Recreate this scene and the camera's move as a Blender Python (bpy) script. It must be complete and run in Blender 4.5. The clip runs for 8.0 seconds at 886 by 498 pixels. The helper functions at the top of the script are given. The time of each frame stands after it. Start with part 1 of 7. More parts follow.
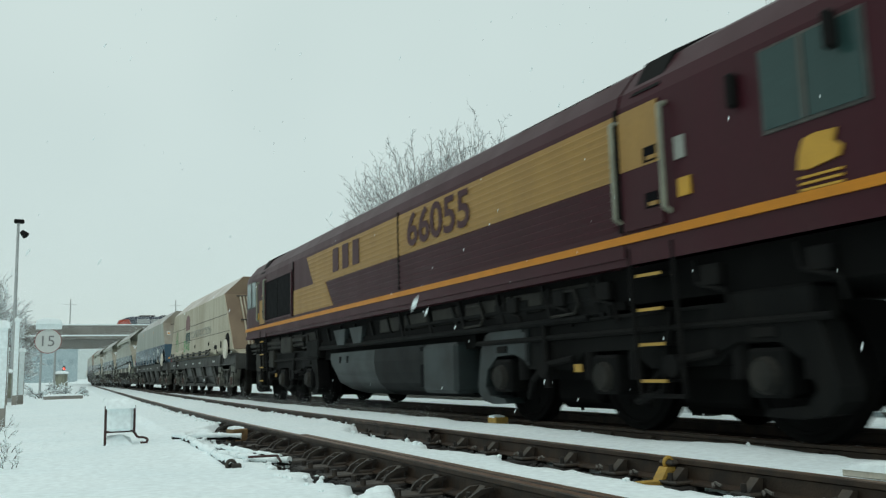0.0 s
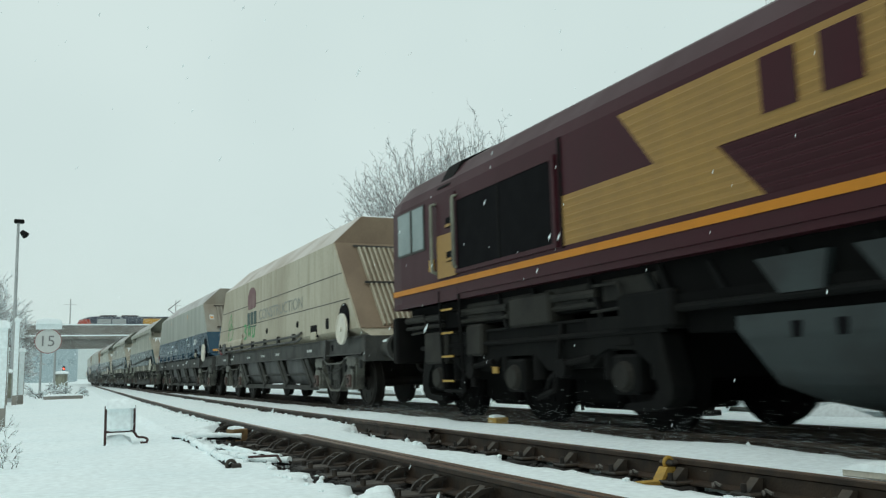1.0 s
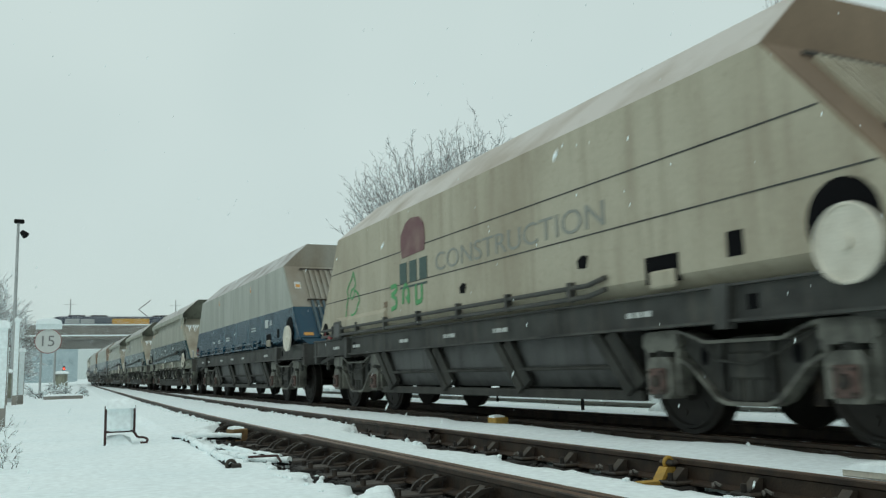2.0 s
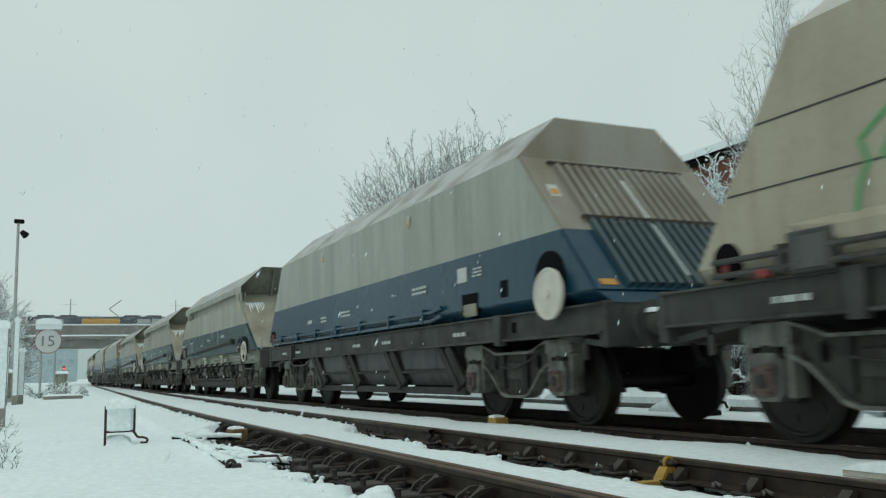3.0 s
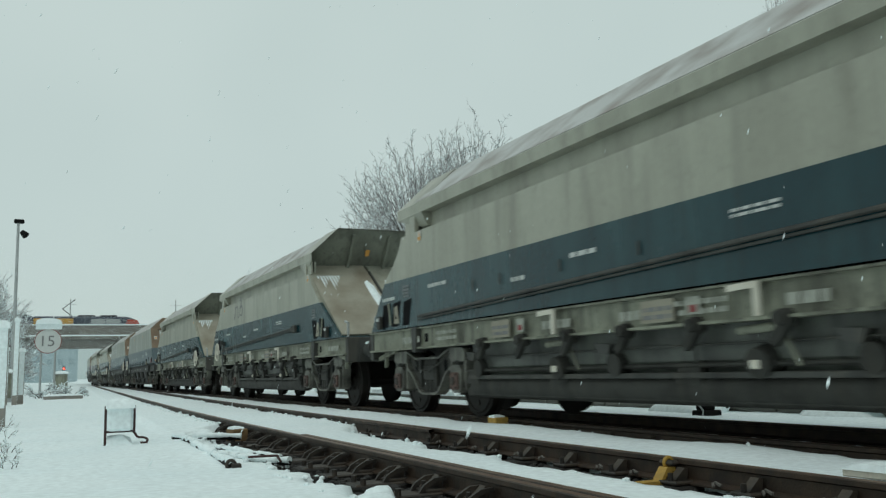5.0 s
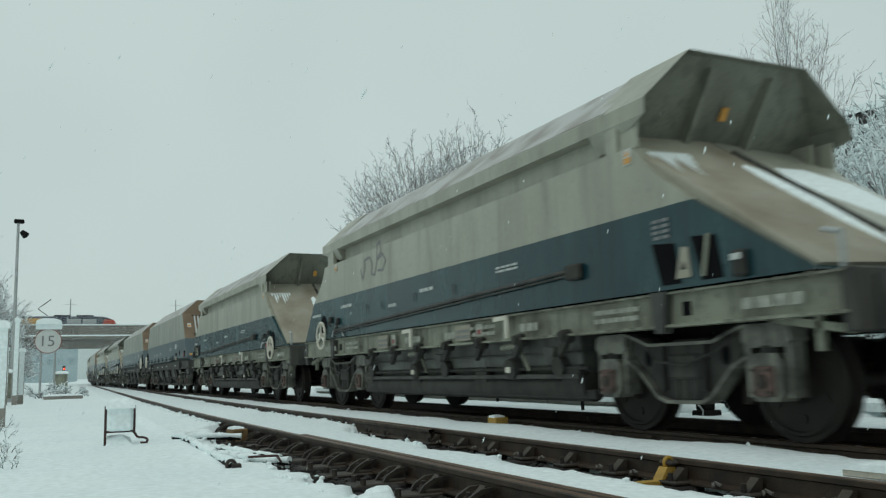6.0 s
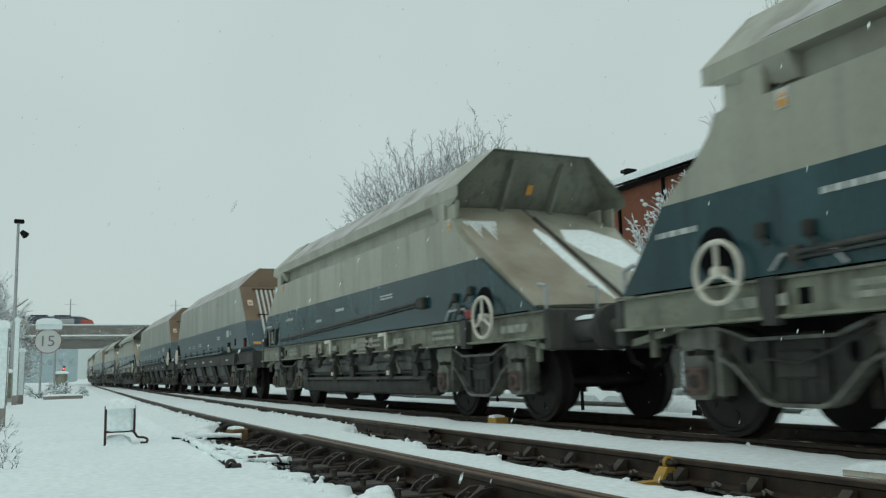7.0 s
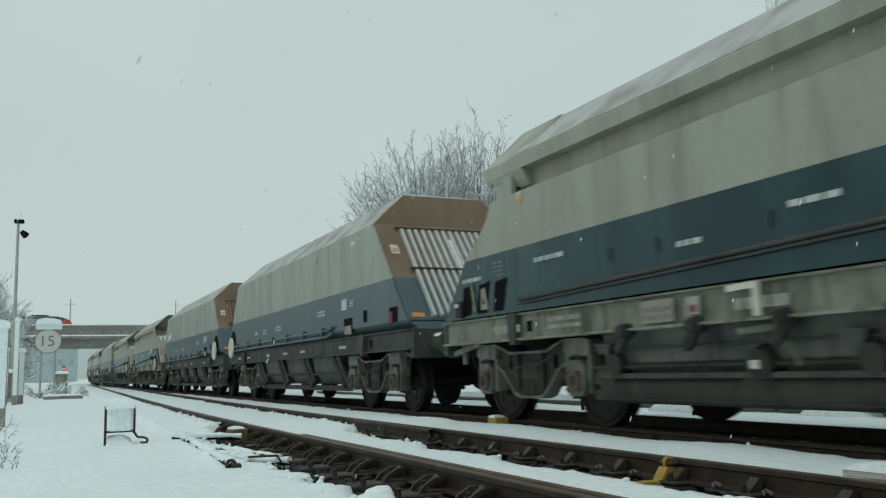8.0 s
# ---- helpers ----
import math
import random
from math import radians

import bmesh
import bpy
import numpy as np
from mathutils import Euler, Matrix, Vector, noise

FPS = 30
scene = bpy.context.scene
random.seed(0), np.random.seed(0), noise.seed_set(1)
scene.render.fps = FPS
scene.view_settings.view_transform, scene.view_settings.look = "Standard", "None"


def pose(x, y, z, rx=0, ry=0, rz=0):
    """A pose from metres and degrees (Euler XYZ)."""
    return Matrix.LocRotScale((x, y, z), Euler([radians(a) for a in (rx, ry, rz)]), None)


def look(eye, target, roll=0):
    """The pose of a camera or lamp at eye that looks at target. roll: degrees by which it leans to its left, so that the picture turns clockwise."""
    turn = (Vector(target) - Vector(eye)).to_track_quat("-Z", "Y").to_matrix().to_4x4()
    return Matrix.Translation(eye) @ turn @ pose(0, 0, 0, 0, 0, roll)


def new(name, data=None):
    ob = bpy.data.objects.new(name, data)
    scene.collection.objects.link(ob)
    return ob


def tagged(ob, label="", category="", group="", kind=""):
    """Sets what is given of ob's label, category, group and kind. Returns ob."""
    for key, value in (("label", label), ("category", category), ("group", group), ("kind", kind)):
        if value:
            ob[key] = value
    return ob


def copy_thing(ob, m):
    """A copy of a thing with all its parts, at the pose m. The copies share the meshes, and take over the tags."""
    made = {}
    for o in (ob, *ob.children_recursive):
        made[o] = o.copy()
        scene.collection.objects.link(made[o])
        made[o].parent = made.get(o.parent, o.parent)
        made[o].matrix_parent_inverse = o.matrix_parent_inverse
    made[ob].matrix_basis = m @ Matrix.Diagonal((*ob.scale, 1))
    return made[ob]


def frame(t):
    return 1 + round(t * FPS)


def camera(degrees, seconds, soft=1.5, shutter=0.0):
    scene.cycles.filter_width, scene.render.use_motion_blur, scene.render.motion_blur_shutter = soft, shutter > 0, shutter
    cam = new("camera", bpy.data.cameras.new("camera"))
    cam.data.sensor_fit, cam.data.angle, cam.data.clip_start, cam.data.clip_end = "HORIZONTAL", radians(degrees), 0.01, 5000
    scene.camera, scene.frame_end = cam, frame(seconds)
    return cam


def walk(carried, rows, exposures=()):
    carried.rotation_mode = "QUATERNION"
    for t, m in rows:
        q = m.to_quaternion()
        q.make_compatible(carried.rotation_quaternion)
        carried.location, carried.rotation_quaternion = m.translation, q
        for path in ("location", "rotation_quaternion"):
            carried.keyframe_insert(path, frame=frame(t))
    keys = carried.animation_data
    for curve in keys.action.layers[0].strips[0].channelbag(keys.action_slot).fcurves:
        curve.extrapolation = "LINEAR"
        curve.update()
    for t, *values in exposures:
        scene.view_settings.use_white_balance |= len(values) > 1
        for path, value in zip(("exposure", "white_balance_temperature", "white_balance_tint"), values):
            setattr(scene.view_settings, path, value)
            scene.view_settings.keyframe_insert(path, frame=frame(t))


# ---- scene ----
# Camera stands still at knee height beside the siding.
cam = camera(55.0, 8.0, 1.3, 0.22)
CAM = pose(0, 0, 0.635, 98.099, 1.485, -25.113)
walk(cam, [(0.0, CAM), (8.0, CAM)], [(0.0, 0.12), (0.5, 0.23), (1.0, 0.19), (1.5, 0.12), (3.5, -0.02), (5.5, -0.08), (8.0, -0.1)])

# ---- overcast winter light ----
world = bpy.data.worlds.new("overcast_sky")
scene.world = world
world.use_nodes = True
wn, wl = world.node_tree.nodes, world.node_tree.links
sky = wn.new("ShaderNodeTexSky")
sky.sky_type, sky.sun_disc = "NISHITA", False
sky.sun_elevation, sky.sun_rotation = radians(32), radians(200)
dim = wn.new("ShaderNodeMix")
dim.data_type, dim.blend_type = "RGBA", "MIX"
dim.inputs[0].default_value = 0.93
scale_sky = wn.new("ShaderNodeVectorMath")
scale_sky.operation = "SCALE"
scale_sky.inputs[3].default_value = 0.07
wl.new(sky.outputs[0], scale_sky.inputs[0])
wl.new(scale_sky.outputs[0], dim.inputs[6])
cloud = wn.new("ShaderNodeTexNoise")
cloud.inputs["Scale"].default_value, cloud.inputs["Detail"].default_value = 1.6, 3
ramp = wn.new("ShaderNodeValToRGB")
ramp.color_ramp.elements[0].color = (0.515, 0.630, 0.610, 1)
ramp.color_ramp.elements[1].color = (0.60, 0.715, 0.688, 1)
ramp.color_ramp.elements[0].position, ramp.color_ramp.elements[1].position = 0.3, 0.7
wl.new(cloud.outputs[0], ramp.inputs[0])
wl.new(ramp.outputs[0], dim.inputs[7])
wl.new(dim.outputs[2], wn["Background"].inputs[0])
wn["Background"].inputs[1].default_value = 1.0
sun = new("sun", bpy.data.lights.new("sun", "SUN"))
sun.data.energy, sun.data.angle, sun.data.color = 0.5, radians(40), (1.0, 0.97, 0.93)
sun.matrix_basis = look((0, 0, 50), (14, 18, 0))


# ---- materials ----
def mat(name, col, rough=0.6, metal=0.0, dirt=None, amount=0.5, scale=3.0, bump=0.1, fine=60.0, streak=1.0, spec=0.5, drip=0.0, stain=None):
    """Paint, steel, snow: base colour broken by two scales of noise, a second tone of dirt and run-down streaks."""
    m = bpy.data.materials.new(name)
    m.use_nodes = True
    n, l = m.node_tree.nodes, m.node_tree.links
    b = n["Principled BSDF"]
    dirt = dirt or tuple(c * 0.72 for c in col)
    tc = n.new("ShaderNodeTexCoord")
    mp = n.new("ShaderNodeMapping")
    mp.inputs["Scale"].default_value = (1, 1, 1 / streak)
    l.new(tc.outputs["Object"], mp.inputs[0])
    big = n.new("ShaderNodeTexNoise")
    big.inputs["Scale"].default_value, big.inputs["Detail"].default_value = scale, 6
    sm = n.new("ShaderNodeTexNoise")
    sm.inputs["Scale"].default_value, sm.inputs["Detail"].default_value = fine, 3
    l.new(mp.outputs[0], big.inputs[0])
    l.new(mp.outputs[0], sm.inputs[0])
    rg = n.new("ShaderNodeMapRange")
    rg.inputs[1].default_value, rg.inputs[2].default_value = 0.42, 0.72
    rg.inputs[4].default_value = amount
    l.new(big.outputs[0], rg.inputs[0])
    mx = n.new("ShaderNodeMix")
    mx.data_type = "RGBA"
    mx.inputs[6].default_value, mx.inputs[7].default_value = (*col, 1), (*dirt, 1)
    l.new(rg.outputs[0], mx.inputs[0])
    worn = mx.outputs[2]
    if drip:
        for scl, lo, hi, zs in ((7.0, 0.52, 0.66, 0.10), (26.0, 0.60, 0.70, 0.45)):
            m2 = n.new("ShaderNodeMapping")
            m2.inputs["Scale"].default_value = (1, 1, zs)
            l.new(tc.outputs["Object"], m2.inputs[0])
            run = n.new("ShaderNodeTexNoise")
            run.inputs["Scale"].default_value, run.inputs["Detail"].default_value = scl, 4
            l.new(m2.outputs[0], run.inputs[0])
            rr2 = n.new("ShaderNodeMapRange")
            rr2.inputs[1].default_value, rr2.inputs[2].default_value, rr2.inputs[4].default_value = lo, hi, drip
            l.new(run.outputs[0], rr2.inputs[0])
            md = n.new("ShaderNodeMix")
            md.data_type = "RGBA"
            md.inputs[7].default_value = (*(stain or tuple(c * 0.5 for c in dirt)), 1)
            l.new(rr2.outputs[0], md.inputs[0])
            l.new(worn, md.inputs[6])
            worn = md.outputs[2]
    mul = n.new("ShaderNodeMix")
    mul.data_type, mul.blend_type = "RGBA", "MULTIPLY"
    mul.inputs[0].default_value = 0.35
    l.new(worn, mul.inputs[6])
    l.new(sm.outputs[0], mul.inputs[7])
    hs = n.new("ShaderNodeHueSaturation")
    hs.inputs["Value"].default_value = 1.2
    l.new(mul.outputs[2], hs.inputs["Color"])
    l.new(hs.outputs[0], b.inputs["Base Color"])
    rr = n.new("ShaderNodeMapRange")
    rr.inputs[3].default_value, rr.inputs[4].default_value = rough - 0.08, min(1, rough + 0.15)
    l.new(big.outputs[0], rr.inputs[0])
    l.new(rr.outputs[0], b.inputs["Roughness"])
    b.inputs["Metallic"].default_value = metal
    b.inputs["Specular IOR Level"].default_value = spec
    if bump:
        bp = n.new("ShaderNodeBump")
        bp.inputs["Strength"].default_value, bp.inputs["Distance"].default_value = bump, 0.01
        l.new(sm.outputs[0], bp.inputs["Height"])
        l.new(bp.outputs[0], b.inputs["Normal"])
    return m


def glow(name, col, power):
    m = bpy.data.materials.new(name)
    m.use_nodes = True
    b = m.node_tree.nodes["Principled BSDF"]
    b.inputs["Base Color"].default_value = (*col, 1)
    b.inputs["Emission Color"].default_value = (*col, 1)
    b.inputs["Emission Strength"].default_value = power
    return m


SNOW = mat("snow", (0.85, 0.925, 0.935), 0.85, dirt=(0.76, 0.86, 0.885), scale=0.8, bump=0.06, fine=18, spec=0.2)
SNOW_DUST = mat("dirty_snow", (0.50, 0.51, 0.50), 0.85, dirt=(0.23, 0.195, 0.17), amount=0.9, scale=1.6, bump=0.3)
BALLAST = mat("ballast", (0.016, 0.014, 0.013), 0.8, dirt=(0.05, 0.046, 0.042), amount=0.7, scale=14, bump=1.0, fine=45)
SLEEPER = mat("sleeper_timber", (0.014, 0.012, 0.010), 0.8, dirt=(0.04, 0.034, 0.03), scale=5, bump=0.5)
RAIL_RUST = mat("rail_rust", (0.045, 0.027, 0.016), 0.55, 0.1, dirt=(0.014, 0.010, 0.008), amount=0.9, scale=6, bump=0.3, drip=0.4, stain=(0.075, 0.045, 0.024))
RAIL_TOP = mat("rail_head", (0.17, 0.105, 0.07), 0.4, 0.3, dirt=(0.085, 0.042, 0.028), amount=0.85, scale=3, bump=0.05)
IRON = mat("cast_iron", (0.020, 0.016, 0.013), 0.55, 0.1, dirt=(0.075, 0.055, 0.038), amount=0.9, scale=8, bump=0.3)
YELLOW = mat("yellow_paint", (0.45, 0.27, 0.045), 0.6, dirt=(0.2, 0.13, 0.05), scale=12)
TAN_WOOD = mat("tan_timber", (0.21, 0.125, 0.05), 0.75, dirt=(0.10, 0.062, 0.03), amount=0.9, scale=14, bump=0.3)
MAROON = mat("maroon_paint", (0.044, 0.009, 0.014), 0.42, dirt=(0.042, 0.017, 0.019), scale=2.2, bump=0.03, streak=3, spec=0.16)
GOLD = mat("gold_paint", (0.33, 0.19, 0.055), 0.45, dirt=(0.25, 0.15, 0.06), scale=2.5, bump=0.03, streak=3, spec=0.25)
ORANGE = mat("orange_stripe", (0.54, 0.20, 0.012), 0.45, dirt=(0.40, 0.16, 0.02), scale=4, bump=0.02, spec=0.25)
LOGO_YELLOW = mat("logo_yellow", (0.50, 0.27, 0.02), 0.45, scale=4, bump=0.02)
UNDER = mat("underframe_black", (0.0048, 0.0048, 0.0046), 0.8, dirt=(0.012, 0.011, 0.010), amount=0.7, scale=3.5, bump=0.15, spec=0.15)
TANK = mat("tank_grey", (0.027, 0.037, 0.038), 0.5, dirt=(0.012, 0.013, 0.013), amount=0.95, scale=1.8, bump=0.06, spec=0.3)
DUST_GREY = mat("dusty_grey_paint", (0.30, 0.29, 0.245), 0.7, dirt=(0.22, 0.185, 0.14), amount=0.9, scale=1.6, bump=0.08, streak=3)
CREAM_SNOW = mat("cream_roof_snow", (0.56, 0.53, 0.49), 0.8, dirt=(0.36, 0.31, 0.25), amount=0.85, scale=1.2, bump=0.15)
MARK_MAROON = mat("faded_maroon", (0.15, 0.065, 0.07), 0.6, dirt=(0.24, 0.16, 0.14), amount=0.8, scale=4, bump=0.0)
BOGIE_DARK = mat("bogie_web", (0.034, 0.034, 0.029), 0.7, dirt=(0.011, 0.0105, 0.0095), amount=1.0, scale=4, bump=0.3, drip=0.4, stain=(0.085, 0.078, 0.06))
WAGON_UNDER = mat("wagon_grime", (0.042, 0.042, 0.037), 0.65, dirt=(0.018, 0.0175, 0.0155), amount=0.9, scale=3.5, bump=0.2, spec=0.3, drip=0.4, stain=(0.06, 0.056, 0.045))
BOX_RUST = mat("axlebox_rust", (0.13, 0.078, 0.066), 0.7, dirt=(0.05, 0.04, 0.034), amount=0.9, scale=9, bump=0.3)
DUSTY_BOX = mat("dusty_equipment", (0.024, 0.0225, 0.018), 0.7, dirt=(0.008, 0.0078, 0.007), amount=0.9, scale=2.6, bump=0.12, drip=0.4, spec=0.25)
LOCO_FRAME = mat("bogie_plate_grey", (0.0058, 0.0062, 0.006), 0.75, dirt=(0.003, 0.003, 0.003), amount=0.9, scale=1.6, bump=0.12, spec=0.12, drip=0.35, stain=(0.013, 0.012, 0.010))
# Darker copy of TANK, with the tank's shade put into the colour.
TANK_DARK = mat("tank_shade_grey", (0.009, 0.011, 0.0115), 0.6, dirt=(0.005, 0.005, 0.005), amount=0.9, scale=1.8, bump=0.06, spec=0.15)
# Near-black steel for the locomotive's underframe, motors and wheels.
NEAR_BLACK = mat("near_black_steel", (0.0035, 0.0035, 0.0035), 0.9, dirt=(0.008, 0.008, 0.0075), amount=0.6, scale=4, bump=0.15, spec=0.1)
# Serves the grille, and flat plates painted black as shaded openings.
GRILLE = mat("grille_black", (0.004, 0.004, 0.005), 0.8, scale=5, spec=0.1)
CREAM = mat("cream_paint", (0.44, 0.405, 0.31), 0.55, dirt=(0.31, 0.265, 0.19), amount=0.85, scale=1.2, bump=0.05, streak=3, drip=0.3, stain=(0.22, 0.17, 0.11))
GREY_PAINT = mat("grey_paint", (0.335, 0.35, 0.305), 0.36, dirt=(0.225, 0.23, 0.192), amount=0.85, scale=1.5, bump=0.05, streak=5, drip=0.22)
BLUE_PAINT = mat("blue_paint", (0.004, 0.041, 0.076), 0.22, dirt=(0.013, 0.062, 0.088), amount=0.8, scale=1.8, bump=0.02, streak=4, drip=0.3, stain=(0.026, 0.064, 0.09), spec=0.42)
DUSTY_BLUE = mat("dusty_blue_paint", (0.050, 0.086, 0.102), 0.30, dirt=(0.105, 0.130, 0.133), amount=0.9, scale=1.2, bump=0.02, streak=4, drip=0.3, spec=0.5)
TEAL_PAINT = mat("teal_paint", (0.005, 0.033, 0.042), 0.22, dirt=(0.026, 0.076, 0.085), amount=0.9, scale=1.3, bump=0.02, streak=3, drip=0.4, stain=(0.008, 0.020, 0.023), spec=0.42)
STONE_PAINT = mat("stone_grey_paint", (0.36, 0.36, 0.295), 0.36, dirt=(0.235, 0.23, 0.185), amount=0.85, scale=1.5, bump=0.05, streak=5, drip=0.25)
BROWN_DUST = mat("dust_brown", (0.235, 0.172, 0.115), 0.8, dirt=(0.16, 0.113, 0.078), amount=0.8, scale=1.5, bump=0.1, streak=3)
FRAME_GREEN = mat("frame_grey_green", (0.27, 0.28, 0.215), 0.6, dirt=(0.12, 0.118, 0.092), amount=0.9, scale=2.2, bump=0.1, drip=0.55, stain=(0.03, 0.027, 0.022))
HOPPER_GREEN = mat("hopper_green", (0.12, 0.13, 0.113), 0.45, dirt=(0.042, 0.043, 0.039), amount=1.0, scale=1.4, bump=0.08, streak=0.5, drip=0.5, stain=(0.015, 0.014, 0.013))
FRAME_DARK = mat("frame_dark", (0.055, 0.057, 0.052), 0.65, dirt=(0.022, 0.021, 0.02), amount=0.9, scale=2.5, bump=0.1, drip=0.6, stain=(0.085, 0.08, 0.066))
HOPPER_GREY = mat("hopper_grey", (0.088, 0.091, 0.088), 0.6, dirt=(0.05, 0.05, 0.05), amount=0.7, scale=2, bump=0.08, drip=0.6, stain=(0.03, 0.028, 0.025))
BOGIE_STEEL = mat("bogie_steel", (0.185, 0.184, 0.156), 0.55, 0.0, dirt=(0.04, 0.038, 0.033), amount=1.0, scale=4.5, bump=0.3, drip=0.55, stain=(0.016, 0.015, 0.013))
WHEEL_STEEL = mat("wheel_steel", (0.016, 0.0145, 0.0125), 0.6, 0.1, dirt=(0.036, 0.030, 0.025), amount=0.8, scale=4, bump=0.12, spec=0.3)
# Hood interior: load dust plus the shade under the canopy, both in the colour.
DUST_SHADE_GREEN = mat("dust_shade_sheet", (0.20, 0.21, 0.17), 0.6, dirt=(0.115, 0.118, 0.095), amount=0.9, scale=1.6, bump=0.08, streak=3, drip=0.4)
WHITE_PAINT = mat("white_paint", (0.66, 0.63, 0.54), 0.5, dirt=(0.46, 0.42, 0.34), scale=5, bump=0.03)
MARK_WHITE = mat("marking_white", (0.55, 0.57, 0.55), 0.6, dirt=(0.35, 0.36, 0.35), scale=20, bump=0.0)
MARK_ORANGE = mat("marking_orange", (0.62, 0.30, 0.06), 0.6, scale=20, bump=0.0)
MARK_GREY = mat("marking_grey", (0.20, 0.20, 0.20), 0.6, scale=20, bump=0.0)
MARK_RED = mat("marking_red", (0.25, 0.04, 0.04), 0.6, scale=20, bump=0.0)
MARK_GREEN = mat("marking_green", (0.08, 0.33, 0.12), 0.6, scale=20, bump=0.0)
MARK_DARK = mat("marking_dark_green", (0.05, 0.09, 0.08), 0.6, scale=20, bump=0.0)
GREY_LETTER = mat("grey_letter", (0.27, 0.28, 0.25), 0.6, scale=20, bump=0.0)
STENCIL = mat("worn_stencil", (0.36, 0.37, 0.32), 0.6, dirt=(0.20, 0.21, 0.18), amount=0.9, scale=9, bump=0.0)
BRIDGE_WALL = mat("bridge_concrete", (0.19, 0.175, 0.155), 0.85, dirt=(0.12, 0.108, 0.095), amount=0.8, scale=0.35, bump=0.2, streak=2)
CONCRETE = mat("concrete", (0.30, 0.28, 0.25), 0.85, dirt=(0.17, 0.155, 0.14), amount=0.7, scale=0.5, bump=0.2)
GIRDER = mat("girder_paint", (0.15, 0.14, 0.125), 0.7, dirt=(0.09, 0.08, 0.07), scale=0.6, bump=0.1)
GALV = mat("galvanised_steel", (0.42, 0.44, 0.44), 0.5, 0.4, scale=6, bump=0.05)
TAN_DUST = mat("sand_dust", (0.33, 0.312, 0.25), 0.8, dirt=(0.205, 0.175, 0.128), amount=0.9, scale=1.5, bump=0.1, streak=3)
BARK = mat("bark", (0.060, 0.048, 0.043), 0.9, dirt=(0.036, 0.029, 0.026), scale=6, bump=0.3)
TWIG = mat("frosted_twig", (0.37, 0.345, 0.345), 0.9, dirt=(0.18, 0.158, 0.15), amount=0.9, scale=2.2, bump=0.0)
BRICK = mat("brick_red", (0.26, 0.095, 0.055), 0.85, dirt=(0.19, 0.075, 0.05), scale=3, bump=0.2)
DARK_ROOF = mat("dark_sheeting", (0.035, 0.03, 0.03), 0.8, scale=3)
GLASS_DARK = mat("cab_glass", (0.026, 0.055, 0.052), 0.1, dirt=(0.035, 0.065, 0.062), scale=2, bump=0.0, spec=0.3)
# Pale copy of the cab glass, with reflected sky blotched into its colour.
GLASS_LIGHT = mat("sheen_pale_glass", (0.20, 0.26, 0.255), 0.12, dirt=(0.06, 0.09, 0.09), amount=0.8, scale=0.8, bump=0.0)
RED_LENS = glow("signal_red", (1.0, 0.06, 0.03), 6.0)
LOCO_BLUE = mat("loco_dark_blue", (0.035, 0.045, 0.07), 0.5, scale=2)
LOCO_RED = mat("loco_red", (0.48, 0.06, 0.03), 0.5, scale=2)
LOCO_YELLOW = mat("loco_yellow", (0.62, 0.33, 0.05), 0.5, scale=2)
LOCO_GREEN = mat("loco_green", (0.10, 0.20, 0.16), 0.5, scale=2)


# ---- mesh helpers ----
def part(name, bm, material, parent=None, label="", smooth=False):
    me = bpy.data.meshes.new(name)
    bmesh.ops.recalc_face_normals(bm, faces=bm.faces)
    bm.to_mesh(me)
    bm.free()
    me.materials.append(material)
    if smooth:
        me.shade_smooth()
        me.set_sharp_from_angle(angle=radians(40))
    ob = new(name, me)
    ob.parent = parent
    if label:
        ob["label"] = label
    return ob


def hull(bm, pts):
    vs = [bm.verts.new(p) for p in sorted({tuple(round(c, 5) for c in p) for p in pts})]
    r = bmesh.ops.convex_hull(bm, input=vs)
    junk = list({g for g in r["geom_interior"] + r["geom_unused"] if isinstance(g, bmesh.types.BMVert)})
    if junk:
        bmesh.ops.delete(bm, geom=junk, context="VERTS")
    bmesh.ops.dissolve_limit(bm, angle_limit=radians(1), verts=bm.verts, edges=bm.edges)
    return bm


def box(bm, x0, x1, y0, y1, z0, z1, bevel=0.0):
    v = [bm.verts.new((x, y, z)) for x in (x0, x1) for y in (y0, y1) for z in (z0, z1)]
    f = [(0, 1, 3, 2), (4, 6, 7, 5), (0, 4, 5, 1), (2, 3, 7, 6), (0, 2, 6, 4), (1, 5, 7, 3)]
    faces = [bm.faces.new([v[i] for i in q]) for q in f]
    if bevel:
        bmesh.ops.bevel(bm, geom=list({e for q in faces for e in q.edges}), offset=bevel, segments=1, affect="EDGES")
    return bm


def B(*a, **k):
    return box(bmesh.new(), *a, **k)


def prism(bm, axis, prof, a, b):
    """A polygon pushed from a to b along an axis. x: (y, z); y: (x, z); z: (x, y)."""
    def at(p, s):
        return {"x": (s, p[0], p[1]), "y": (p[0], s, p[1]), "z": (p[0], p[1], s)}[axis]
    lo = [bm.verts.new(at(p, a)) for p in prof]
    hi = [bm.verts.new(at(p, b)) for p in prof]
    bm.faces.new(lo)
    bm.faces.new(hi[::-1])
    for i in range(len(prof)):
        j = (i + 1) % len(prof)
        bm.faces.new((lo[i], lo[j], hi[j], hi[i]))
    return bm


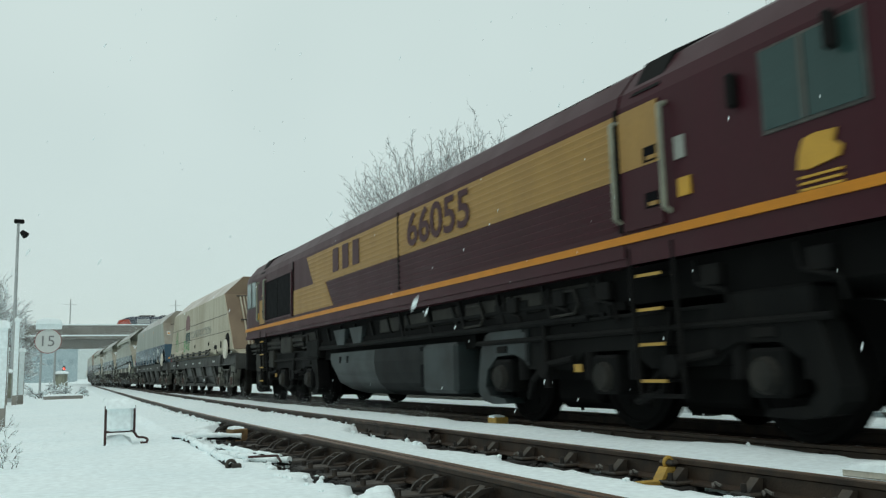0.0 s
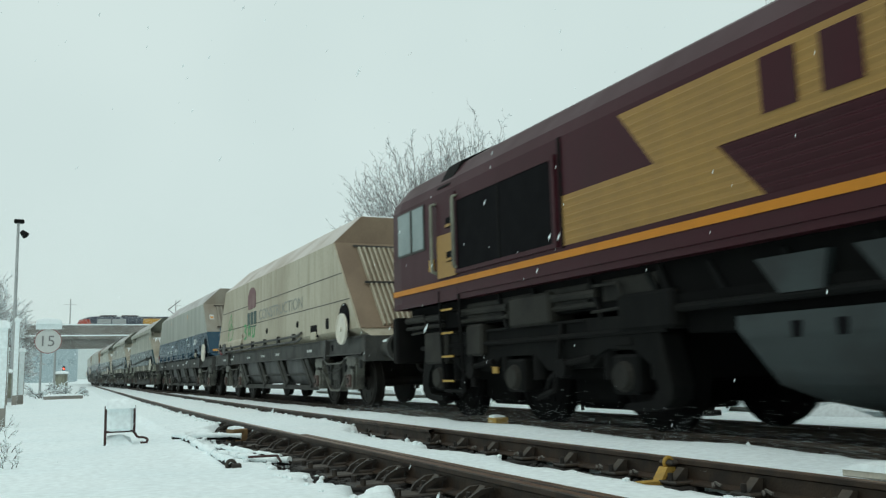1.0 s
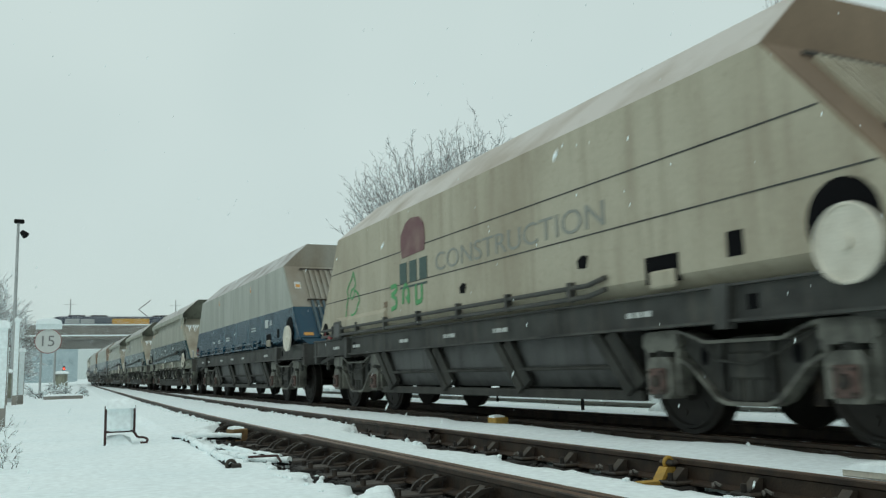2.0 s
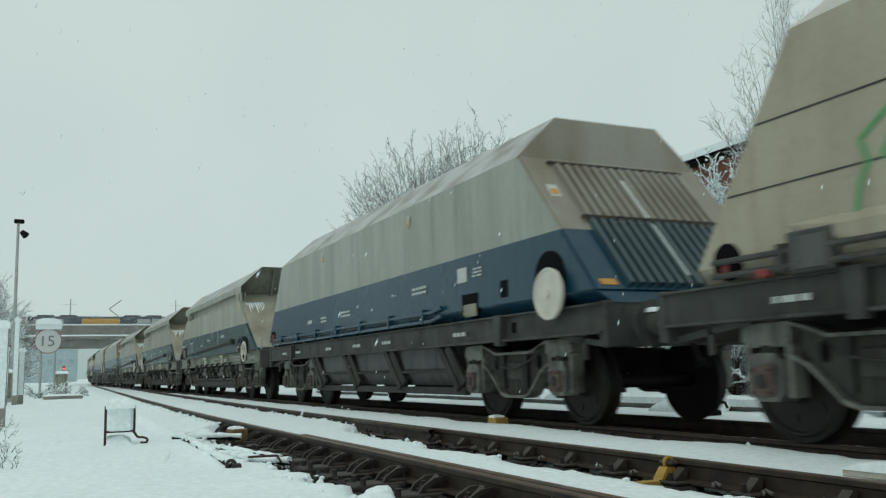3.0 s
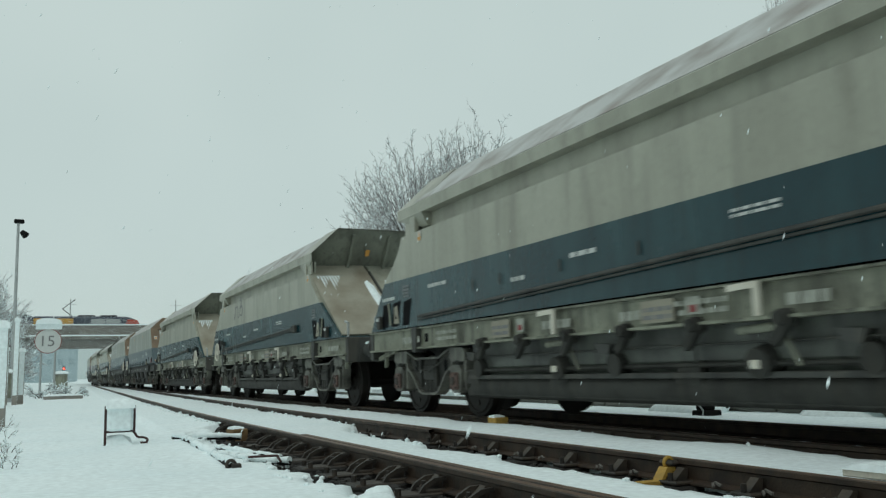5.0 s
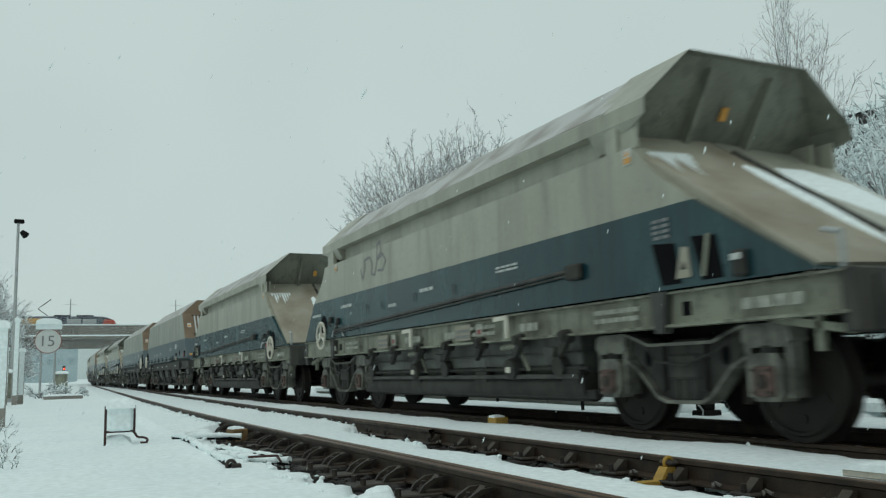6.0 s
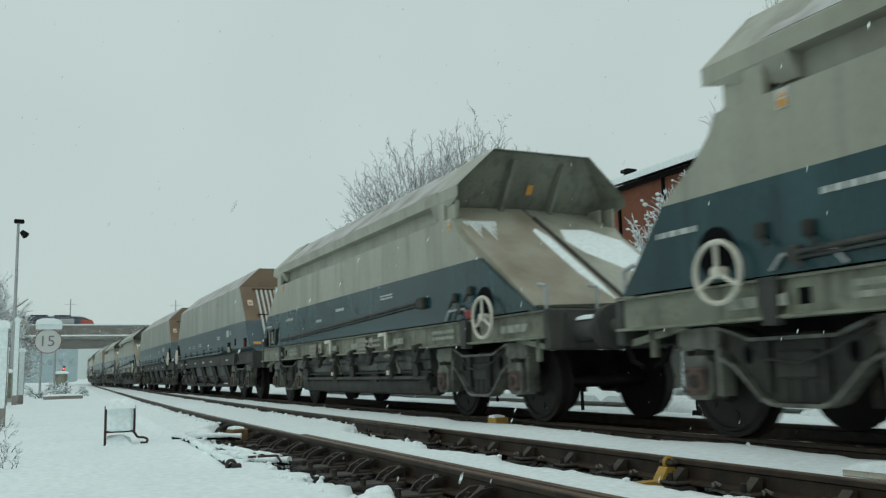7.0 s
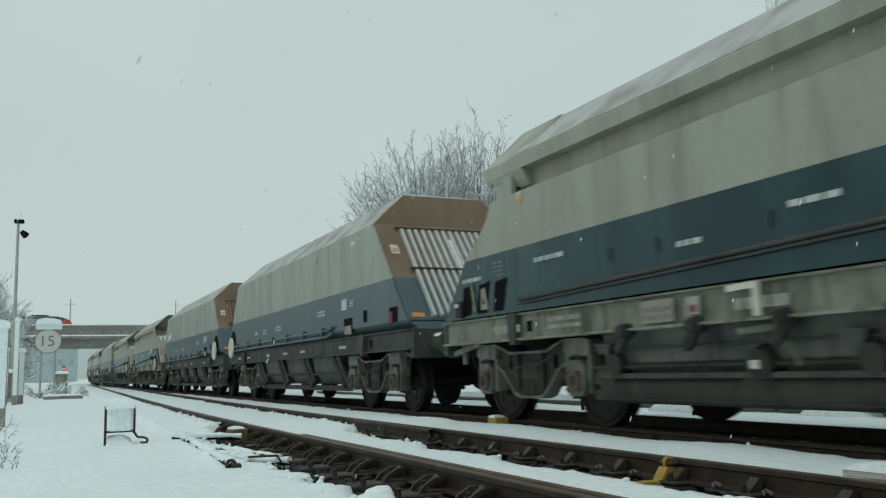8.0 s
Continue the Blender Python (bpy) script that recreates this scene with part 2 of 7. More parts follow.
def cyl(bm, p0, p1, r0, r1=None, seg=16, cap=True):
    p0, p1 = Vector(p0), Vector(p1)
    r1 = r0 if r1 is None else r1
    d = (p1 - p0).normalized()
    u = d.orthogonal().normalized()
    w = d.cross(u)
    ring = lambda p, r: [bm.verts.new(p + r * (math.cos(a) * u + math.sin(a) * w)) for a in (2 * math.pi * i / seg for i in range(seg))]
    a, b = ring(p0, r0), ring(p1, r1)
    for i in range(seg):
        j = (i + 1) % seg
        bm.faces.new((a[i], a[j], b[j], b[i]))
    if cap:
        bm.faces.new(a[::-1])
        bm.faces.new(b)
    return bm


def tube(bm, pts, r, seg=8):
    for a, b in zip(pts, pts[1:]):
        cyl(bm, a, b, r, seg=seg)
    return bm


def beam(bm, p0, p1, w, d, side=(1, 0, 0)):
    """A bar from p0 to p1, w wide along side, d deep across it."""
    p0, p1, s = Vector(p0), Vector(p1), Vector(side).normalized()
    n = (p1 - p0).cross(s).normalized()
    q = [(p + i * s * w / 2 + j * n * d / 2) for p in (p0, p1) for i, j in ((-1, -1), (1, -1), (1, 1), (-1, 1))]
    v = [bm.verts.new(p) for p in q]
    for f in ((0, 1, 2, 3), (7, 6, 5, 4), (0, 4, 5, 1), (1, 5, 6, 2), (2, 6, 7, 3), (3, 7, 4, 0)):
        bm.faces.new([v[i] for i in f])
    return bm


def torus(bm, c, R, r, axis="x", seg=28, ring=8):
    vs = []
    for i in range(seg):
        a = 2 * math.pi * i / seg
        row = []
        for j in range(ring):
            b = 2 * math.pi * j / ring
            rr, o = R + r * math.cos(b), r * math.sin(b)
            p = (o, rr * math.cos(a), rr * math.sin(a)) if axis == "x" else (rr * math.cos(a), o, rr * math.sin(a))
            row.append(bm.verts.new(Vector(c) + Vector(p)))
        vs.append(row)
    for i in range(seg):
        for j in range(ring):
            bm.faces.new((vs[i][j], vs[(i + 1) % seg][j], vs[(i + 1) % seg][(j + 1) % ring], vs[i][(j + 1) % ring]))
    return bm


def words(name, text, m, height, material, parent, width=None, label="", bold=0.0):
    """Raised lettering in the built-in font, as a mesh."""
    cu = bpy.data.curves.new(name, "FONT")
    cu.body, cu.size, cu.extrude, cu.offset = text, 1.0, 0.002, bold
    tmp = new(name, cu)
    bpy.context.view_layer.update()
    me = bpy.data.meshes.new_from_object(tmp.evaluated_get(bpy.context.evaluated_depsgraph_get()))
    bpy.data.objects.remove(tmp)
    co = np.array([v.co for v in me.vertices])
    lo, hi = co.min(0), co.max(0)
    sx = sy = height / (hi[1] - lo[1])
    if width:
        sx = width / (hi[0] - lo[0])
    for v in me.vertices:
        v.co = ((v.co.x - lo[0]) * sx, (v.co.y - lo[1]) * sy, v.co.z)
    me.materials.clear()
    me.materials.append(material)
    ob = new(name, me)
    ob.parent, ob.matrix_basis = parent, m
    if label:
        ob["label"] = label
    return ob


def side_face(x, y, z):
    """The pose of writing on the side that faces the camera."""
    return Matrix(((0, 0, -1, x), (-1, 0, 0, y), (0, 1, 0, z), (0, 0, 0, 1)))


def empty(name, label, category, group="", kind=""):
    ob = new(name)
    return tagged(ob, label, category, group, kind)


# ---- running line of the train: straight, then a long curve to the right ----
XC, SPEED, BEND, RADIUS = 6.22, 10.55, 92.0, 600.0


def on_line(s):
    """Pose on the running line, s metres ahead of the camera along it."""
    if s <= BEND:
        return pose(XC, s, 0)
    a = (s - BEND) / RADIUS
    return pose(XC + RADIUS * (1 - math.cos(a)), BEND + RADIUS * math.sin(a), 0, 0, 0, -math.degrees(a))


# ---- ground, rails ----
GAUGE = 1.505
NEAR_C, FAR_D = XC - GAUGE / 2, XC + GAUGE / 2


def siding(y):
    """x of the siding's rail next to the camera."""
    u = y - 15.0
    return 2.45 + 0.0165 * (u + math.sqrt(u * u + 36))


def smooth(a, b, v):
    t = min(1, max(0, (v - a) / (b - a)))
    return t * t * (3 - 2 * t)


def snow_height(x, y):
    n = noise.noise((x * 0.9, y * 0.9, 0.3)) * 0.025 + noise.noise((x * 3.7, y * 3.7, 4.1)) * 0.012
    rag = noise.noise((x * 2.3, y * 2.3, 9.0)) * 0.16 + noise.noise((x * 7, y * 7, 2.0)) * 0.07
    z = -0.095 + n
    if x > 9:
        z += 0.9 * smooth(9.0, 17.0, x) + 0.05 * smooth(9, 11, x) * noise.noise((x * 0.5, y * 0.5, 7))
    if x < -1.5:
        z += 0.10 * smooth(-1.5, -5, x)
    if y > 95 or y < -6:
        return z - 0.05
    a = siding(y)
    b = a + GAUGE
    near = 1 - smooth(11.0, 13.5, y + rag * 5)
    if a - 1.0 < x <= a + 0.05:
        edge = a - 0.62 * near + rag * near - 0.06
        z = z + 0.045 * (1 - near) - 0.22 * smooth(edge - 0.05, edge + 0.05, x)
    elif a + 0.05 < x <= b + 0.05:
        nb = 1 - smooth(9.7, 11.3, y + rag * 4)
        edge = b - 0.08 - (0.56 + rag) * nb
        z = -0.062 + n * 0.9 - 0.22 * smooth(edge - 0.04, edge + 0.04, x) - 0.2 * (1 - smooth(a + 0.04, a + 0.12 + rag * 0.3, x))
    elif b + 0.05 < x <= NEAR_C:
        edge = NEAR_C - 0.36 + rag * 0.3 + 0.10 * math.exp(-((y - 4.9) / 0.8) ** 2)
        z = -0.03 + n * 0.8 - 0.25 * smooth(edge, edge + 0.10, x)
    elif NEAR_C < x <= FAR_D:
        z = -0.27 + n + 0.10 * smooth(14, 30, y)
    elif FAR_D < x < FAR_D + 0.7:
        edge = FAR_D + 0.30 + rag * 0.6
        z = z - 0.2 * (1 - smooth(edge - 0.08, edge + 0.1, x)) + 0.04
    return z


def spread(lo, hi, step, grow, far):
    out = list(np.arange(lo, hi, step))
    s, v = step, hi
    while v < far:
        out.append(v)
        s *= grow
        v += s
    return out + [far]


xs = [-v for v in spread(2.0, 2.1, 0.12, 1.25, 3000)][::-1] + spread(-1.9, 8.6, 0.07, 1.16, 3000)
ys = [-v for v in spread(-2.0, -1.9, 0.15, 1.3, 1500)][::-1] + spread(2.05, 16.0, 0.08, 1.03, 4000)
ground = bpy.data.meshes.new("snow_ground")
nx = len(xs)
ground.from_pydata([(x, y, snow_height(x, y)) for y in ys for x in xs], [],
                   [(j * nx + i, j * nx + i + 1, (j + 1) * nx + i + 1, (j + 1) * nx + i) for j in range(len(ys) - 1) for i in range(nx - 1)])
ground.materials.append(SNOW)
ground.shade_smooth()
tagged(new("ground", ground), "fresh snow lying over ballast, verge and fields", "snow", kind="structure")


def rough_sheet():
    bx, by = np.arange(0.9, 8.2, 0.09), np.concatenate([np.arange(-40, -1.0, 1.0), np.arange(-1.0, 18, 0.1), np.arange(18, 100, 1.0)])
    vs = [(x, y, -0.205 + 0.035 * noise.noise((x * 9, y * 9, 0)) + 0.02 * noise.noise((x * 21, y * 21, 3))) for y in by for x in bx]
    w = len(bx)
    me = bpy.data.meshes.new("ballast")
    me.from_pydata(vs, [], [(j * w + i, j * w + i + 1, (j + 1) * w + i + 1, (j + 1) * w + i) for j in range(len(by) - 1) for i in range(w - 1)])
    me.materials.append(BALLAST)
    return tagged(new("ballast", me), "dark wet crushed-stone ballast between the sleepers", "ballast", kind="structure")


rough_sheet()
RAIL_PROFILE = [(-0.07, -0.159), (0.07, -0.159), (0.07, -0.148), (0.012, -0.128), (0.010, -0.045), (0.035, -0.034), (0.035, -0.006), (0.028, 0.0),
                (-0.028, 0.0), (-0.035, -0.006), (-0.035, -0.034), (-0.010, -0.045), (-0.012, -0.128), (-0.07, -0.148)]


def rail(name, path, label):
    """A flat-bottom rail along a row of (x, y, turn)."""
    vs, fs, k = [], [], len(RAIL_PROFILE)
    for x, y in path:
        vs += [(x + px, y, pz) for px, pz in RAIL_PROFILE]
    for s in range(len(path) - 1):
        for i in range(k):
            fs.append((s * k + i, s * k + (i + 1) % k, (s + 1) * k + (i + 1) % k, (s + 1) * k + i))
    me = bpy.data.meshes.new(name)
    me.from_pydata(vs, [], fs)
    me.materials.append(RAIL_RUST)
    me.materials.append(RAIL_TOP)
    for p in me.polygons:
        if (p.index % k) == 7:
            p.material_index = 1
    return tagged(new(name, me), label, "rail", "rails", "structure")


def line_x(off):
    return [(on_line(s).translation.x + off, on_line(s).translation.y) for s in [-8, 0, 8, 16, 30, 50, 70, 92] + list(range(100, 330, 10))]


rail("rail_near_siding", [(siding(y), y) for y in [-6, -2, 0, 2] + list(np.arange(3, 96, 1.5))], "rust-brown siding rail edged with snow")
rail("rail_far_siding", [(siding(y) + GAUGE, y) for y in [-6, -2, 0, 2] + list(np.arange(3, 80, 1.5))], "rust-brown siding rail with a bright worn edge")
rail("rail_near_main", line_x(-GAUGE / 2), "main line rail under the passing train")
rail("rail_far_main", line_x(GAUGE / 2), "main line rail beyond the passing train")
rail("switch_rail", [(siding(y) + 0.075 + 0.004 * max(0, 9.0 - y), y) for y in (-6, -2, 0, 2, 3, 4.5, 6, 7.5, 8.6, 9.0)], "second rust-brown rail lying close against the siding rail")
rail("check_rail", [(siding(y) + GAUGE - 0.09 - 0.02 * abs(y - 10), y) for y in (8.6, 9.0, 9.6, 10.4, 11.2)], "short check rail beside the siding rail")


def sleepers(name, label, xf, y0, y1, step):
    mesh = None
    group = empty(name, label, "sleepers", kind="structure")
    y = y0
    while y < y1:
        if mesh is None:
            bm = B(-1.25, 1.25, -0.125, 0.125, -0.28, -0.161, bevel=0.012)
            ob = part("sleeper", bm, SLEEPER, group)
            mesh = ob.data
        else:
            ob = new("sleeper", mesh)
            ob.parent = group
        ob.matrix_basis = pose(xf(y), y, random.uniform(-0.006, 0), 0, 0, random.uniform(-1.2, 1.2))
        y += step
    return group


sleepers("sleepers_siding", "dark creosoted timber sleepers half buried in snow", lambda y: siding(y) + GAUGE / 2, 2.0, 40, 0.66)
sleepers("sleepers_main", "dark timber sleepers under the main line", lambda y: XC, 2.2, 60, 0.66)


def chair_mesh():
    bm = bmesh.new()
    box(bm, -0.19, 0.19, -0.09, 0.09, -0.161, -0.135, bevel=0.008)
    prism(bm, "y", [(-0.15, -0.136), (-0.04, -0.136), (-0.03, -0.06), (-0.06, -0.055)], -0.035, 0.035)
    prism(bm, "y", [(0.15, -0.136), (0.04, -0.136), (0.03, -0.06), (0.06, -0.055)], -0.035, 0.035)
    for s in (-0.155, 0.155):
        cyl(bm, (s, 0, -0.14), (s, 0, -0.085), 0.018, seg=8)
    return bm


def gusset_chair():
    bm = chair_mesh()
    for d in (-0.075, 0.075):
        prism(bm, "y", [(-0.030, -0.058), (-0.030, -0.085), (-0.10, -0.088), (-0.165, -0.125), (-0.20, -0.165), (-0.235, -0.165), (-0.19, -0.105), (-0.115, -0.064)], d - 0.013, d + 0.013)
    box(bm, -0.44, -0.02, -0.12, 0.12, -0.178, -0.155, bevel=0.01)
    for d in (-0.1, 0.1):
        cyl(bm, (-0.38, d, -0.16), (-0.38, d, -0.11), 0.022, seg=8)
    return bm


def chairs(name, label, xf, y0, y1, build=chair_mesh):
    group = empty(name, label, "rail chairs", kind="structure")
    first, y = None, y0
    while y < y1:
        if first is None:
            first = ob = part("rail_chair", build(), IRON, group)
        else:
            ob = new("rail_chair", first.data)
            ob.parent = group
        ob.matrix_basis = pose(xf(y), y, 0.002)
        y += 0.66
    return group


chairs("chairs_near_siding", "rusty cast iron rail chairs along the siding", siding, 2.0, 14.5, gusset_chair)
chairs("chairs_far_siding", "rusty cast iron rail chairs along the siding", lambda y: siding(y) + GAUGE, 2.0, 30)
chairs("chairs_near_main", "rusty cast iron rail chairs along the main line", lambda y: NEAR_C, 2.2, 30)


def rail_clips(group, xf, y0, y1):
    first, y = None, y0
    while y < y1:
        if first is None:
            bm = beam(beam(bmesh.new(), (-0.02, -0.05, -0.128), (0.03, 0.04, -0.118), 0.02, 0.014), (-0.045, -0.01, -0.135), (0.0, 0.035, -0.122), 0.02, 0.014)
            first = ob = part("rail_clip", bm, GIRDER, group)
        else:
            ob = new("rail_clip", first.data)
            ob.parent = group
        ob.matrix_basis = pose(xf(y), y, 0.0, 0, 0, 8)
        y += 0.42


rail_clips(bpy.data.objects["chairs_far_siding"], lambda y: siding(y) + GAUGE - 0.085, 2.6, 9.0)


def scatter(name, label, material, n, spots, r0, r1, seed):
    """Many small rough lumps joined into one sheet of stuff."""
    rnd = random.Random(seed)
    base = bmesh.new()
    bmesh.ops.create_icosphere(base, subdivisions=1, radius=1)
    bv = [v.co.copy() for v in base.verts]
    bf = [[v.index for v in f.verts] for f in base.faces]
    base.free()
    vs, fs = [], []
    for _ in range(n):
        x, y, z = spots(rnd)
        r = rnd.uniform(r0, r1)
        sq = (rnd.uniform(0.7, 1.3), rnd.uniform(0.7, 1.3), rnd.uniform(0.5, 0.9))
        a = rnd.uniform(0, 6.283)
        b = len(vs)
        for v in bv:
            k = r * rnd.uniform(0.8, 1.15)
            px, py = v.x * sq[0] * k, v.y * sq[1] * k
            vs.append((x + px * math.cos(a) - py * math.sin(a), y + px * math.sin(a) + py * math.cos(a), z + v.z * sq[2] * k))
        fs += [[b + i for i in f] for f in bf]
    me = bpy.data.meshes.new(name)
    me.from_pydata(vs, [], fs)
    me.materials.append(material)
    return tagged(new(name, me), label, name.replace("_", " "), kind="stuff")


def stone_spot(rnd):
    y = rnd.uniform(2.5, 13)
    k = rnd.random()
    x = siding(y) - rnd.uniform(0.05, 0.75) if k < 0.4 else siding(y) + GAUGE - rnd.uniform(0.05, 0.66) if k < 0.7 else rnd.uniform(NEAR_C - 0.35, FAR_D + 0.35)
    return x, y, -0.19


def crumb_spot(rnd):
    y = rnd.uniform(2.5, 16) if rnd.random() < 0.7 else rnd.uniform(10, 26)
    k = rnd.random()
    if k < 0.45:
        x = siding(y) - (rnd.gauss(0.68, 0.10) if y < 11.5 else rnd.uniform(0.05, 0.3))
    elif k < 0.75:
        x = siding(y) + GAUGE - (rnd.gauss(0.62, 0.07) if y < 10 else rnd.uniform(0.05, 0.2))
    elif k < 0.9:
        x = NEAR_C - rnd.gauss(0.26, 0.06)
    else:
        x = FAR_D + rnd.gauss(0.4, 0.1)
    return x, y, max(snow_height(x, y), -0.16) + 0.004


scatter("ballast_stones", "loose dark wet ballast stones between the rails", BALLAST, 2600, stone_spot, 0.02, 0.04, 3)
scatter("snow_crumbs", "crumbled snow along the edges of the rails", SNOW, 520, crumb_spot, 0.006, 0.036, 4)


# ---- rolling stock parts ----
def snow_cap(parent, x0, x1, y0, y1, z, h, name="snow_cap"):
    bm = hull(bmesh.new(), [(x, y, z) for x in (x0, x1) for y in (y0, y1)] + [(x0 + (x1 - x0) * a, y0 + (y1 - y0) * b, z + h * c) for a, b, c in ((0.05, 0.1, 0.7), (0.95, 0.1, 0.65), (0.05, 0.9, 0.7), (0.95, 0.9, 0.7), (0.3, 0.3, 1.0), (0.7, 0.3, 0.97), (0.3, 0.7, 1.0), (0.7, 0.7, 1.0))])
    return part(name, bm, SNOW, parent, "cap of fresh snow", smooth=True)


def wheelset(parent, y, r, steel=WHEEL_STEEL):
    bm = bmesh.new()
    for s in (-1, 1):
        x = s * GAUGE / 2
        cyl(bm, (x - 0.065, 0, 0), (x + 0.065, 0, 0), r, r * 0.985, seg=36)
        cyl(bm, (x - s * 0.085, 0, 0), (x - s * 0.055, 0, 0), r + 0.028, seg=36)
        torus(bm, (x + s * 0.066, 0, 0), r * 0.86, 0.022, seg=30, ring=6)
        cyl(bm, (x + s * 0.06, 0, 0), (x + s * 0.12, 0, 0), r * 0.36, r * 0.28, seg=18)
        for k in range(6):
            a = 2 * math.pi * k / 6
            cyl(bm, (x + s * 0.06, r * 0.6 * math.cos(a), r * 0.6 * math.sin(a)), (x + s * 0.075, r * 0.6 * math.cos(a), r * 0.6 * math.sin(a)), 0.04, seg=8)
    cyl(bm, (-1.05, 0, 0), (1.05, 0, 0), 0.075, seg=12)
    ob = part("wheelset", bm, steel, parent, "dark steel wheelset on its axle", smooth=True)
    ob.location = (0, y, r)
    ob["radius"] = r
    return ob


def strip(bm, x0, x1, line, t):
    """A bent flange: a line of (y, z) points with thickness t, from x0 to x1."""
    return prism(bm, "x", [(a, b) for a, b in line] + [(a, b - t) for a, b in line[::-1]], x0, x1)


def wagon_bogie(parent, yc, sgn):
    """Cast side frames with gull-wing flanges, axleboxes and springs of one two-axle bogie."""
    AX = 1.0
    for s in (-1, 1):
        x = s * 1.04
        web = [(-0.98, 0.91), (-0.74, 0.90), (-0.44, 0.80), (0.44, 0.80), (0.74, 0.90), (0.98, 0.91), (0.98, 0.79), (0.72, 0.74), (0.60, 0.62), (0.30, 0.33), (0.22, 0.30), (-0.22, 0.30), (-0.30, 0.33), (-0.60, 0.62), (-0.72, 0.74), (-0.98, 0.79)]
        fr = part("bogie_frame", prism(bmesh.new(), "x", [(yc + a, b) for a, b in web], x - 0.025, x + 0.025), BOGIE_DARK, parent, "grimy cast steel bogie side frame")
        top = [(-1.24, 0.86), (-1.18, 0.93), (-0.76, 0.935), (-0.60, 0.89), (-0.42, 0.825), (0.42, 0.825), (0.60, 0.89), (0.76, 0.935), (1.18, 0.93), (1.24, 0.86)]
        # Flanges are paler than the web; their edge highlight is in the paint.
        part("top_flange", strip(bmesh.new(), x - 0.10, x + 0.10, [(yc + a, b) for a, b in top], 0.028), BOGIE_STEEL, fr, "flange edge with its highlight painted paler")
        low = [(-0.80, 0.70), (-0.62, 0.62), (-0.34, 0.36), (-0.22, 0.32), (0.22, 0.32), (0.34, 0.36), (0.62, 0.62), (0.80, 0.70)]
        part("bottom_flange", strip(bmesh.new(), x - 0.085, x + 0.085, [(yc + a, b) for a, b in low], 0.032), BOGIE_STEEL, fr)
        for k in (-1, 1):
            ya = yc + k * AX
            bm = prism(bmesh.new(), "x", [(ya - 0.24, 0.91), (ya + 0.24, 0.91), (ya + 0.25, 0.80), (ya + 0.18, 0.745), (ya - 0.18, 0.745), (ya - 0.25, 0.80)], x - 0.095, x + 0.095)
            part("spring_seat", bm, BOGIE_STEEL, fr)
            for d in (-0.205, 0.205):
                part("pedestal", prism(bmesh.new(), "x", [(ya + d - 0.03, 0.78), (ya + d + 0.03, 0.78), (ya + d + 0.022, 0.36), (ya + d - 0.022, 0.36)], x - 0.075, x + 0.075), BOGIE_STEEL, fr)
            ab = part("axlebox", prism(bmesh.new(), "x", [(ya - 0.17, 0.64), (ya - 0.11, 0.70), (ya + 0.11, 0.70), (ya + 0.17, 0.64), (ya + 0.17, 0.40), (ya + 0.10, 0.33), (ya - 0.10, 0.33), (ya - 0.17, 0.40)], min(x - s * 0.08, x + s * 0.12), max(x - s * 0.08, x + s * 0.12)), BOGIE_STEEL, parent)
            bm = box(bmesh.new(), min(x + s * 0.12, x + s * 0.165), max(x + s * 0.12, x + s * 0.165), ya - 0.105, ya + 0.105, 0.37, 0.60, bevel=0.015)
            cap = part("axle_cap", bm, BOX_RUST, ab, "rust-pink axlebox cover")
            bm = cyl(bmesh.new(), (x + s * 0.16, ya, 0.485), (x + s * 0.185, ya, 0.485), 0.06, 0.05, seg=12)
            for a, b in ((-0.08, 0.40), (0.08, 0.40), (-0.08, 0.57), (0.08, 0.57)):
                cyl(bm, (x + s * 0.16, ya + a, b), (x + s * 0.18, ya + a, b), 0.014, seg=6)
            part("cover_bolts", bm, IRON, ab)
            bm = cyl(bmesh.new(), (x + s * 0.02, ya, 0.69), (x + s * 0.02, ya, 0.76), 0.085, seg=14)
            for q in range(3):
                cyl(bm, (x + s * 0.02, ya, 0.705 + 0.02 * q), (x + s * 0.02, ya, 0.715 + 0.02 * q), 0.10, seg=14)
            part("spring", bm, WAGON_UNDER, ab)
            # black ovals laid on the web, painted as shaded openings
            bm = prism(bmesh.new(), "x", [(yc + k * 0.50 + 0.05 * math.cos(q * math.pi / 6), 0.70 + 0.085 * math.sin(q * math.pi / 6)) for q in range(12)], min(x + s * 0.02, x + s * 0.03), max(x + s * 0.02, x + s * 0.03))
            part("frame_hole", bm, GRILLE, fr)
            part("friction_rib", B(x + s * 0.05 - 0.03, x + s * 0.05 + 0.03, yc + k * 0.27 - 0.02, yc + k * 0.27 + 0.02, 0.40, 0.80), BOGIE_DARK, fr)
            part("brake_block", B(x - s * 0.28 - 0.05, x - s * 0.28 + 0.05, yc + k * 0.44 - 0.05, yc + k * 0.44 + 0.05, 0.28, 0.62, bevel=0.012), IRON, parent)
        part("bolster_end", B(x + s * 0.02 - 0.05, x + s * 0.02 + 0.05, yc - 0.2, yc + 0.2, 0.50, 0.72, bevel=0.02), BOGIE_DARK, parent)
        bm = bmesh.new()
        for q in (-0.13, 0.0, 0.13):
            cyl(bm, (x, yc + q, 0.33), (x, yc + q, 0.52), 0.055, seg=12)
        part("bolster_spring", bm, WAGON_UNDER, parent)
        bm = tube(bmesh.new(), [(x + s * 0.07, yc - 0.7, 0.86), (x + s * 0.12, yc - 0.45, 0.72), (x + s * 0.12, yc - 0.1, 0.62), (x + s * 0.10, yc + 0.3, 0.66), (x + s * 0.07, yc + 0.5, 0.84)], 0.013, 6)
        part("brake_pipe", bm, WAGON_UNDER, parent)
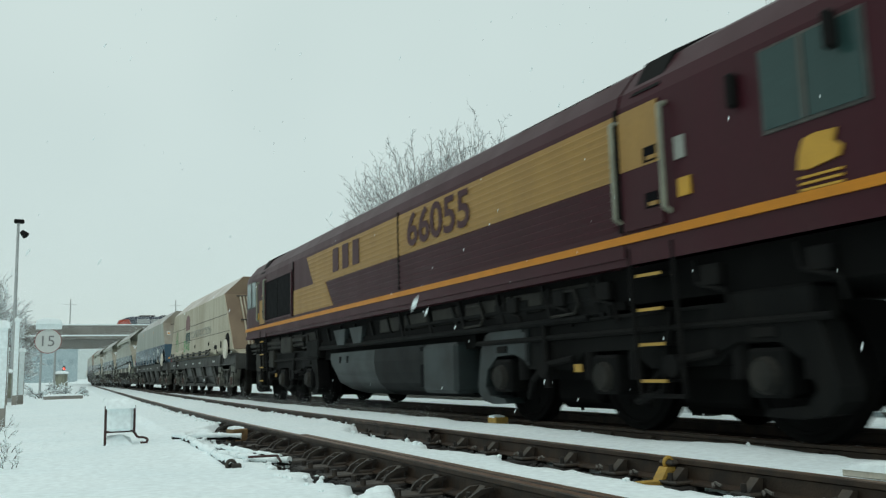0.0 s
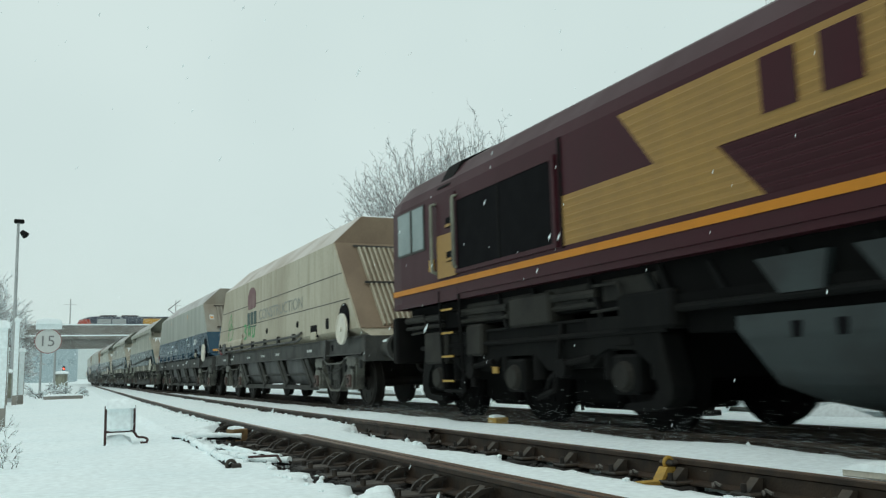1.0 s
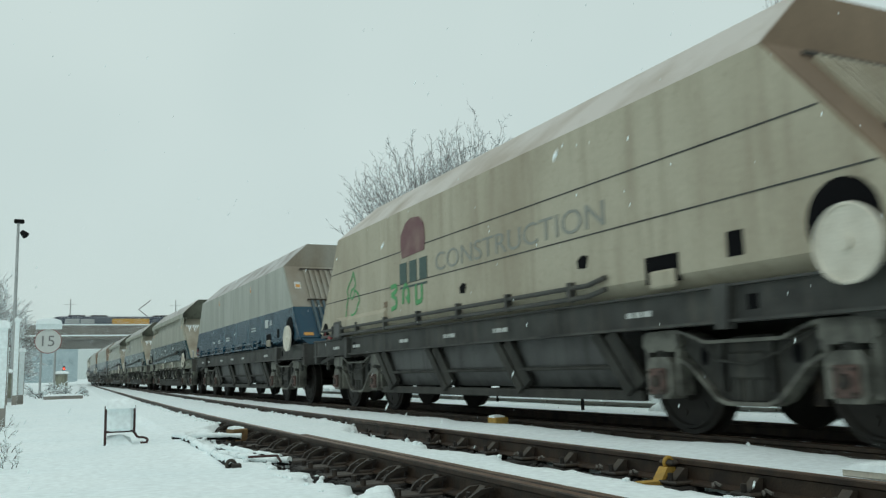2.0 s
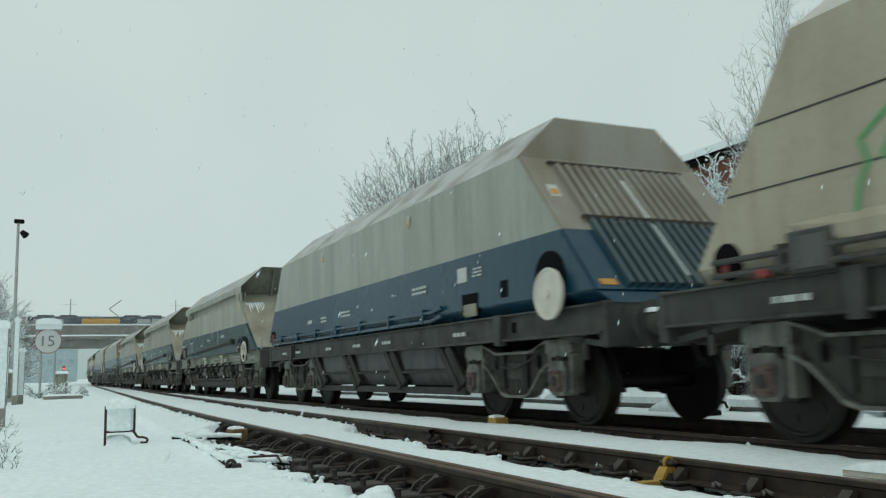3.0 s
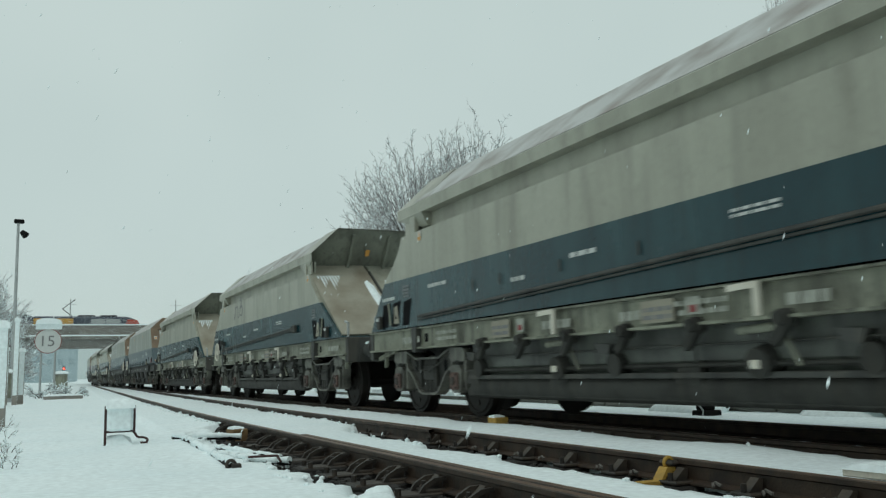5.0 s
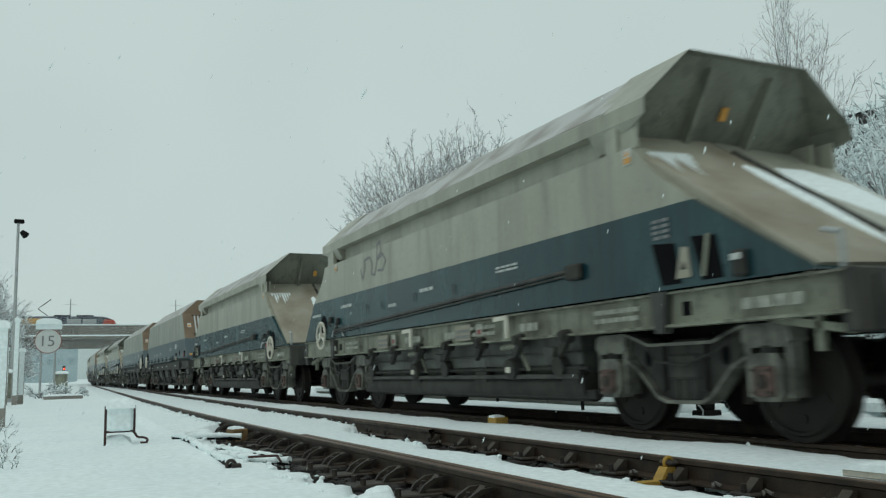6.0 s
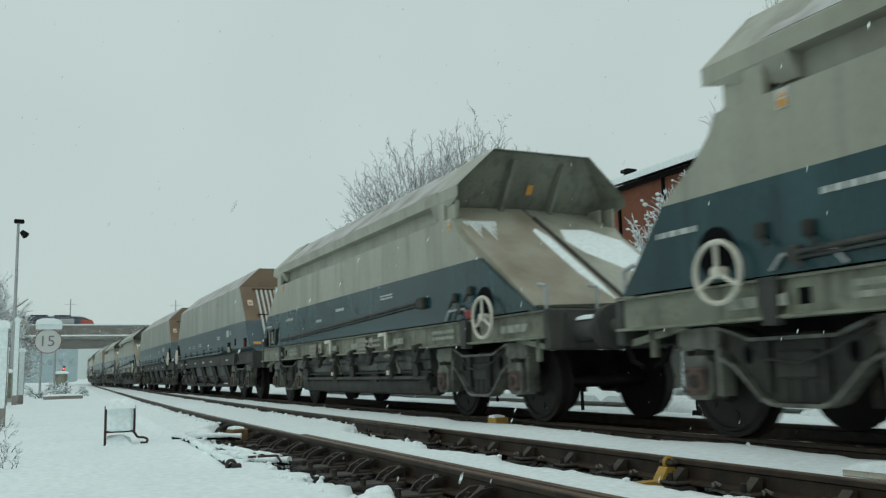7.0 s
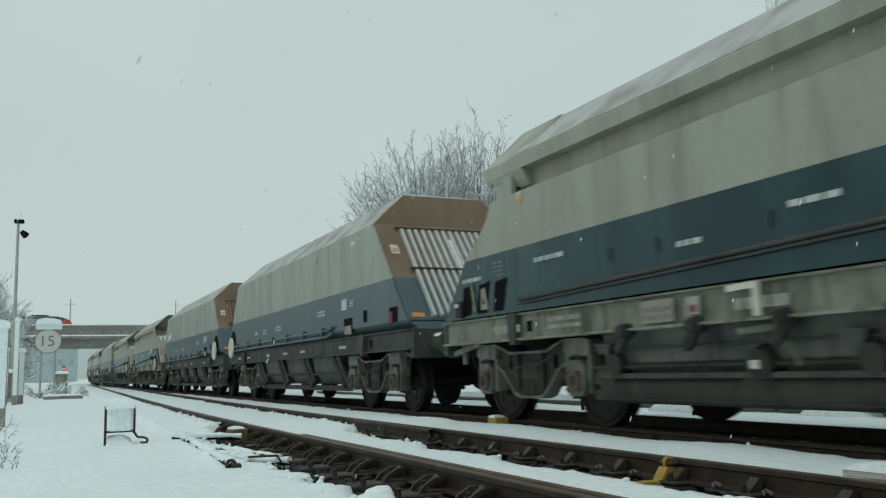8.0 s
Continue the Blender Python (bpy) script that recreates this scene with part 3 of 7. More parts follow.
    part("bolster", B(-1.0, 1.0, yc - 0.22, yc + 0.22, 0.45, 0.85), WAGON_UNDER, parent)
    for y in (-AX, AX):
        wheelset(parent, yc + y, 0.46)


def buffers(parent, y, s, z=1.03, gap=0.62, paint=UNDER):
    """Headstock gear at one end: buffers, coupling hook, pipes."""
    for x in (-0.87, 0.87):
        bm = bmesh.new()
        box(bm, x - 0.19, x + 0.19, y - 0.03, y + 0.03, z - 0.19, z + 0.19)
        cyl(bm, (x, y, z), (x, y + s * gap * 0.62, z), 0.125, seg=16)
        cyl(bm, (x, y + s * gap * 0.5, z), (x, y + s * gap * 0.9, z), 0.085, seg=14)
        cyl(bm, (x, y + s * gap * 0.88, z), (x, y + s * gap * 0.95, z), 0.235, 0.22, seg=22)
        part("buffer", bm, paint, parent, "greasy black round buffer", smooth=True)
    bm = bmesh.new()
    box(bm, -0.09, 0.09, min(y, y + s * 0.66), max(y, y + s * 0.66), z - 0.06, z + 0.1, bevel=0.02)
    tube(bm, [(0, y + s * 0.5, z), (0.0, y + s * 0.58, z - 0.22), (0, y + s * 0.7, z - 0.05)], 0.035, 8)
    part("coupling", bm, paint, parent)
    for x in (-0.42, 0.36):
        bm = bmesh.new()
        tube(bm, [(x, y, z - 0.05), (x, y + s * 0.2, z - 0.1), (x, y + s * 0.32, z - 0.35), (x, y + s * 0.5, z - 0.42)], 0.025, 7)
        part("brake_hose", bm, UNDER, parent)


def hand_wheel(parent, y, z, solid):
    x = -1.42
    bm = bmesh.new()
    if solid:
        cyl(bm, (x, y, z), (x + 0.03, y, z), 0.272, seg=36)
        torus(bm, (x, y, z), 0.262, 0.016, seg=36, ring=6)
        cyl(bm, (x - 0.03, y, z), (x + 0.1, y, z), 0.045, seg=12)
    else:
        torus(bm, (x, y, z), 0.245, 0.022, seg=36, ring=8)
        for k in range(3):
            a = math.pi / 2 + k * 2 * math.pi / 3
            cyl(bm, (x, y, z), (x, y + 0.245 * math.cos(a), z + 0.245 * math.sin(a)), 0.019, seg=8)
        cyl(bm, (x - 0.03, y, z), (x + 0.08, y, z), 0.05, seg=12)
    hw = part("hand_wheel", bm, WHITE_PAINT, parent, "off-white brake hand wheel", smooth=True)
    bm = bmesh.new()
    cyl(bm, (-1.342, y + 0.08, z + 0.17), (-1.30, y + 0.08, z + 0.17), 0.30 if solid else 0.21, seg=30)
    # Flat black disc; the recess and its shade are only painted.
    part("wheel_recess", bm, GRILLE, parent)
    bm = bmesh.new()
    cyl(bm, (x, y, z), (-1.1, y, z), 0.03, seg=8)
    part("spindle", bm, UNDER, hw)
    return hw


def mark(parent, y, z, w, h, material, x=-1.343, name="marking"):
    return part(name, B(x, x + 0.004, y - w / 2, y + w / 2, z, z + h), material, parent)


def text_bars(parent, y, z, w, h, material, rows=2, x=-1.343):
    """Unreadable stencilled lines."""
    rnd = random.Random(int(1000 * (y + 50) + 10 * z))
    bm = bmesh.new()
    for r in range(rows):
        yy, zz = y - w / 2, z + r * h / rows
        while yy < y + w / 2 - 0.02:
            l = rnd.uniform(0.05, 0.16)
            box(bm, x, x + 0.003, yy, min(yy + l, y + w / 2), zz, zz + h / rows * 0.55)
            yy += l + 0.03
    ob = part("stencil", bm, material, parent)
    return tagged(ob, kind="stuff")


def warning_label(parent, y, z, x=-1.345, h=0.15):
    lab = part("warning_label", B(x, x + 0.004, y - 0.055, y + 0.055, z, z + h), MARK_WHITE, parent, "small white and orange warning label")
    part("label_panel", B(x - 0.003, x, y - 0.045, y + 0.045, z + 0.01, z + h * 0.45), MARK_ORANGE, lab)
    part("label_symbol", hull(bmesh.new(), [(x - 0.003, y - 0.035, z + h * 0.55), (x - 0.003, y + 0.035, z + h * 0.55), (x - 0.003, y, z + h * 0.92), (x, y - 0.035, z + h * 0.55), (x, y + 0.035, z + h * 0.55), (x, y, z + h * 0.92)]), MARK_ORANGE, lab)
    return lab


def running_gear(w, half, frame_mat, hopper, struts=True):
    for s in (-1, 1):
        x = s * 1.22
        bm = bmesh.new()
        box(bm, x - 0.03, x + 0.03, -half, half, 0.96, 1.25, bevel=0.008)
        box(bm, x - 0.09, x + 0.09, -half, half, 0.95, 0.975)
        box(bm, x - 0.09, x + 0.09, -half, half, 1.235, 1.255)
        part("sole_bar", bm, frame_mat, w, "grimy steel sole bar with stencilled markings")
        wagon_bogie(w, s * 4.65, s)
        part("headstock", B(-1.27, 1.27, s * half - 0.06, s * half + 0.06, 0.82, 1.27, bevel=0.015), FRAME_DARK, w)
        buffers(w, s * (half + 0.05), s, paint=FRAME_DARK)
        for x in (-0.87, 0.87):
            snow_cap(w, x - 0.1, x + 0.1, min(s * (half + 0.12), s * (half + 0.42)), max(s * (half + 0.12), s * (half + 0.42)), 1.135, 0.05)
    part("centre_sill", B(-0.3, 0.3, -half, half, 0.85, 1.2), WAGON_UNDER, w)
    # discharge hoppers between the bogies
    for y0, y1 in ((-3.15, -1.02), (-1.0, 1.0), (1.02, 3.15)):
        bm = hull(bmesh.new(), [(s * a, y, z) for s in (-1, 1) for a, z in ((1.14, 0.96), (1.12, 0.66), (0.98, 0.42)) for y in (y0, y1)])
        part("discharge_hopper", bm, hopper, w, "grey steel discharge chute")
    for s in (-1, 1):
        for e in (-1, 1):
            part("bolster_bracket", prism(bmesh.new(), "x", [(e * 4.65 - 0.10, 1.26), (e * 4.65 + 0.10, 1.26), (e * 4.65 + 0.06, 0.90), (e * 4.65 - 0.06, 0.90)], min(s * 1.24, s * 1.335), max(s * 1.24, s * 1.335)), FRAME_DARK, w)
            hole = B(min(s * 1.25, s * 1.256), max(s * 1.25, s * 1.256), e * 4.65 - 0.33, e * 4.65 - 0.22, 1.04, 1.16, bevel=0.002)
            part("lifting_hole", hole, GRILLE, w)
            bm = beam(bmesh.new(), (s * 1.15, e * 5.75, 0.96), (s * 1.15, e * (half - 0.05), 0.84), 0.05, 0.06)
            beam(bm, (s * 1.15, e * 6.2, 0.96), (s * 1.15, e * 6.2, 0.70), 0.05, 0.05)
            part("end_brace", bm, frame_mat, w)
        if not struts:
            for z, t in ((0.80, 0.02), (0.56, 0.05)):
                part("hopper_ledge", B(min(s * 1.10, s * 1.20), max(s * 1.10, s * 1.20), -3.15, 3.15, z - t, z, bevel=0.008), FRAME_DARK, w, "dusty ledge along the chutes")
            part("air_reservoir", cyl(bmesh.new(), (s * 1.02, -3.2, 0.42), (s * 1.02, 3.2, 0.42), 0.15, seg=18), WAGON_UNDER, w, smooth=True)
    for y in (-3.1, -1.05, 1.0, 3.0):
        for s in (-1, 1):
            bm = bmesh.new()
            if struts:
                beam(bm, (s * 1.2, y + 0.3, 0.95), (s * 1.12, y - 0.12, 0.38), 0.10, 0.12)
                beam(bm, (s * 1.2, y + 0.08, 0.95), (s * 1.12, y - 0.25, 0.45), 0.06, 0.16)
            else:
                prism(bm, "x", [(y - 0.05, 0.66), (y + 0.22, 0.60), (y + 0.30, 0.46), (y - 0.05, 0.44)], s * 1.14 - 0.03, s * 1.14 + 0.03)
            part("chute_strut", bm, WAGON_UNDER, w)
    for s in (-1, 1):
        bm = B(s * 1.08 - 0.05, s * 1.08 + 0.05, -3.35, 3.35, 0.30, 0.40, bevel=0.01)
        part("lower_rail", bm, WAGON_UNDER, w)
        bm = bmesh.new()
        tube(bm, [(s * 1.16, -3.3, 0.62), (s * 1.16, 3.3, 0.62)], 0.022, 7)
        part("brake_rod", bm, WAGON_UNDER, w)


def hopper_a(name_label, upper, lower, end_mat, cream=False, flip=False, rib_mat=None):
    """Slab-sided hopper with sloping ribbed ends."""
    w = empty("hopper_wagon", name_label, "hopper wagon", "wagons of the train")
    half = 6.68
    running_gear(w, half, FRAME_DARK, HOPPER_GREY)
    f0, f1, r0, r1 = (-6.75, -5.25, 6.2, 5.0) if cream else (-6.75, -5.25, 6.6, 5.35)
    Z0, Z1, ZS = 1.27, 3.05, 2.07

    def at(z):
        t = (z - Z0) / (Z1 - Z0)
        return f0 + t * (f1 - f0), r0 + t * (r1 - r0)
    ys_ = at(ZS)
    hw = 1.33
    mid = hull(bmesh.new(), [(s * hw, y, ZS) for s in (-1, 1) for y in ys_] + [(s * hw, y, Z1) for s in (-1, 1) for y in (f1, r1)])
    part("upper_body", mid, upper, w)
    low = hull(bmesh.new(), [(s * hw, y, ZS) for s in (-1, 1) for y in ys_] + [(s * hw, y, Z0 + 0.12) for s in (-1, 1) for y in at(Z0 + 0.12)] + [(s * 1.16, y, Z0 - 0.02) for s in (-1, 1) for y in at(Z0)])
    part("lower_body", low, lower, w)
    top = hull(bmesh.new(), [(s * hw, y, Z1) for s in (-1, 1) for y in (f1, r1)] + [(s * 0.75, y, 3.6) for s in (-1, 1) for y in (f1 + 0.05, r1 - 0.5)])
    part("roof", top, SNOW_DUST if not cream else CREAM_SNOW, w, "sloping roof sheet dusted with dirty snow")
    part("roof_snow", hull(bmesh.new(), [(s * 0.72, y, 3.60) for s in (-1, 1) for y in (f1 + 0.1, r1 - 0.6)] + [(s * 0.6, y, 3.64) for s in (-1, 1) for y in (f1 + 0.2, r1 - 0.7)]), SNOW, w, "thin snow on the roof")
    # end panels: dust, ribs and a waist rail
    for fa, fb, sg in ((f0, f1, -1), (r0, r1, 1)):
        n = Vector((0, sg * (Z1 - Z0), abs(fb - fa))).normalized()
        ft = f1 + 0.05 if sg < 0 else r1 - 0.5
        part("roof_end", hull(bmesh.new(), [(s * xx, yy + sg * o, zz) for s in (-1, 1) for o in (-0.01, 0.014) for xx, yy, zz in ((hw - 0.01, fb, Z1), (0.745, ft, 3.592))]), end_mat, w, "dusty end of the roof")
        p = lambda x, t, o: (x, fa + t * (fb - fa) + n.y * o, Z0 + t * (Z1 - Z0) + n.z * o)
        ts = (ZS - Z0) / (Z1 - Z0)
        panel = part("end_panel", hull(bmesh.new(), [p(x, t, o) for x in (-1.30, 1.30) for t in (0.06 if cream else ts, 1.0) for o in (0.0, 0.018)]), end_mat, w, "sloping end panel stained by dust")
        if not cream:
            part("lower_end_panel", hull(bmesh.new(), [p(x, t, o) for x in (-1.30, 1.30) for t in (0.06, ts) for o in (0.0, 0.017)]), lower, w)
        first = None
        for k in range(19 if cream else 15):
            x = -0.875 + (0.0972 if cream else 0.125) * k
            rw = 0.036 if cream else 0.05
            bm = bmesh.new()
            beam(bm, p(x, 0.53, 0.045), p(x, 0.93, 0.045), rw, 0.07)
            part("rib", bm, rib_mat or (upper if cream else end_mat), panel)
            bm = bmesh.new()
            beam(bm, p(x, 0.08, 0.045), p(x, 0.51, 0.045), rw, 0.07)
            part("rib", bm, rib_mat or (lower if cream else DUSTY_BLUE), panel)
        bm = bmesh.new()
        beam(bm, p(-0.98, 0.52, 0.07), p(0.98, 0.52, 0.07), 0.04, 0.04, (0, 0, 1))
        beam(bm, p(-0.98, 0.95, 0.05), p(0.98, 0.95, 0.05), 0.03, 0.03, (0, 0, 1))
        part("waist_rail", bm, FRAME_DARK if cream else IRON, panel)
        part("snow_strip", hull(bmesh.new(), [p(x, t, o) for x in (-0.06, 0.02) for t in (0.15, 0.85) for o in (0.02, 0.045)]), SNOW, panel)
        if not cream:
            part("end_label", hull(bmesh.new(), [p(-1.12 + a, t, o) for a in (-0.10, 0.10) for t in (0.085, 0.12) for o in (0.016, 0.024)]), MARK_ORANGE, panel, "small orange label")
            sx = -1.1
            wl = part("warning_label", hull(bmesh.new(), [p(sx + a, t, o) for a in (-0.07, 0.07) for t in (0.69, 0.78) for o in (0.015, 0.022)]), MARK_WHITE, panel)
            part("warning_mark", hull(bmesh.new(), [p(sx + a, t, o) for a in (-0.05, 0.05) for t in (0.705, 0.745) for o in (0.02, 0.025)]), MARK_ORANGE, panel)
    # pipes and ledges low on the side
    bm = bmesh.new()
    for z in (1.31, 1.42):
        tube(bm, [(-1.37, -3.2, z + 0.05), (-1.37, -2.9, z), (-1.37, 5.9, z)], 0.026, 7)
    part("side_pipe", bm, lower if not cream else FRAME_DARK, w)
    for y in np.arange(-2.6, 6.0, 1.3):
        part("pipe_bracket", B(-1.40, -1.33, y - 0.03, y + 0.03, 1.28, 1.48), lower if not cream else FRAME_DARK, w)
    # Valve and vent recesses are proud black plates, their shade painted.
    part("valve_recess", B(-1.337, -1.30, -4.2, -3.76, 1.34, 1.58), GRILLE, w)
    part("valve_box", B(-1.36, -1.31, -4.16, -3.82, 1.29, 1.45, bevel=0.02), CREAM if cream else TAN_DUST, w, "pale valve cover")
    part("vent_recess", B(-1.337, -1.30, -4.95, -4.78, 1.46, 1.66), GRILLE, w)
    hand_wheel(w, 5.85 if flip else -5.95, 1.40, True)
    e_ = -1 if flip else 1
    if cream:
        bm = bmesh.new()
        cyl(bm, (-1.338, 5.78, 1.42), (-1.31, 5.78, 1.42), 0.15, seg=24)
        hole = part("end_recess", bm, GRILLE, w, "round shadowed opening")
        part("end_lever", B(-1.345, -1.336, 5.76, 5.84, 1.30, 1.42, bevel=0.004), MARK_RED, hole, "faded red lever")
        part("red_valve", B(-1.40, -1.33, 5.32, 5.46, 1.25, 1.33, bevel=0.02), MARK_RED, w, "faded red valve")
        bx = part("control_box", B(-1.39, -1.32, 4.74, 5.14, 1.25, 1.55, bevel=0.012), FRAME_DARK, w, "dark framed control box")
        part("box_lid", B(-1.396, -1.388, 4.79, 5.09, 1.28, 1.51), HOPPER_GREY, bx)
        bm = hull(bmesh.new(), [(-1.33 - o, y, z) for y0, y1, o, z in ((2.6, 5.2, 0.0, 1.62), (2.62, 4.65, 0.05, 1.55), (2.62, 4.6, 0.05, 1.44), (2.6, 4.7, 0.0, 1.38)) for y in (y0, y1)] + [(-1.30, y, z) for y in (2.6, 4.7) for z in (1.38, 1.62)])
        part("side_fairing", bm, CREAM, w, "rounded sheet fairing")
        # Flat brown patch low on the side sheet.
        mark(w, 2.63, 1.63, 0.14, 0.09, BROWN_DUST, -1.34, "brown_smudge")
    else:
        part("end_recess", B(-1.337, -1.30, min(5.95 * e_, 6.3 * e_), max(5.95 * e_, 6.3 * e_), 1.38, 1.62, bevel=0.01), GRILLE, w)
        part("end_lever", B(-1.36, -1.33, min(6.02 * e_, 6.1 * e_), max(6.02 * e_, 6.1 * e_), 1.36, 1.55, bevel=0.01), MARK_RED, w, "faded red lever")
    for y in (-3.6, -1.0, 0.4, 2.0, 4.1, 5.2):
        text_bars(w, y, 1.06, 0.35, 0.09, MARK_WHITE, 1, x=-1.315)
    if cream:
        for z in (1.92, 2.42):
            part("panel_seam", B(-1.336, -1.33, at(z)[0] + 0.03, at(z)[1] - 0.03, z, z + 0.014), FRAME_DARK, w)
        words("lettering", "CONSTRUCTION", side_face(-1.335, 0.73, 1.985), 0.25, GREY_LETTER, w, width=3.92, label="faded grey capital letters")
        for k in range(3):
            mark(w, 1.89 - 0.37 * k, 1.93, 0.27, 0.31, MARK_DARK, -1.34, "emblem_block")
        mark(w, 1.52, 1.855, 1.0, 0.03, MARK_DARK, -1.34, "emblem_line")
        bm = hull(bmesh.new(), [(x, 1.52 + a, 2.31 + b) for x in (-1.34, -1.335) for a, b in ((-0.42, 0.03), (0.40, 0.0), (0.46, 0.2), (0.44, 0.36), (0.25, 0.52), (0.05, 0.57), (-0.25, 0.54), (-0.42, 0.42), (-0.46, 0.2))])
        part("emblem", bm, MARK_MAROON, w, "faded maroon rounded emblem")
        for y in (-2.8, -0.1):
            part("side_port", hull(bmesh.new(), [(x, y + a, 1.66 + b) for x in (-1.337, -1.33) for a, b in ((0.09, -0.05), (0.11, 0.03), (0.02, 0.08), (-0.08, 0.06), (-0.04, -0.06))]), GRILLE, w)
        bm = bmesh.new()
        pts = [(4.57, 1.60), (4.52, 1.80), (4.44, 1.93), (4.50, 2.08), (4.36, 2.18), (4.24, 2.26), (4.16, 2.37), (4.10, 2.26), (4.04, 2.14), (4.12, 2.08), (4.26, 2.06), (4.34, 1.95), (4.22, 1.90), (4.12, 1.96), (4.10, 2.05), (3.92, 1.97), (3.85, 1.84), (3.94, 1.78), (4.02, 1.68), (4.16, 1.62), (4.30, 1.63)]
        tube(bm, [(-1.337, a, b) for a, b in pts], 0.02, 6)
        for v in bm.verts:
            v.co.x = -1.337 + (v.co.x + 1.337) * 0.1
        part("sprayed_scrawl", bm, MARK_GREEN, w, "faint green sprayed scrawl")
        strokes = (((0.12, 0.34), (-0.10, 0.36), (-0.12, 0.27), (0.1, 0.22), (-0.11, 0.14), (-0.1, 0.03), (0.11, 0.0)), ((0.12, 0.0), (0.1, 0.2), (0.0, 0.3), (-0.1, 0.18), (-0.12, 0.0), (-0.02, 0.1)), ((0.1, 0.3), (0.1, 0.02), (-0.1, 0.05), (-0.11, 0.28)))
        for k in range(3):
            bm = bmesh.new()
            tube(bm, [(-1.338, 2.28 - 0.48 * k + a, 1.58 + 0.05 * (k % 2) + b) for a, b in strokes[k % 3]], 0.036, 6)
            for v in bm.verts:
                v.co.x = -1.338 + (v.co.x + 1.338) * 0.08
            part("sprayed_paint", bm, MARK_GREEN, w, "green sprayed strokes")
    else:
        warning_label(w, -2.05, 2.74, h=0.17)
        warning_label(w, 2.25, 2.74, h=0.17)
        part("plate", B(-1.345, -1.33, -3.92, -3.66, 1.74, 1.93), MARK_WHITE, w, "white notice plate")
        for y, z, l, r in ((3.1, 1.62, 0.3, 1), (0.9, 1.62, 0.5, 2), (-2.4, 1.72, 0.5, 2), (-4.2, 1.78, 0.25, 3), (2.2, 1.6, 0.35, 2)):
            text_bars(w, y, z, l, 0.13, MARK_WHITE, r)
    return w


def hopper_b(name_label, upper, lower, wheel=True, scrawl=False):
    """Hopper with overhanging end canopies above open chute slopes."""
    w = empty("hopper_wagon", name_label, "hopper wagon", "wagons of the train")
    half = 6.55
    running_gear(w, half, FRAME_GREEN, HOPPER_GREEN, struts=False)
    hw, Z0, ZS, ZR, ZE = 1.335, 1.27, 2.0, 2.64, 3.05
    ends = {-1: 4.5, 1: 5.02}

    def run(e, z):
        """How far the side wall reaches at height z."""
        if e < 0:
            return float(np.interp(z, (1.2, 1.96, 2.3, 2.5, 2.64), (6.5, 5.22, 4.74, 4.52, 4.40)))
        return float(np.interp(z, (1.2, 2.04, 2.28, 2.45, 2.64), (6.45, 5.74, 5.36, 5.16, 5.05)))
    zs_ = [ZS, 2.14, 2.28, 2.45, ZR]
    part("lower_body", prism(bmesh.new(), "x", [(-run(-1, Z0), Z0), (-run(-1, ZS), ZS), (run(1, ZS), ZS), (run(1, Z0), Z0)], -hw, hw), lower, w)
    part("upper_body", prism(bmesh.new(), "x", [(-run(-1, z), z) for z in zs_] + [(run(1, z), z) for z in zs_[::-1]], -hw, hw), upper, w)
    for sx in (-1, 1):
        part("recess_side", B(min(sx * (hw - 0.15), sx * (hw - 0.19)), max(sx * (hw - 0.15), sx * (hw - 0.19)), -4.28, 4.85, ZR - 0.002, 2.915), upper, w)
        for y0, y1 in ((-4.44, -4.14), (4.66, 4.98)):
            part("recess_cheek", B(min(sx * (hw - 0.04), sx * (hw - 0.07)), max(sx * (hw - 0.04), sx * (hw - 0.07)), y0, y1, ZR - 0.004, 2.91), upper, w)
    part("recess_band", B(-hw + 0.20, hw - 0.20, -3.78, 4.30, ZR - 0.002, 2.92), upper, w, "shaded recess under the roof edge")
    for y in (-4.1, 4.62):
        part("recess_post", B(-hw, -hw + 0.07, y - 0.09, y + 0.09, ZR, 2.92), upper, w)
        part("recess_post", B(hw - 0.07, hw, y - 0.09, y + 0.09, ZR, 2.92), upper, w)
    bm = hull(bmesh.new(), [(s * a, e * (ends[e] - 0.5), z) for s in (-1, 1) for e in (-1, 1) for a, z in ((hw + 0.01, 2.90), (hw + 0.02, ZE), (hw - 0.02, ZE + 0.03))])
    part("eave_beam", bm, upper, w)
    bm = hull(bmesh.new(), [(s * a, e * (ends[e] - d), z) for s in (-1, 1) for e in (-1, 1) for a, z, d in ((hw - 0.01, ZE + 0.028, 0.5), (0.76, 3.57, 0.5))])
    part("roof", bm, SNOW_DUST, w, "sloping roof sheet dusted with dirty snow")
    part("roof_snow", hull(bmesh.new(), [(s * a, e * (ends[e] - d), z) for s in (-1, 1) for e in (-1, 1) for a, z, d in ((0.73, 3.57, 0.1), (0.6, 3.605, 0.25))]), SNOW, w, "thin snow on the roof")
    for e in (-1, 1):
        c = ends[e]
        # overhanging canopy: ribbed sheet leaning back under a lip
        prof = [(-hw - 0.01, ZE), (-0.77, 3.585), (0.77, 3.585), (hw + 0.01, ZE), (hw + 0.01, 2.90), (hw - 0.10, 2.71), (-hw + 0.10, 2.71), (-hw - 0.01, 2.90)]
        lean = lambda z: c + 0.06 - 0.80 * (3.585 - z)
        bm = bmesh.new()
        rim = [bm.verts.new((x, e * (lean(z) + 0.05 if z < 2.8 else c + 0.14), z)) for x, z in prof]
        fr = [bm.verts.new((x * 0.965, e * lean(z), z * 0.97 + 3.1 * 0.03)) for x, z in prof]
        bk = [bm.verts.new((x, e * (c - 0.75), z)) for x, z in prof]
        bm.faces.new(bk)
        for i in range(8):
            j = (i + 1) % 8
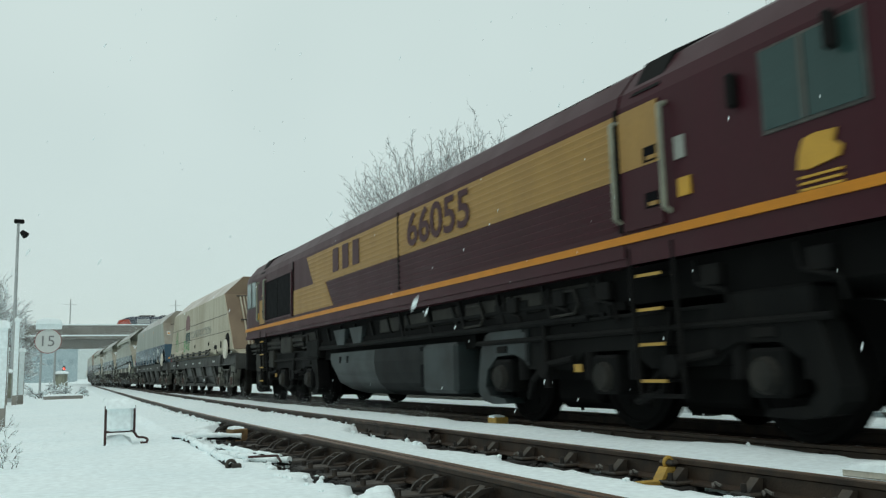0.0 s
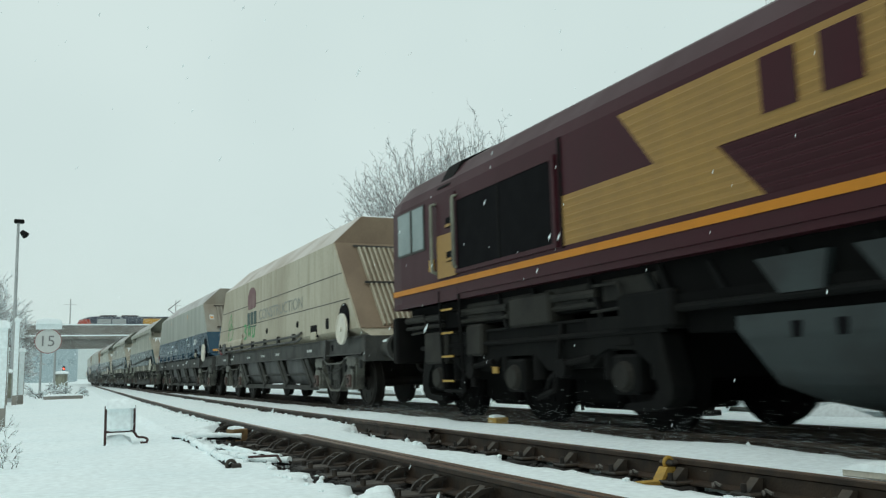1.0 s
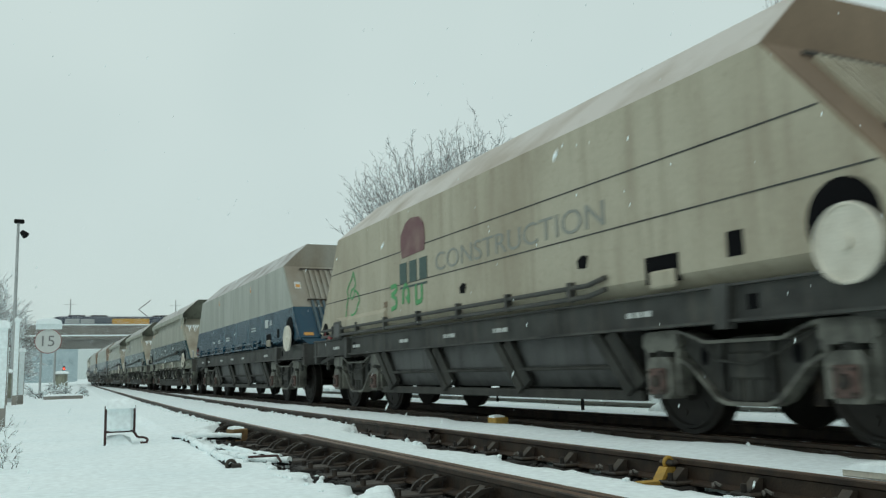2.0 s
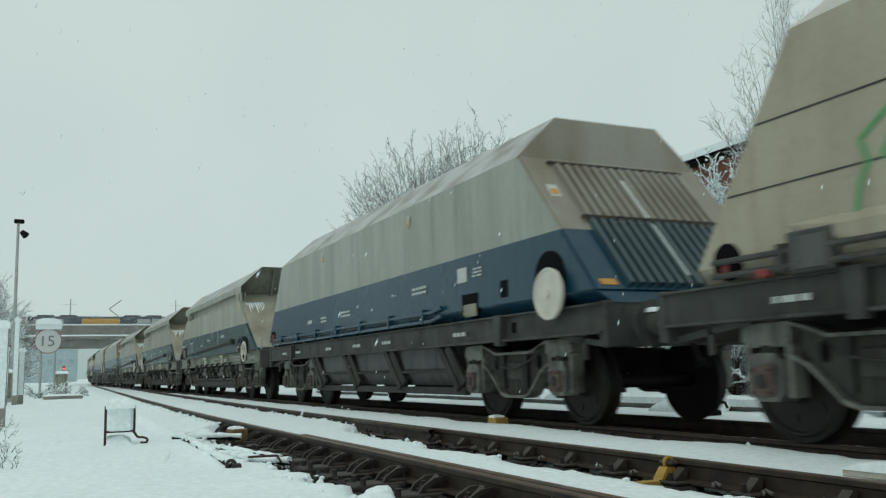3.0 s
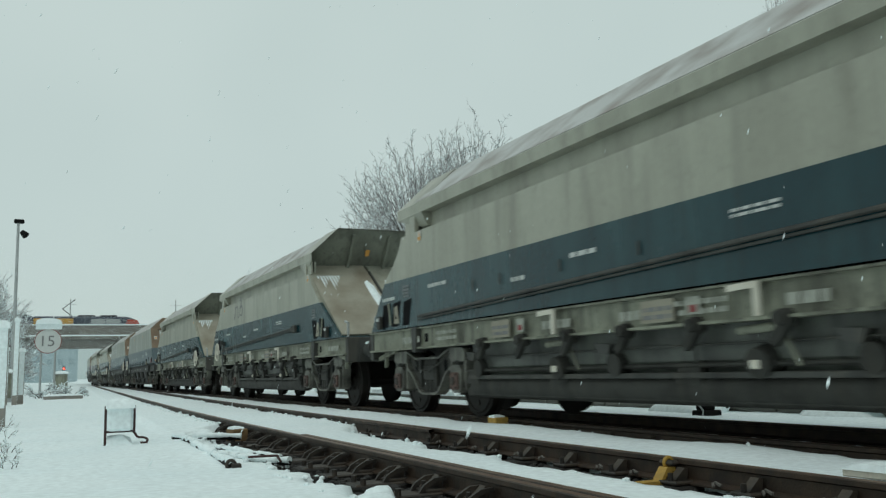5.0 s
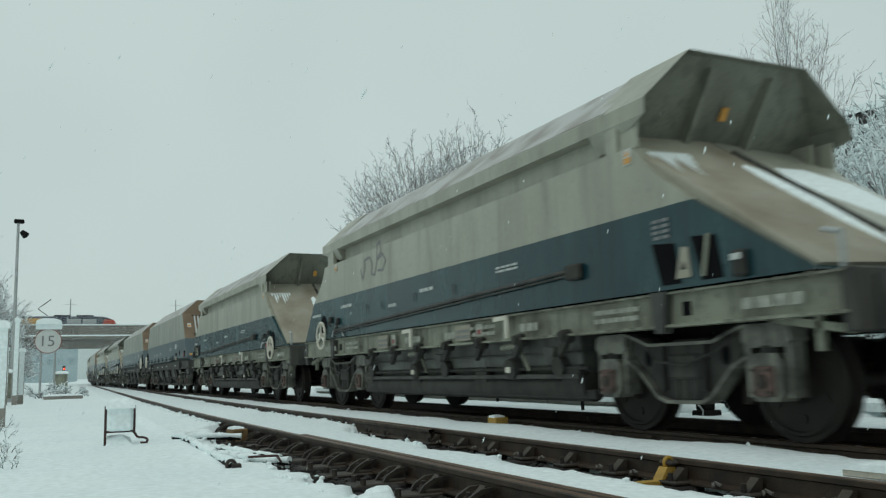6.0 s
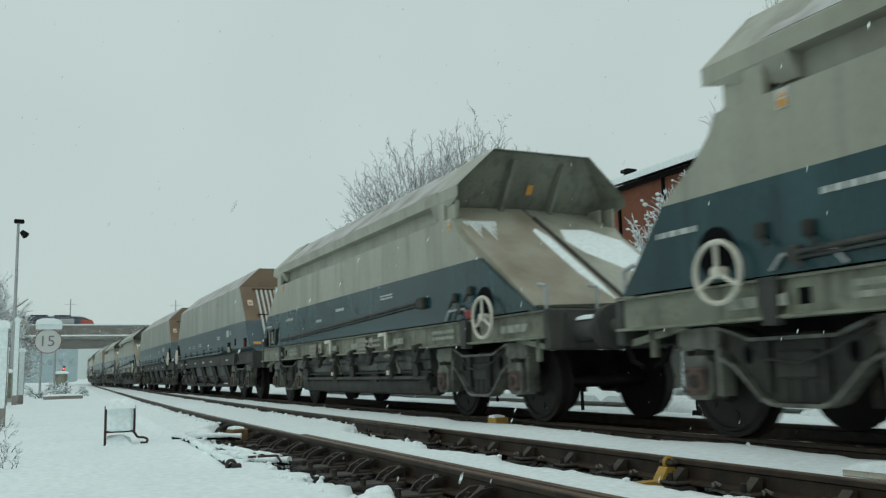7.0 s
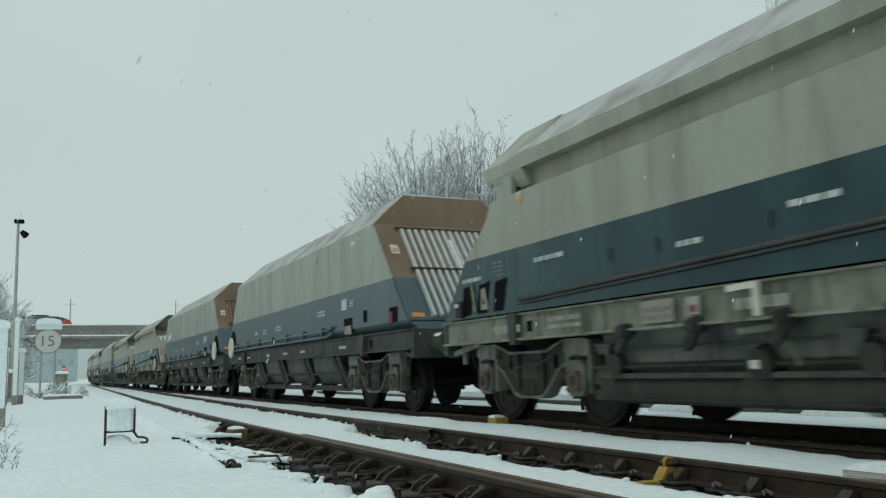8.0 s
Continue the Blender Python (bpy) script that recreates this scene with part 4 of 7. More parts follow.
            bm.faces.new((rim[i], rim[j], bk[j], bk[i]))
        bmesh.ops.delete(bm, geom=fr, context="VERTS")
        can = part("end_canopy", bm, upper, w, "overhanging end canopy with shadowed ribs")
        # Inner sheet, ribs and lip take the darker paint that holds the hood's shade.
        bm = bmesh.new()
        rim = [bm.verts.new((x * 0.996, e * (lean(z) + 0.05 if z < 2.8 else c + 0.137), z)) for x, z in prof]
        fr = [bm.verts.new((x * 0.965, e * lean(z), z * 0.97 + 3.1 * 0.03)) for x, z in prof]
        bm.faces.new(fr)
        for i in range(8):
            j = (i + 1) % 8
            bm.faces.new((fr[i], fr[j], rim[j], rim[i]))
        part("inner_sheet", bm, DUST_SHADE_GREEN, can, "recessed inner sheet, dark with load dust and painted shade")
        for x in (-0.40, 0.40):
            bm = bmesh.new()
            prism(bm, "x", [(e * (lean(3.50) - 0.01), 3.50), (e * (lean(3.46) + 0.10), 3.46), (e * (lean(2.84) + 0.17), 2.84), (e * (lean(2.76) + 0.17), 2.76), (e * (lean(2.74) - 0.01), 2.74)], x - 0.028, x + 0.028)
            part("canopy_rib", bm, DUST_SHADE_GREEN, can)
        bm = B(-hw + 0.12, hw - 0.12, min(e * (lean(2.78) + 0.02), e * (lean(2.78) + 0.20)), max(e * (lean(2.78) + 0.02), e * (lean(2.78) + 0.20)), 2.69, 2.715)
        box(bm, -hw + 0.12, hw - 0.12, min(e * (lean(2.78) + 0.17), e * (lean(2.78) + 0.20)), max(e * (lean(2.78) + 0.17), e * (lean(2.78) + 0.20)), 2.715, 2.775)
        part("canopy_lip", bm, DUST_SHADE_GREEN, can)
        bm = bmesh.new()
        beam(bm, (-0.045, e * (lean(3.14) + 0.03), 3.14), (0.045, e * (lean(3.14) + 0.03), 3.14), 0.14, 0.012, (0, 0.53 * e, 0.85))
        part("warning_label", bm, MARK_ORANGE, can)
        # chute slopes under the canopy
        y0, y1 = run(e, ZR) - 0.08, run(e, Z0) - 0.05
        up_n = Vector((0, ZR - Z0, y1 - y0)).normalized()

        def q(x, t, o):
            r = 0.05 * (1 - abs(x) / hw) + 0.012 + o
            return (x, e * (y0 + t * (y1 - y0) + up_n.y * r + (0.0 if e < 0 else -0.0)), ZR + t * (Z0 + 0.04 - ZR) + up_n.z * r)
        for s, m_ in ((-1, TAN_DUST), (1, STONE_PAINT)):
            bm = hull(bmesh.new(), [q(s * x, t, o) for x in (0.03, hw - 0.06) for t in (-0.16, 0.5, 1.0) for o in ((0.0, -0.12) if e < 0 else (0.05, -0.05))])
            ch = part("chute_slope", bm, m_, w, "steel chute slope streaked with sand and snow")
            x0, x1, t0, t1 = (-0.26, -0.08, 0.12, 0.98) if s < 0 else (0.12, 1.18, 0.08, 0.72)
            k = 0.0 if e < 0 else 0.05
            part("snow_patch", hull(bmesh.new(), [q(x0 + 0.12 * (x1 - x0), t0 + 0.04, k), q(x0, t0 + 0.2, k), q(x0 + 0.6 * (x1 - x0), t0, k), q(x1, t0 + 0.12, k), q(x0 + 0.1 * (x1 - x0), t1 - 0.3, k), q(x0 + 0.45 * (x1 - x0), t1 - 0.12, k), q(x1 - 0.2 * (x1 - x0), t1, k), q(x1, t1 - 0.2, k), q((x0 + x1) / 2, (t0 + t1) / 2, k + 0.05), q((x0 + x1) / 2, t0 + 0.1, k + 0.035), q((x0 + x1) / 2, t1 - 0.18, k + 0.025)]), SNOW, ch)
            if s < 0:
                for n_ in range(8):
                    xa, tl_ = -1.16 + 0.062 * n_, 0.08 + 0.03 * ((n_ * 5) % 7)
                    part("snow_streak", hull(bmesh.new(), [q(xa + d, t, o) for d in (-0.017, 0.017) for t, o in ((0.03, k), (0.05, k + 0.018), (0.03 + tl_ * 0.6, k + 0.012))] + [q(xa, 0.03 + tl_, k)]), SNOW, ch)
        bm = bmesh.new()
        beam(bm, q(0, -0.02, 0.0 if e < 0 else 0.05), q(0, 1.0, 0.0 if e < 0 else 0.05), 0.035, 0.06)
        part("chute_divider", bm, FRAME_DARK, w)
        for x in (-1.22, -0.55):
            bm = bmesh.new()
            tube(bm, [(x, e * 6.5, 1.25), (x, e * 6.5, 1.52), (x, e * 6.35, 1.56)], 0.022, 7)
            part("grab_rail", bm, GALV, w)
    # side fittings
    bm = bmesh.new()
    tube(bm, [(-1.37, -3.3, 1.60), (-1.37, 4.4, 1.40)], 0.022, 7)
    tube(bm, [(-1.37, -3.3, 1.555), (-1.37, 4.4, 1.355)], 0.014, 6)
    part("side_pipe", bm, FRAME_DARK, w)
    part("valve_lever", B(-1.41, -1.33, -3.55, -3.3, 1.50, 1.66, bevel=0.02), WAGON_UNDER, w)
    if wheel:
        hand_wheel(w, -5.36, 1.25, False)
        part("red_valve", B(-1.41, -1.33, -5.0, -4.84, 1.26, 1.38, bevel=0.03), MARK_RED, w, "faded red valve handle")
    # slanted valve openings low on one end of the side, with a lever plate between them
    e, yb = (1, 5.30) if wheel else (-1, 5.06)
    bm = bmesh.new()
    for y in (-0.42, 0.0, 0.42) if wheel else (-0.25, 0.25):
        prism(bm, "x", [(e * (yb + y - 0.08), 1.31), (e * (yb + y + 0.17), 1.31), (e * (yb + y + 0.11), 1.66), (e * (yb + y - 0.19), 1.69)], -1.339, -1.30)
    rec = part("end_recess", bm, GRILLE, w, "slanted dark opening")
    plate = prism(bmesh.new(), "x", [(e * (yb + a), b) for a, b in ((-0.13, 1.35), (0.05, 1.35), (0.03, 1.60), (-0.05, 1.62))], -1.352, -1.339)
    part("recess_plate", plate, TAN_DUST, rec, "dusty lever plate")
    part("plate_hole", hull(bmesh.new(), [(x, e * (yb - 0.03) + a, b) for x in (-1.356, -1.352) for a, b in ((-0.03, 1.42), (0.03, 1.42), (0.0, 1.49))]), GRILLE, rec)
    bm = beam(bmesh.new(), (-1.35, e * (yb + 0.28), 1.68), (-1.35, e * (yb + 0.20), 1.34), 0.02, 0.03)
    part("recess_rib", bm, FRAME_GREEN, rec)
    part("air_valve", B(-1.40, -1.33, e * (yb + 0.62) - 0.07, e * (yb + 0.62) + 0.07, 1.29, 1.50, bevel=0.02), WAGON_UNDER, w)
    part("valve_tag", B(-1.41, -1.40, e * (yb + 0.62) - 0.05, e * (yb + 0.62) + 0.05, 1.42, 1.47), MARK_WHITE, w)
    if not wheel:
        hand_wheel(w, 5.06, 1.34, False)
    yw = -5.36 if wheel else 5.06
    sg = 1 if wheel else -1
    for a, b, m_ in ((0.42, 1.55, WAGON_UNDER), (0.86, 1.50, WAGON_UNDER), (0.72, 1.34, FRAME_DARK)):
        bm = box(bmesh.new(), -1.39, -1.33, yw + sg * a - 0.05, yw + sg * a + 0.05, b, b + 0.12, bevel=0.015)
        cyl(bm, (-1.40, yw + sg * a, b + 0.02), (-1.40, yw + sg * (a + 0.1), b - 0.06), 0.018, seg=7)
        part("air_cock", bm, m_, w)
    bm = tube(bmesh.new(), [(-1.36, yw + sg * 0.5, 1.30), (-1.36, yw + sg * 0.6, 1.40), (-1.36, yw + sg * 1.05, 1.40), (-1.36, yw + sg * 1.15, 1.28)], 0.016, 6)
    part("air_pipe", bm, GALV, w)
    for k, y in enumerate(np.arange(-3.1, 2.9, 0.95)):
        bm = box(bmesh.new(), -1.34, -1.2, y - 0.07, y + 0.07, 0.88, 1.02, bevel=0.03)
        cyl(bm, (-1.37, y, 0.95), (-1.28, y, 0.95), 0.055, seg=10)
        prism(bm, "x", [(y - 0.10, 0.95), (y - 0.02, 0.99), (y + 0.14, 0.80), (y + 0.10, 0.74), (y + 0.02, 0.80)], -1.32, -1.26)
        part("door_latch", bm, WAGON_UNDER, w)
        if k % 3 == 1:
            bm = beam(bmesh.new(), (-1.34, y + 0.2, 1.24), (-1.34, y + 0.2, 0.98), 0.03, 0.055)
            beam(bm, (-1.34, y + 0.2, 1.22), (-1.34, y + 0.50, 1.21), 0.03, 0.05)
            part("release_handle", bm, WHITE_PAINT, w, "white release handle")
            bm = cyl(bmesh.new(), (-1.22, y + 0.1, 0.90), (-1.22, y + 0.52, 0.88), 0.035, seg=10)
            tube(bm, [(-1.22, y + 0.1, 0.9), (-1.22, y + 0.02, 0.74), (-1.2, y - 0.04, 0.60)], 0.018, 6)
            part("latch_bar", bm, FRAME_GREEN, w, "pale worn latch bar")
            part("door_cylinder", cyl(bmesh.new(), (-1.0, y + 0.35, 0.66), (-1.24, y + 0.35, 0.62), 0.15, 0.12, seg=16), WAGON_UNDER, w)
            part("cylinder_cap", B(-1.262, -1.238, y + 0.31, y + 0.41, 0.58, 0.65, bevel=0.01), WHITE_PAINT, w)
        elif k % 3 == 2:
            part("data_panel", B(-1.318, -1.312, y + 0.22, y + 0.66, 1.00, 1.20), TAN_DUST, w, "dusty pale data panel")
            text_bars(w, y + 0.44, 1.03, 0.38, 0.14, MARK_GREY, 2, x=-1.322)
            part("hazard_sign", B(-1.318, -1.312, y - 0.10, y + 0.06, 1.04, 1.19), STENCIL, w)
            part("hazard_mark", B(-1.3215, -1.318, y - 0.06, y + 0.02, 1.06, 1.12), MARK_RED, w)
        else:
            part("door_cylinder", cyl(bmesh.new(), (-1.0, y + 0.3, 0.66), (-1.22, y + 0.3, 0.64), 0.11, seg=14), WAGON_UNDER, w)
            part("chute_ear", prism(bmesh.new(), "x", [(y + 0.30, 0.84), (y + 0.55, 0.86), (y + 0.50, 0.76), (y + 0.34, 0.74)], -1.25, -1.16), FRAME_DARK, w)
    for y, l, r in ((-5.9, 0.5, 1), (-4.0, 0.55, 2), (-2.4, 0.3, 1), (-1.3, 0.5, 2), (-0.4, 0.3, 1), (0.9, 0.45, 1), (2.1, 0.3, 2), (3.6, 0.5, 2), (4.8, 0.5, 1)):
        text_bars(w, y, 1.04, l * 1.25, 0.16, STENCIL, r, x=-1.315)
    for y, z, l, r in ((-2.0, 1.76, 0.5, 2), (0.3, 1.74, 0.45, 1), (3.8, 1.78, 0.6, 1), (1.6, 1.62, 0.3, 1), (5.6, 1.72, 0.5, 1)):
        text_bars(w, y, z, l, 0.09, MARK_WHITE, r)
    for y in (-0.6, 0.7, 2.0, 2.7):
        mark(w, y, 1.62, 0.025, 0.13, WAGON_UNDER, -1.36, "hook")
    warning_label(w, -4.35, 2.48)
    warning_label(w, 4.35, 2.48)
    text_bars(w, -4.75 if not wheel else 4.9, 1.72, 0.22, 0.2, MARK_GREY, 4)
    if scrawl:
        bm = bmesh.new()
        pts = [(3.02, 2.36), (2.92, 2.18), (2.80, 2.38), (2.84, 2.50), (2.58, 2.52), (2.46, 2.40), (2.50, 2.24), (2.34, 2.20), (2.24, 2.40), (2.22, 2.68), (2.08, 2.72), (2.06, 2.54), (2.24, 2.44), (1.98, 2.50), (1.86, 2.38), (1.98, 2.24), (2.2, 2.26)]
        tube(bm, [(-1.339, a, b) for a, b in pts], 0.022, 6)
        for v in bm.verts:
            v.co.x = -1.339 + (v.co.x + 1.339) * 0.1
        part("sprayed_scrawl", bm, MARK_GREY, w, "grey sprayed scrawl")
    return w


# ---- diesel locomotive ----
def locomotive():
    w = empty("diesel_locomotive", "maroon and gold freight diesel locomotive hauling the hopper wagons", "locomotive")
    O = 13.08
    L = lambda y: y - O
    sec = [(-1.32, 1.62), (-1.32, 3.05), (-1.28, 3.19), (-1.08, 3.44), (-0.72, 3.65), (-0.3, 3.75), (0.3, 3.75), (0.72, 3.65), (1.08, 3.44), (1.28, 3.19), (1.32, 3.05), (1.32, 1.62)]
    part("body", prism(bmesh.new(), "y", sec, L(6.4), L(20.5)), MAROON, w, "maroon engine room body")
    cs = [(x * 0.992, z if z < 3 else 3.0 + (z - 3.0) * 1.0) for x, z in sec]
    for e, y0, y1 in ((-1, L(6.38), L(3.3)), (1, L(20.52), L(22.85))):
        pts = []
        for x, z in cs:
            pts.append((x, y0, z))
            pts.append((x, y1 - e * 0.42, z))
            pts.append((x * 0.965, y1 - e * (0.0 if z < 2.3 else 0.03 if z < 3.25 else 0.14), min(z, 3.6)))
        cab = part("cab", hull(bmesh.new(), pts), MAROON, w, "maroon driving cab")
        part("cab_sill", B(-1.31, 1.31, min(y0, y1 - e * 0.1), max(y0, y1 - e * 0.1), 1.55, 1.63), MAROON, w)
        # side window with two panes
        wy0, wy1 = (L(4.60), L(3.72)) if e < 0 else (L(21.55), L(22.48))
        a, b = min(wy0, wy1), max(wy0, wy1)
        for s in (-1, 1):
            fx = s * 1.318
            fr = part("window_frame", B(min(fx, fx - s * 0.02), max(fx, fx - s * 0.02) + 0.0, a - 0.03, b + 0.03, 2.33, 3.0, bevel=0.004), FRAME_DARK, w)
            fr.location.x = s * 0.004
            mid = a + (b - a) * (0.56 if e < 0 else 0.45)
            for p0, p1 in ((a, mid - 0.025), (mid + 0.025, b)):
                # Rear cab panes take the glass with the painted reflection.
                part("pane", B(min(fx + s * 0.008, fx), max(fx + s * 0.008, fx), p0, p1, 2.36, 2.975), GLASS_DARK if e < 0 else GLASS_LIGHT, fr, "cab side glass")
            bm = B(min(fx + s * 0.02, fx), max(fx + s * 0.02, fx), mid - 0.022, mid + 0.022, 2.36, 2.975)
            part("mullion", bm, FRAME_DARK, fr)
        # cab end: windscreens, lamps
        for x in (-0.6, 0.6):
            bm = hull(bmesh.new(), [(x + a_, y1 - e * (o + 0.05 * (z - 2.3)), z) for a_ in (-0.48, 0.48) for z in (2.35, 3.0) for o in (-0.012, 0.02)])
            part("windscreen", bm, GLASS_DARK, w, "dark windscreen")
            bm = bmesh.new()
            cyl(bm, (x * 1.5, y1, 1.85), (x * 1.5, y1 + e * 0.03, 1.85), 0.13, seg=18)
            part("marker_lamp", bm, GLASS_LIGHT, w)
        part("warning_panel", B(-1.0, 1.0, min(y1, y1 + e * 0.012), max(y1, y1 + e * 0.012), 1.65, 2.28), LOGO_YELLOW, w, "yellow warning panel")
        part("headstock", B(-1.28, 1.28, y1 - 0.12, y1 + 0.05, 0.75, 1.45, bevel=0.03), UNDER, w)
        buffers(w, y1 + e * 0.05, e, 1.05, 0.6)
    # livery: stripe, gold flash, sill
    part("stripe", B(-1.332, 1.332, L(3.45), L(22.7), 1.752, 1.828), ORANGE, w, "orange-yellow waist stripe")
    part("sill", B(-1.30, 1.30, L(3.6), L(22.5), 1.55, 1.625), MAROON, w)
    gold = [(L(6.46), 2.995), (L(6.46), 2.37), (L(15.66), 2.37), (L(15.2), 1.885), (L(17.94), 1.885), (L(17.94), 2.41), (L(16.45), 2.41), (L(16.93), 2.995)]
    part("gold_flash", prism(bmesh.new(), "x", gold, -1.326, -1.30), GOLD, w, "gold flash along the body side")
    door = part("cab_door", B(-1.338, -1.30, L(5.80), L(6.36), 1.86, 2.99), MAROON, w, "cab door")
    part("door_panel", B(-1.343, -1.336, L(5.80), L(6.36), 2.42, 2.985), GOLD, door)
    for z in (2.42, 2.0):
        part("footstep_recess", B(-1.346, -1.338, L(5.84), L(6.02), z + 0.02, z + 0.16), GRILLE, door)
        part("footstep", B(-1.36, -1.338, L(5.84), L(5.96), z + 0.035, z + 0.07), GOLD, door)
    door = part("cab_door", B(-1.338, -1.30, L(20.50), L(21.05), 1.86, 2.99), MAROON, w, "cab door")
    part("door_panel", B(-1.343, -1.336, L(20.48), L(21.05), 1.865, 2.45), GOLD, door)
    for z in (2.5, 2.04):
        part("footstep_recess", B(-1.346, -1.338, L(20.55), L(20.75), z + 0.02, z + 0.16), GRILLE, door)
        part("footstep", B(-1.36, -1.338, L(20.6), L(20.75), z + 0.035, z + 0.07), GOLD, door)
    # louvred panelling, one ridge after another
    z = 1.915
    while z < 2.99:
        if z > 2.39:
            spans = ((L(6.5), L(16.9) - (2.99 - z) * 0.8, GOLD),)
        else:
            k = (2.37 - z) * 0.95
            spans = ((L(6.5), L(15.62) - k, MAROON), (L(15.70) - k, L(17.9), GOLD))
        for a, b, m_ in spans:
            bm = prism(bmesh.new(), "y", [(-1.322, z - 0.030), (-1.337, z + 0.012), (-1.337, z + 0.020), (-1.322, z + 0.032)], a, b)
            part("louvre", bm, m_, w)
        z += 0.083
    for y in (6.42, 11.93, 17.96):
        part("body_seam", B(-1.3385, -1.31, L(y) - 0.018, L(y) + 0.018, 1.86, 3.05), UNDER, w)
    gr = part("radiator_grille", B(-1.342, -1.30, L(18.12), L(20.42), 1.93, 2.84), GRILLE, w, "black radiator intake grille")
    part("grille_post", B(-1.35, -1.34, L(19.3) - 0.02, L(19.3) + 0.02, 1.93, 2.84), UNDER, gr)
    for a, b, c, d in ((18.05, 20.49, 1.88, 1.93), (18.05, 20.49, 2.84, 2.89), (18.05, 18.12, 1.93, 2.84), (20.42, 20.49, 1.93, 2.84)):
        part("grille_frame", B(-1.35, -1.31, L(a), L(b), c, d), MAROON, gr)
    for y in (5.72, 6.42, 20.46, 21.14):
        bm = bmesh.new()
        tube(bm, [(-1.31, L(y), 2.92), (-1.385, L(y), 2.90), (-1.385, L(y), 1.98), (-1.31, L(y), 1.95)], 0.024, 8)
        part("handrail", bm, FRAME_GREEN, w)
    # roof gear
    for y in (6.0, 20.9):
        # Roof recess drawn as a proud black band, its shade painted on.
        bm = hull(bmesh.new(), [(s * a, L(y) + d, zz) for s in (-1, 1) for a, zz, d0 in ((1.30, 3.12, 0.2), (0.72, 3.66, 0.26), (1.1, 3.47, 0.2), (0.6, 3.72, 0.26)) for d in (-d0, d0)])
        part("roof_recess", bm, UNDER, w)
    part("roof_snow", hull(bmesh.new(), [(s * a, L(y), zz) for s in (-1, 1) for y in (6.8, 8.7) for a, zz in ((1.04, 3.475), (0.6, 3.70), (0.3, 3.765))]), SNOW_DUST, w, "thin wet snow on the roof")
    part("roof_snow", hull(bmesh.new(), [(s * a, L(y), zz) for s in (-1, 1) for y in (10.5, 20.2) for a, zz in ((0.68, 3.67), (0.3, 3.762))]), SNOW_DUST, w, "thin wet snow on the roof")
    # number and emblems
    words("running_number", "66055", side_face(-1.3405, L(11.55), 2.45), 0.51, MAROON, w, width=2.05, bold=0.02, label="large maroon painted numerals")
    for y in (14.98, 14.42, 13.86):
        part("emblem_block", B(-1.341, -1.337, L(y) - 0.17, L(y) + 0.17, 2.49, 2.93), MAROON, w, "plain maroon emblem block")
    em = bmesh.new()
    prism(em, "x", [(L(4.14) + a, 1.97 + b) for a, b in ((-0.17, 0.05), (-0.20, 0.12), (-0.13, 0.17), (-0.16, 0.25), (0.02, 0.26), (0.12, 0.24), (0.17, 0.14), (0.19, 0.03), (0.1, 0.01))], -1.33, -1.31)
    for k in range(3):
        box(em, -1.33, -1.31, L(4.14) - 0.18, L(4.14) + 0.18, 1.94 - 0.045 * k - 0.018, 1.94 - 0.045 * k)
    part("cab_emblem", em, LOGO_YELLOW, w, "yellow painted cab emblem over three lines")
    part("cab_label", B(-1.33, -1.31, L(5.45), L(5.60), 2.05, 2.21), LOGO_YELLOW, w, "small yellow notice")
    part("cab_label", B(-1.33, -1.31, L(21.22), L(21.36), 2.0, 2.16), LOGO_YELLOW, w, "small yellow notice")
    part("cab_label", B(-1.33, -1.31, L(5.50), L(5.62), 2.38, 2.58), GREY_LETTER, w, "faded notice")
    part("wind_deflector", B(-1.40, -1.31, L(4.84), L(4.92), 2.62, 2.90, bevel=0.02), UNDER, w)
    part("side_mirror", B(-1.46, -1.36, L(3.85), L(3.93), 2.74, 3.02, bevel=0.02), UNDER, w)
    # ladders under the cab doors
    for y in (6.05, 20.8):
        bm = bmesh.new()
        tube(bm, [(-1.25, L(y) - 0.3, 0.36), (-1.25, L(y) + 0.3, 0.36)], 0.022, 7)
        for d in (-0.3, 0.3):
            tube(bm, [(-1.30, L(y) + d, 1.7), (-1.30, L(y) + d, 1.3), (-1.25, L(y) + d, 0.35)], 0.022, 7)
        lad = part("cab_ladder", bm, UNDER, w)
        for z in (1.44, 1.13, 0.82, 0.50):
            st = part("ladder_step", B(-1.34, -1.12, L(y) - 0.17, L(y) + 0.17, z - 0.02, z), UNDER, lad)
            part("step_edge", B(-1.346, -1.34, L(y) - 0.17, L(y) + 0.17, z - 0.022, z + 0.006), YELLOW, lad, "yellow step edge")
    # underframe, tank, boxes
    part("underframe", B(-1.16, 1.16, L(3.7), L(22.4), 1.2, 1.552), NEAR_BLACK, w)
    wide = lambda z: float(np.interp(z, (0.26, 0.34, 0.46, 0.62, 0.8, 1.0), (0.82, 1.0, 1.13, 1.2, 1.23, 1.21)))
    bm = hull(bmesh.new(), [(sx * wide(z), L(y), z) for sx in (-1, 1) for y, low in ((10.3, 0.26), (14.75, 0.26), (15.1, 0.34), (15.38, 0.46), (15.6, 0.66), (15.7, 0.86)) for z in (0.26, 0.34, 0.46, 0.62, 0.8, 0.9, 1.0) if z >= low])
    # Thin dark shell over half the tank, painted as its shaded stretch.
    part("rear_tank", hull(bmesh.new(), [(sx * (wide(z) + 0.012), L(y), z - 0.004) for sx in (-1, 1) for y in (10.28, 13.3) for z in (0.26, 0.34, 0.46, 0.62, 0.8, 1.0)]), TANK_DARK, w, "tank section with its shade painted dark", smooth=False)
    tank = part("fuel_tank", bm, TANK, w, "grey rounded fuel tank", smooth=True)
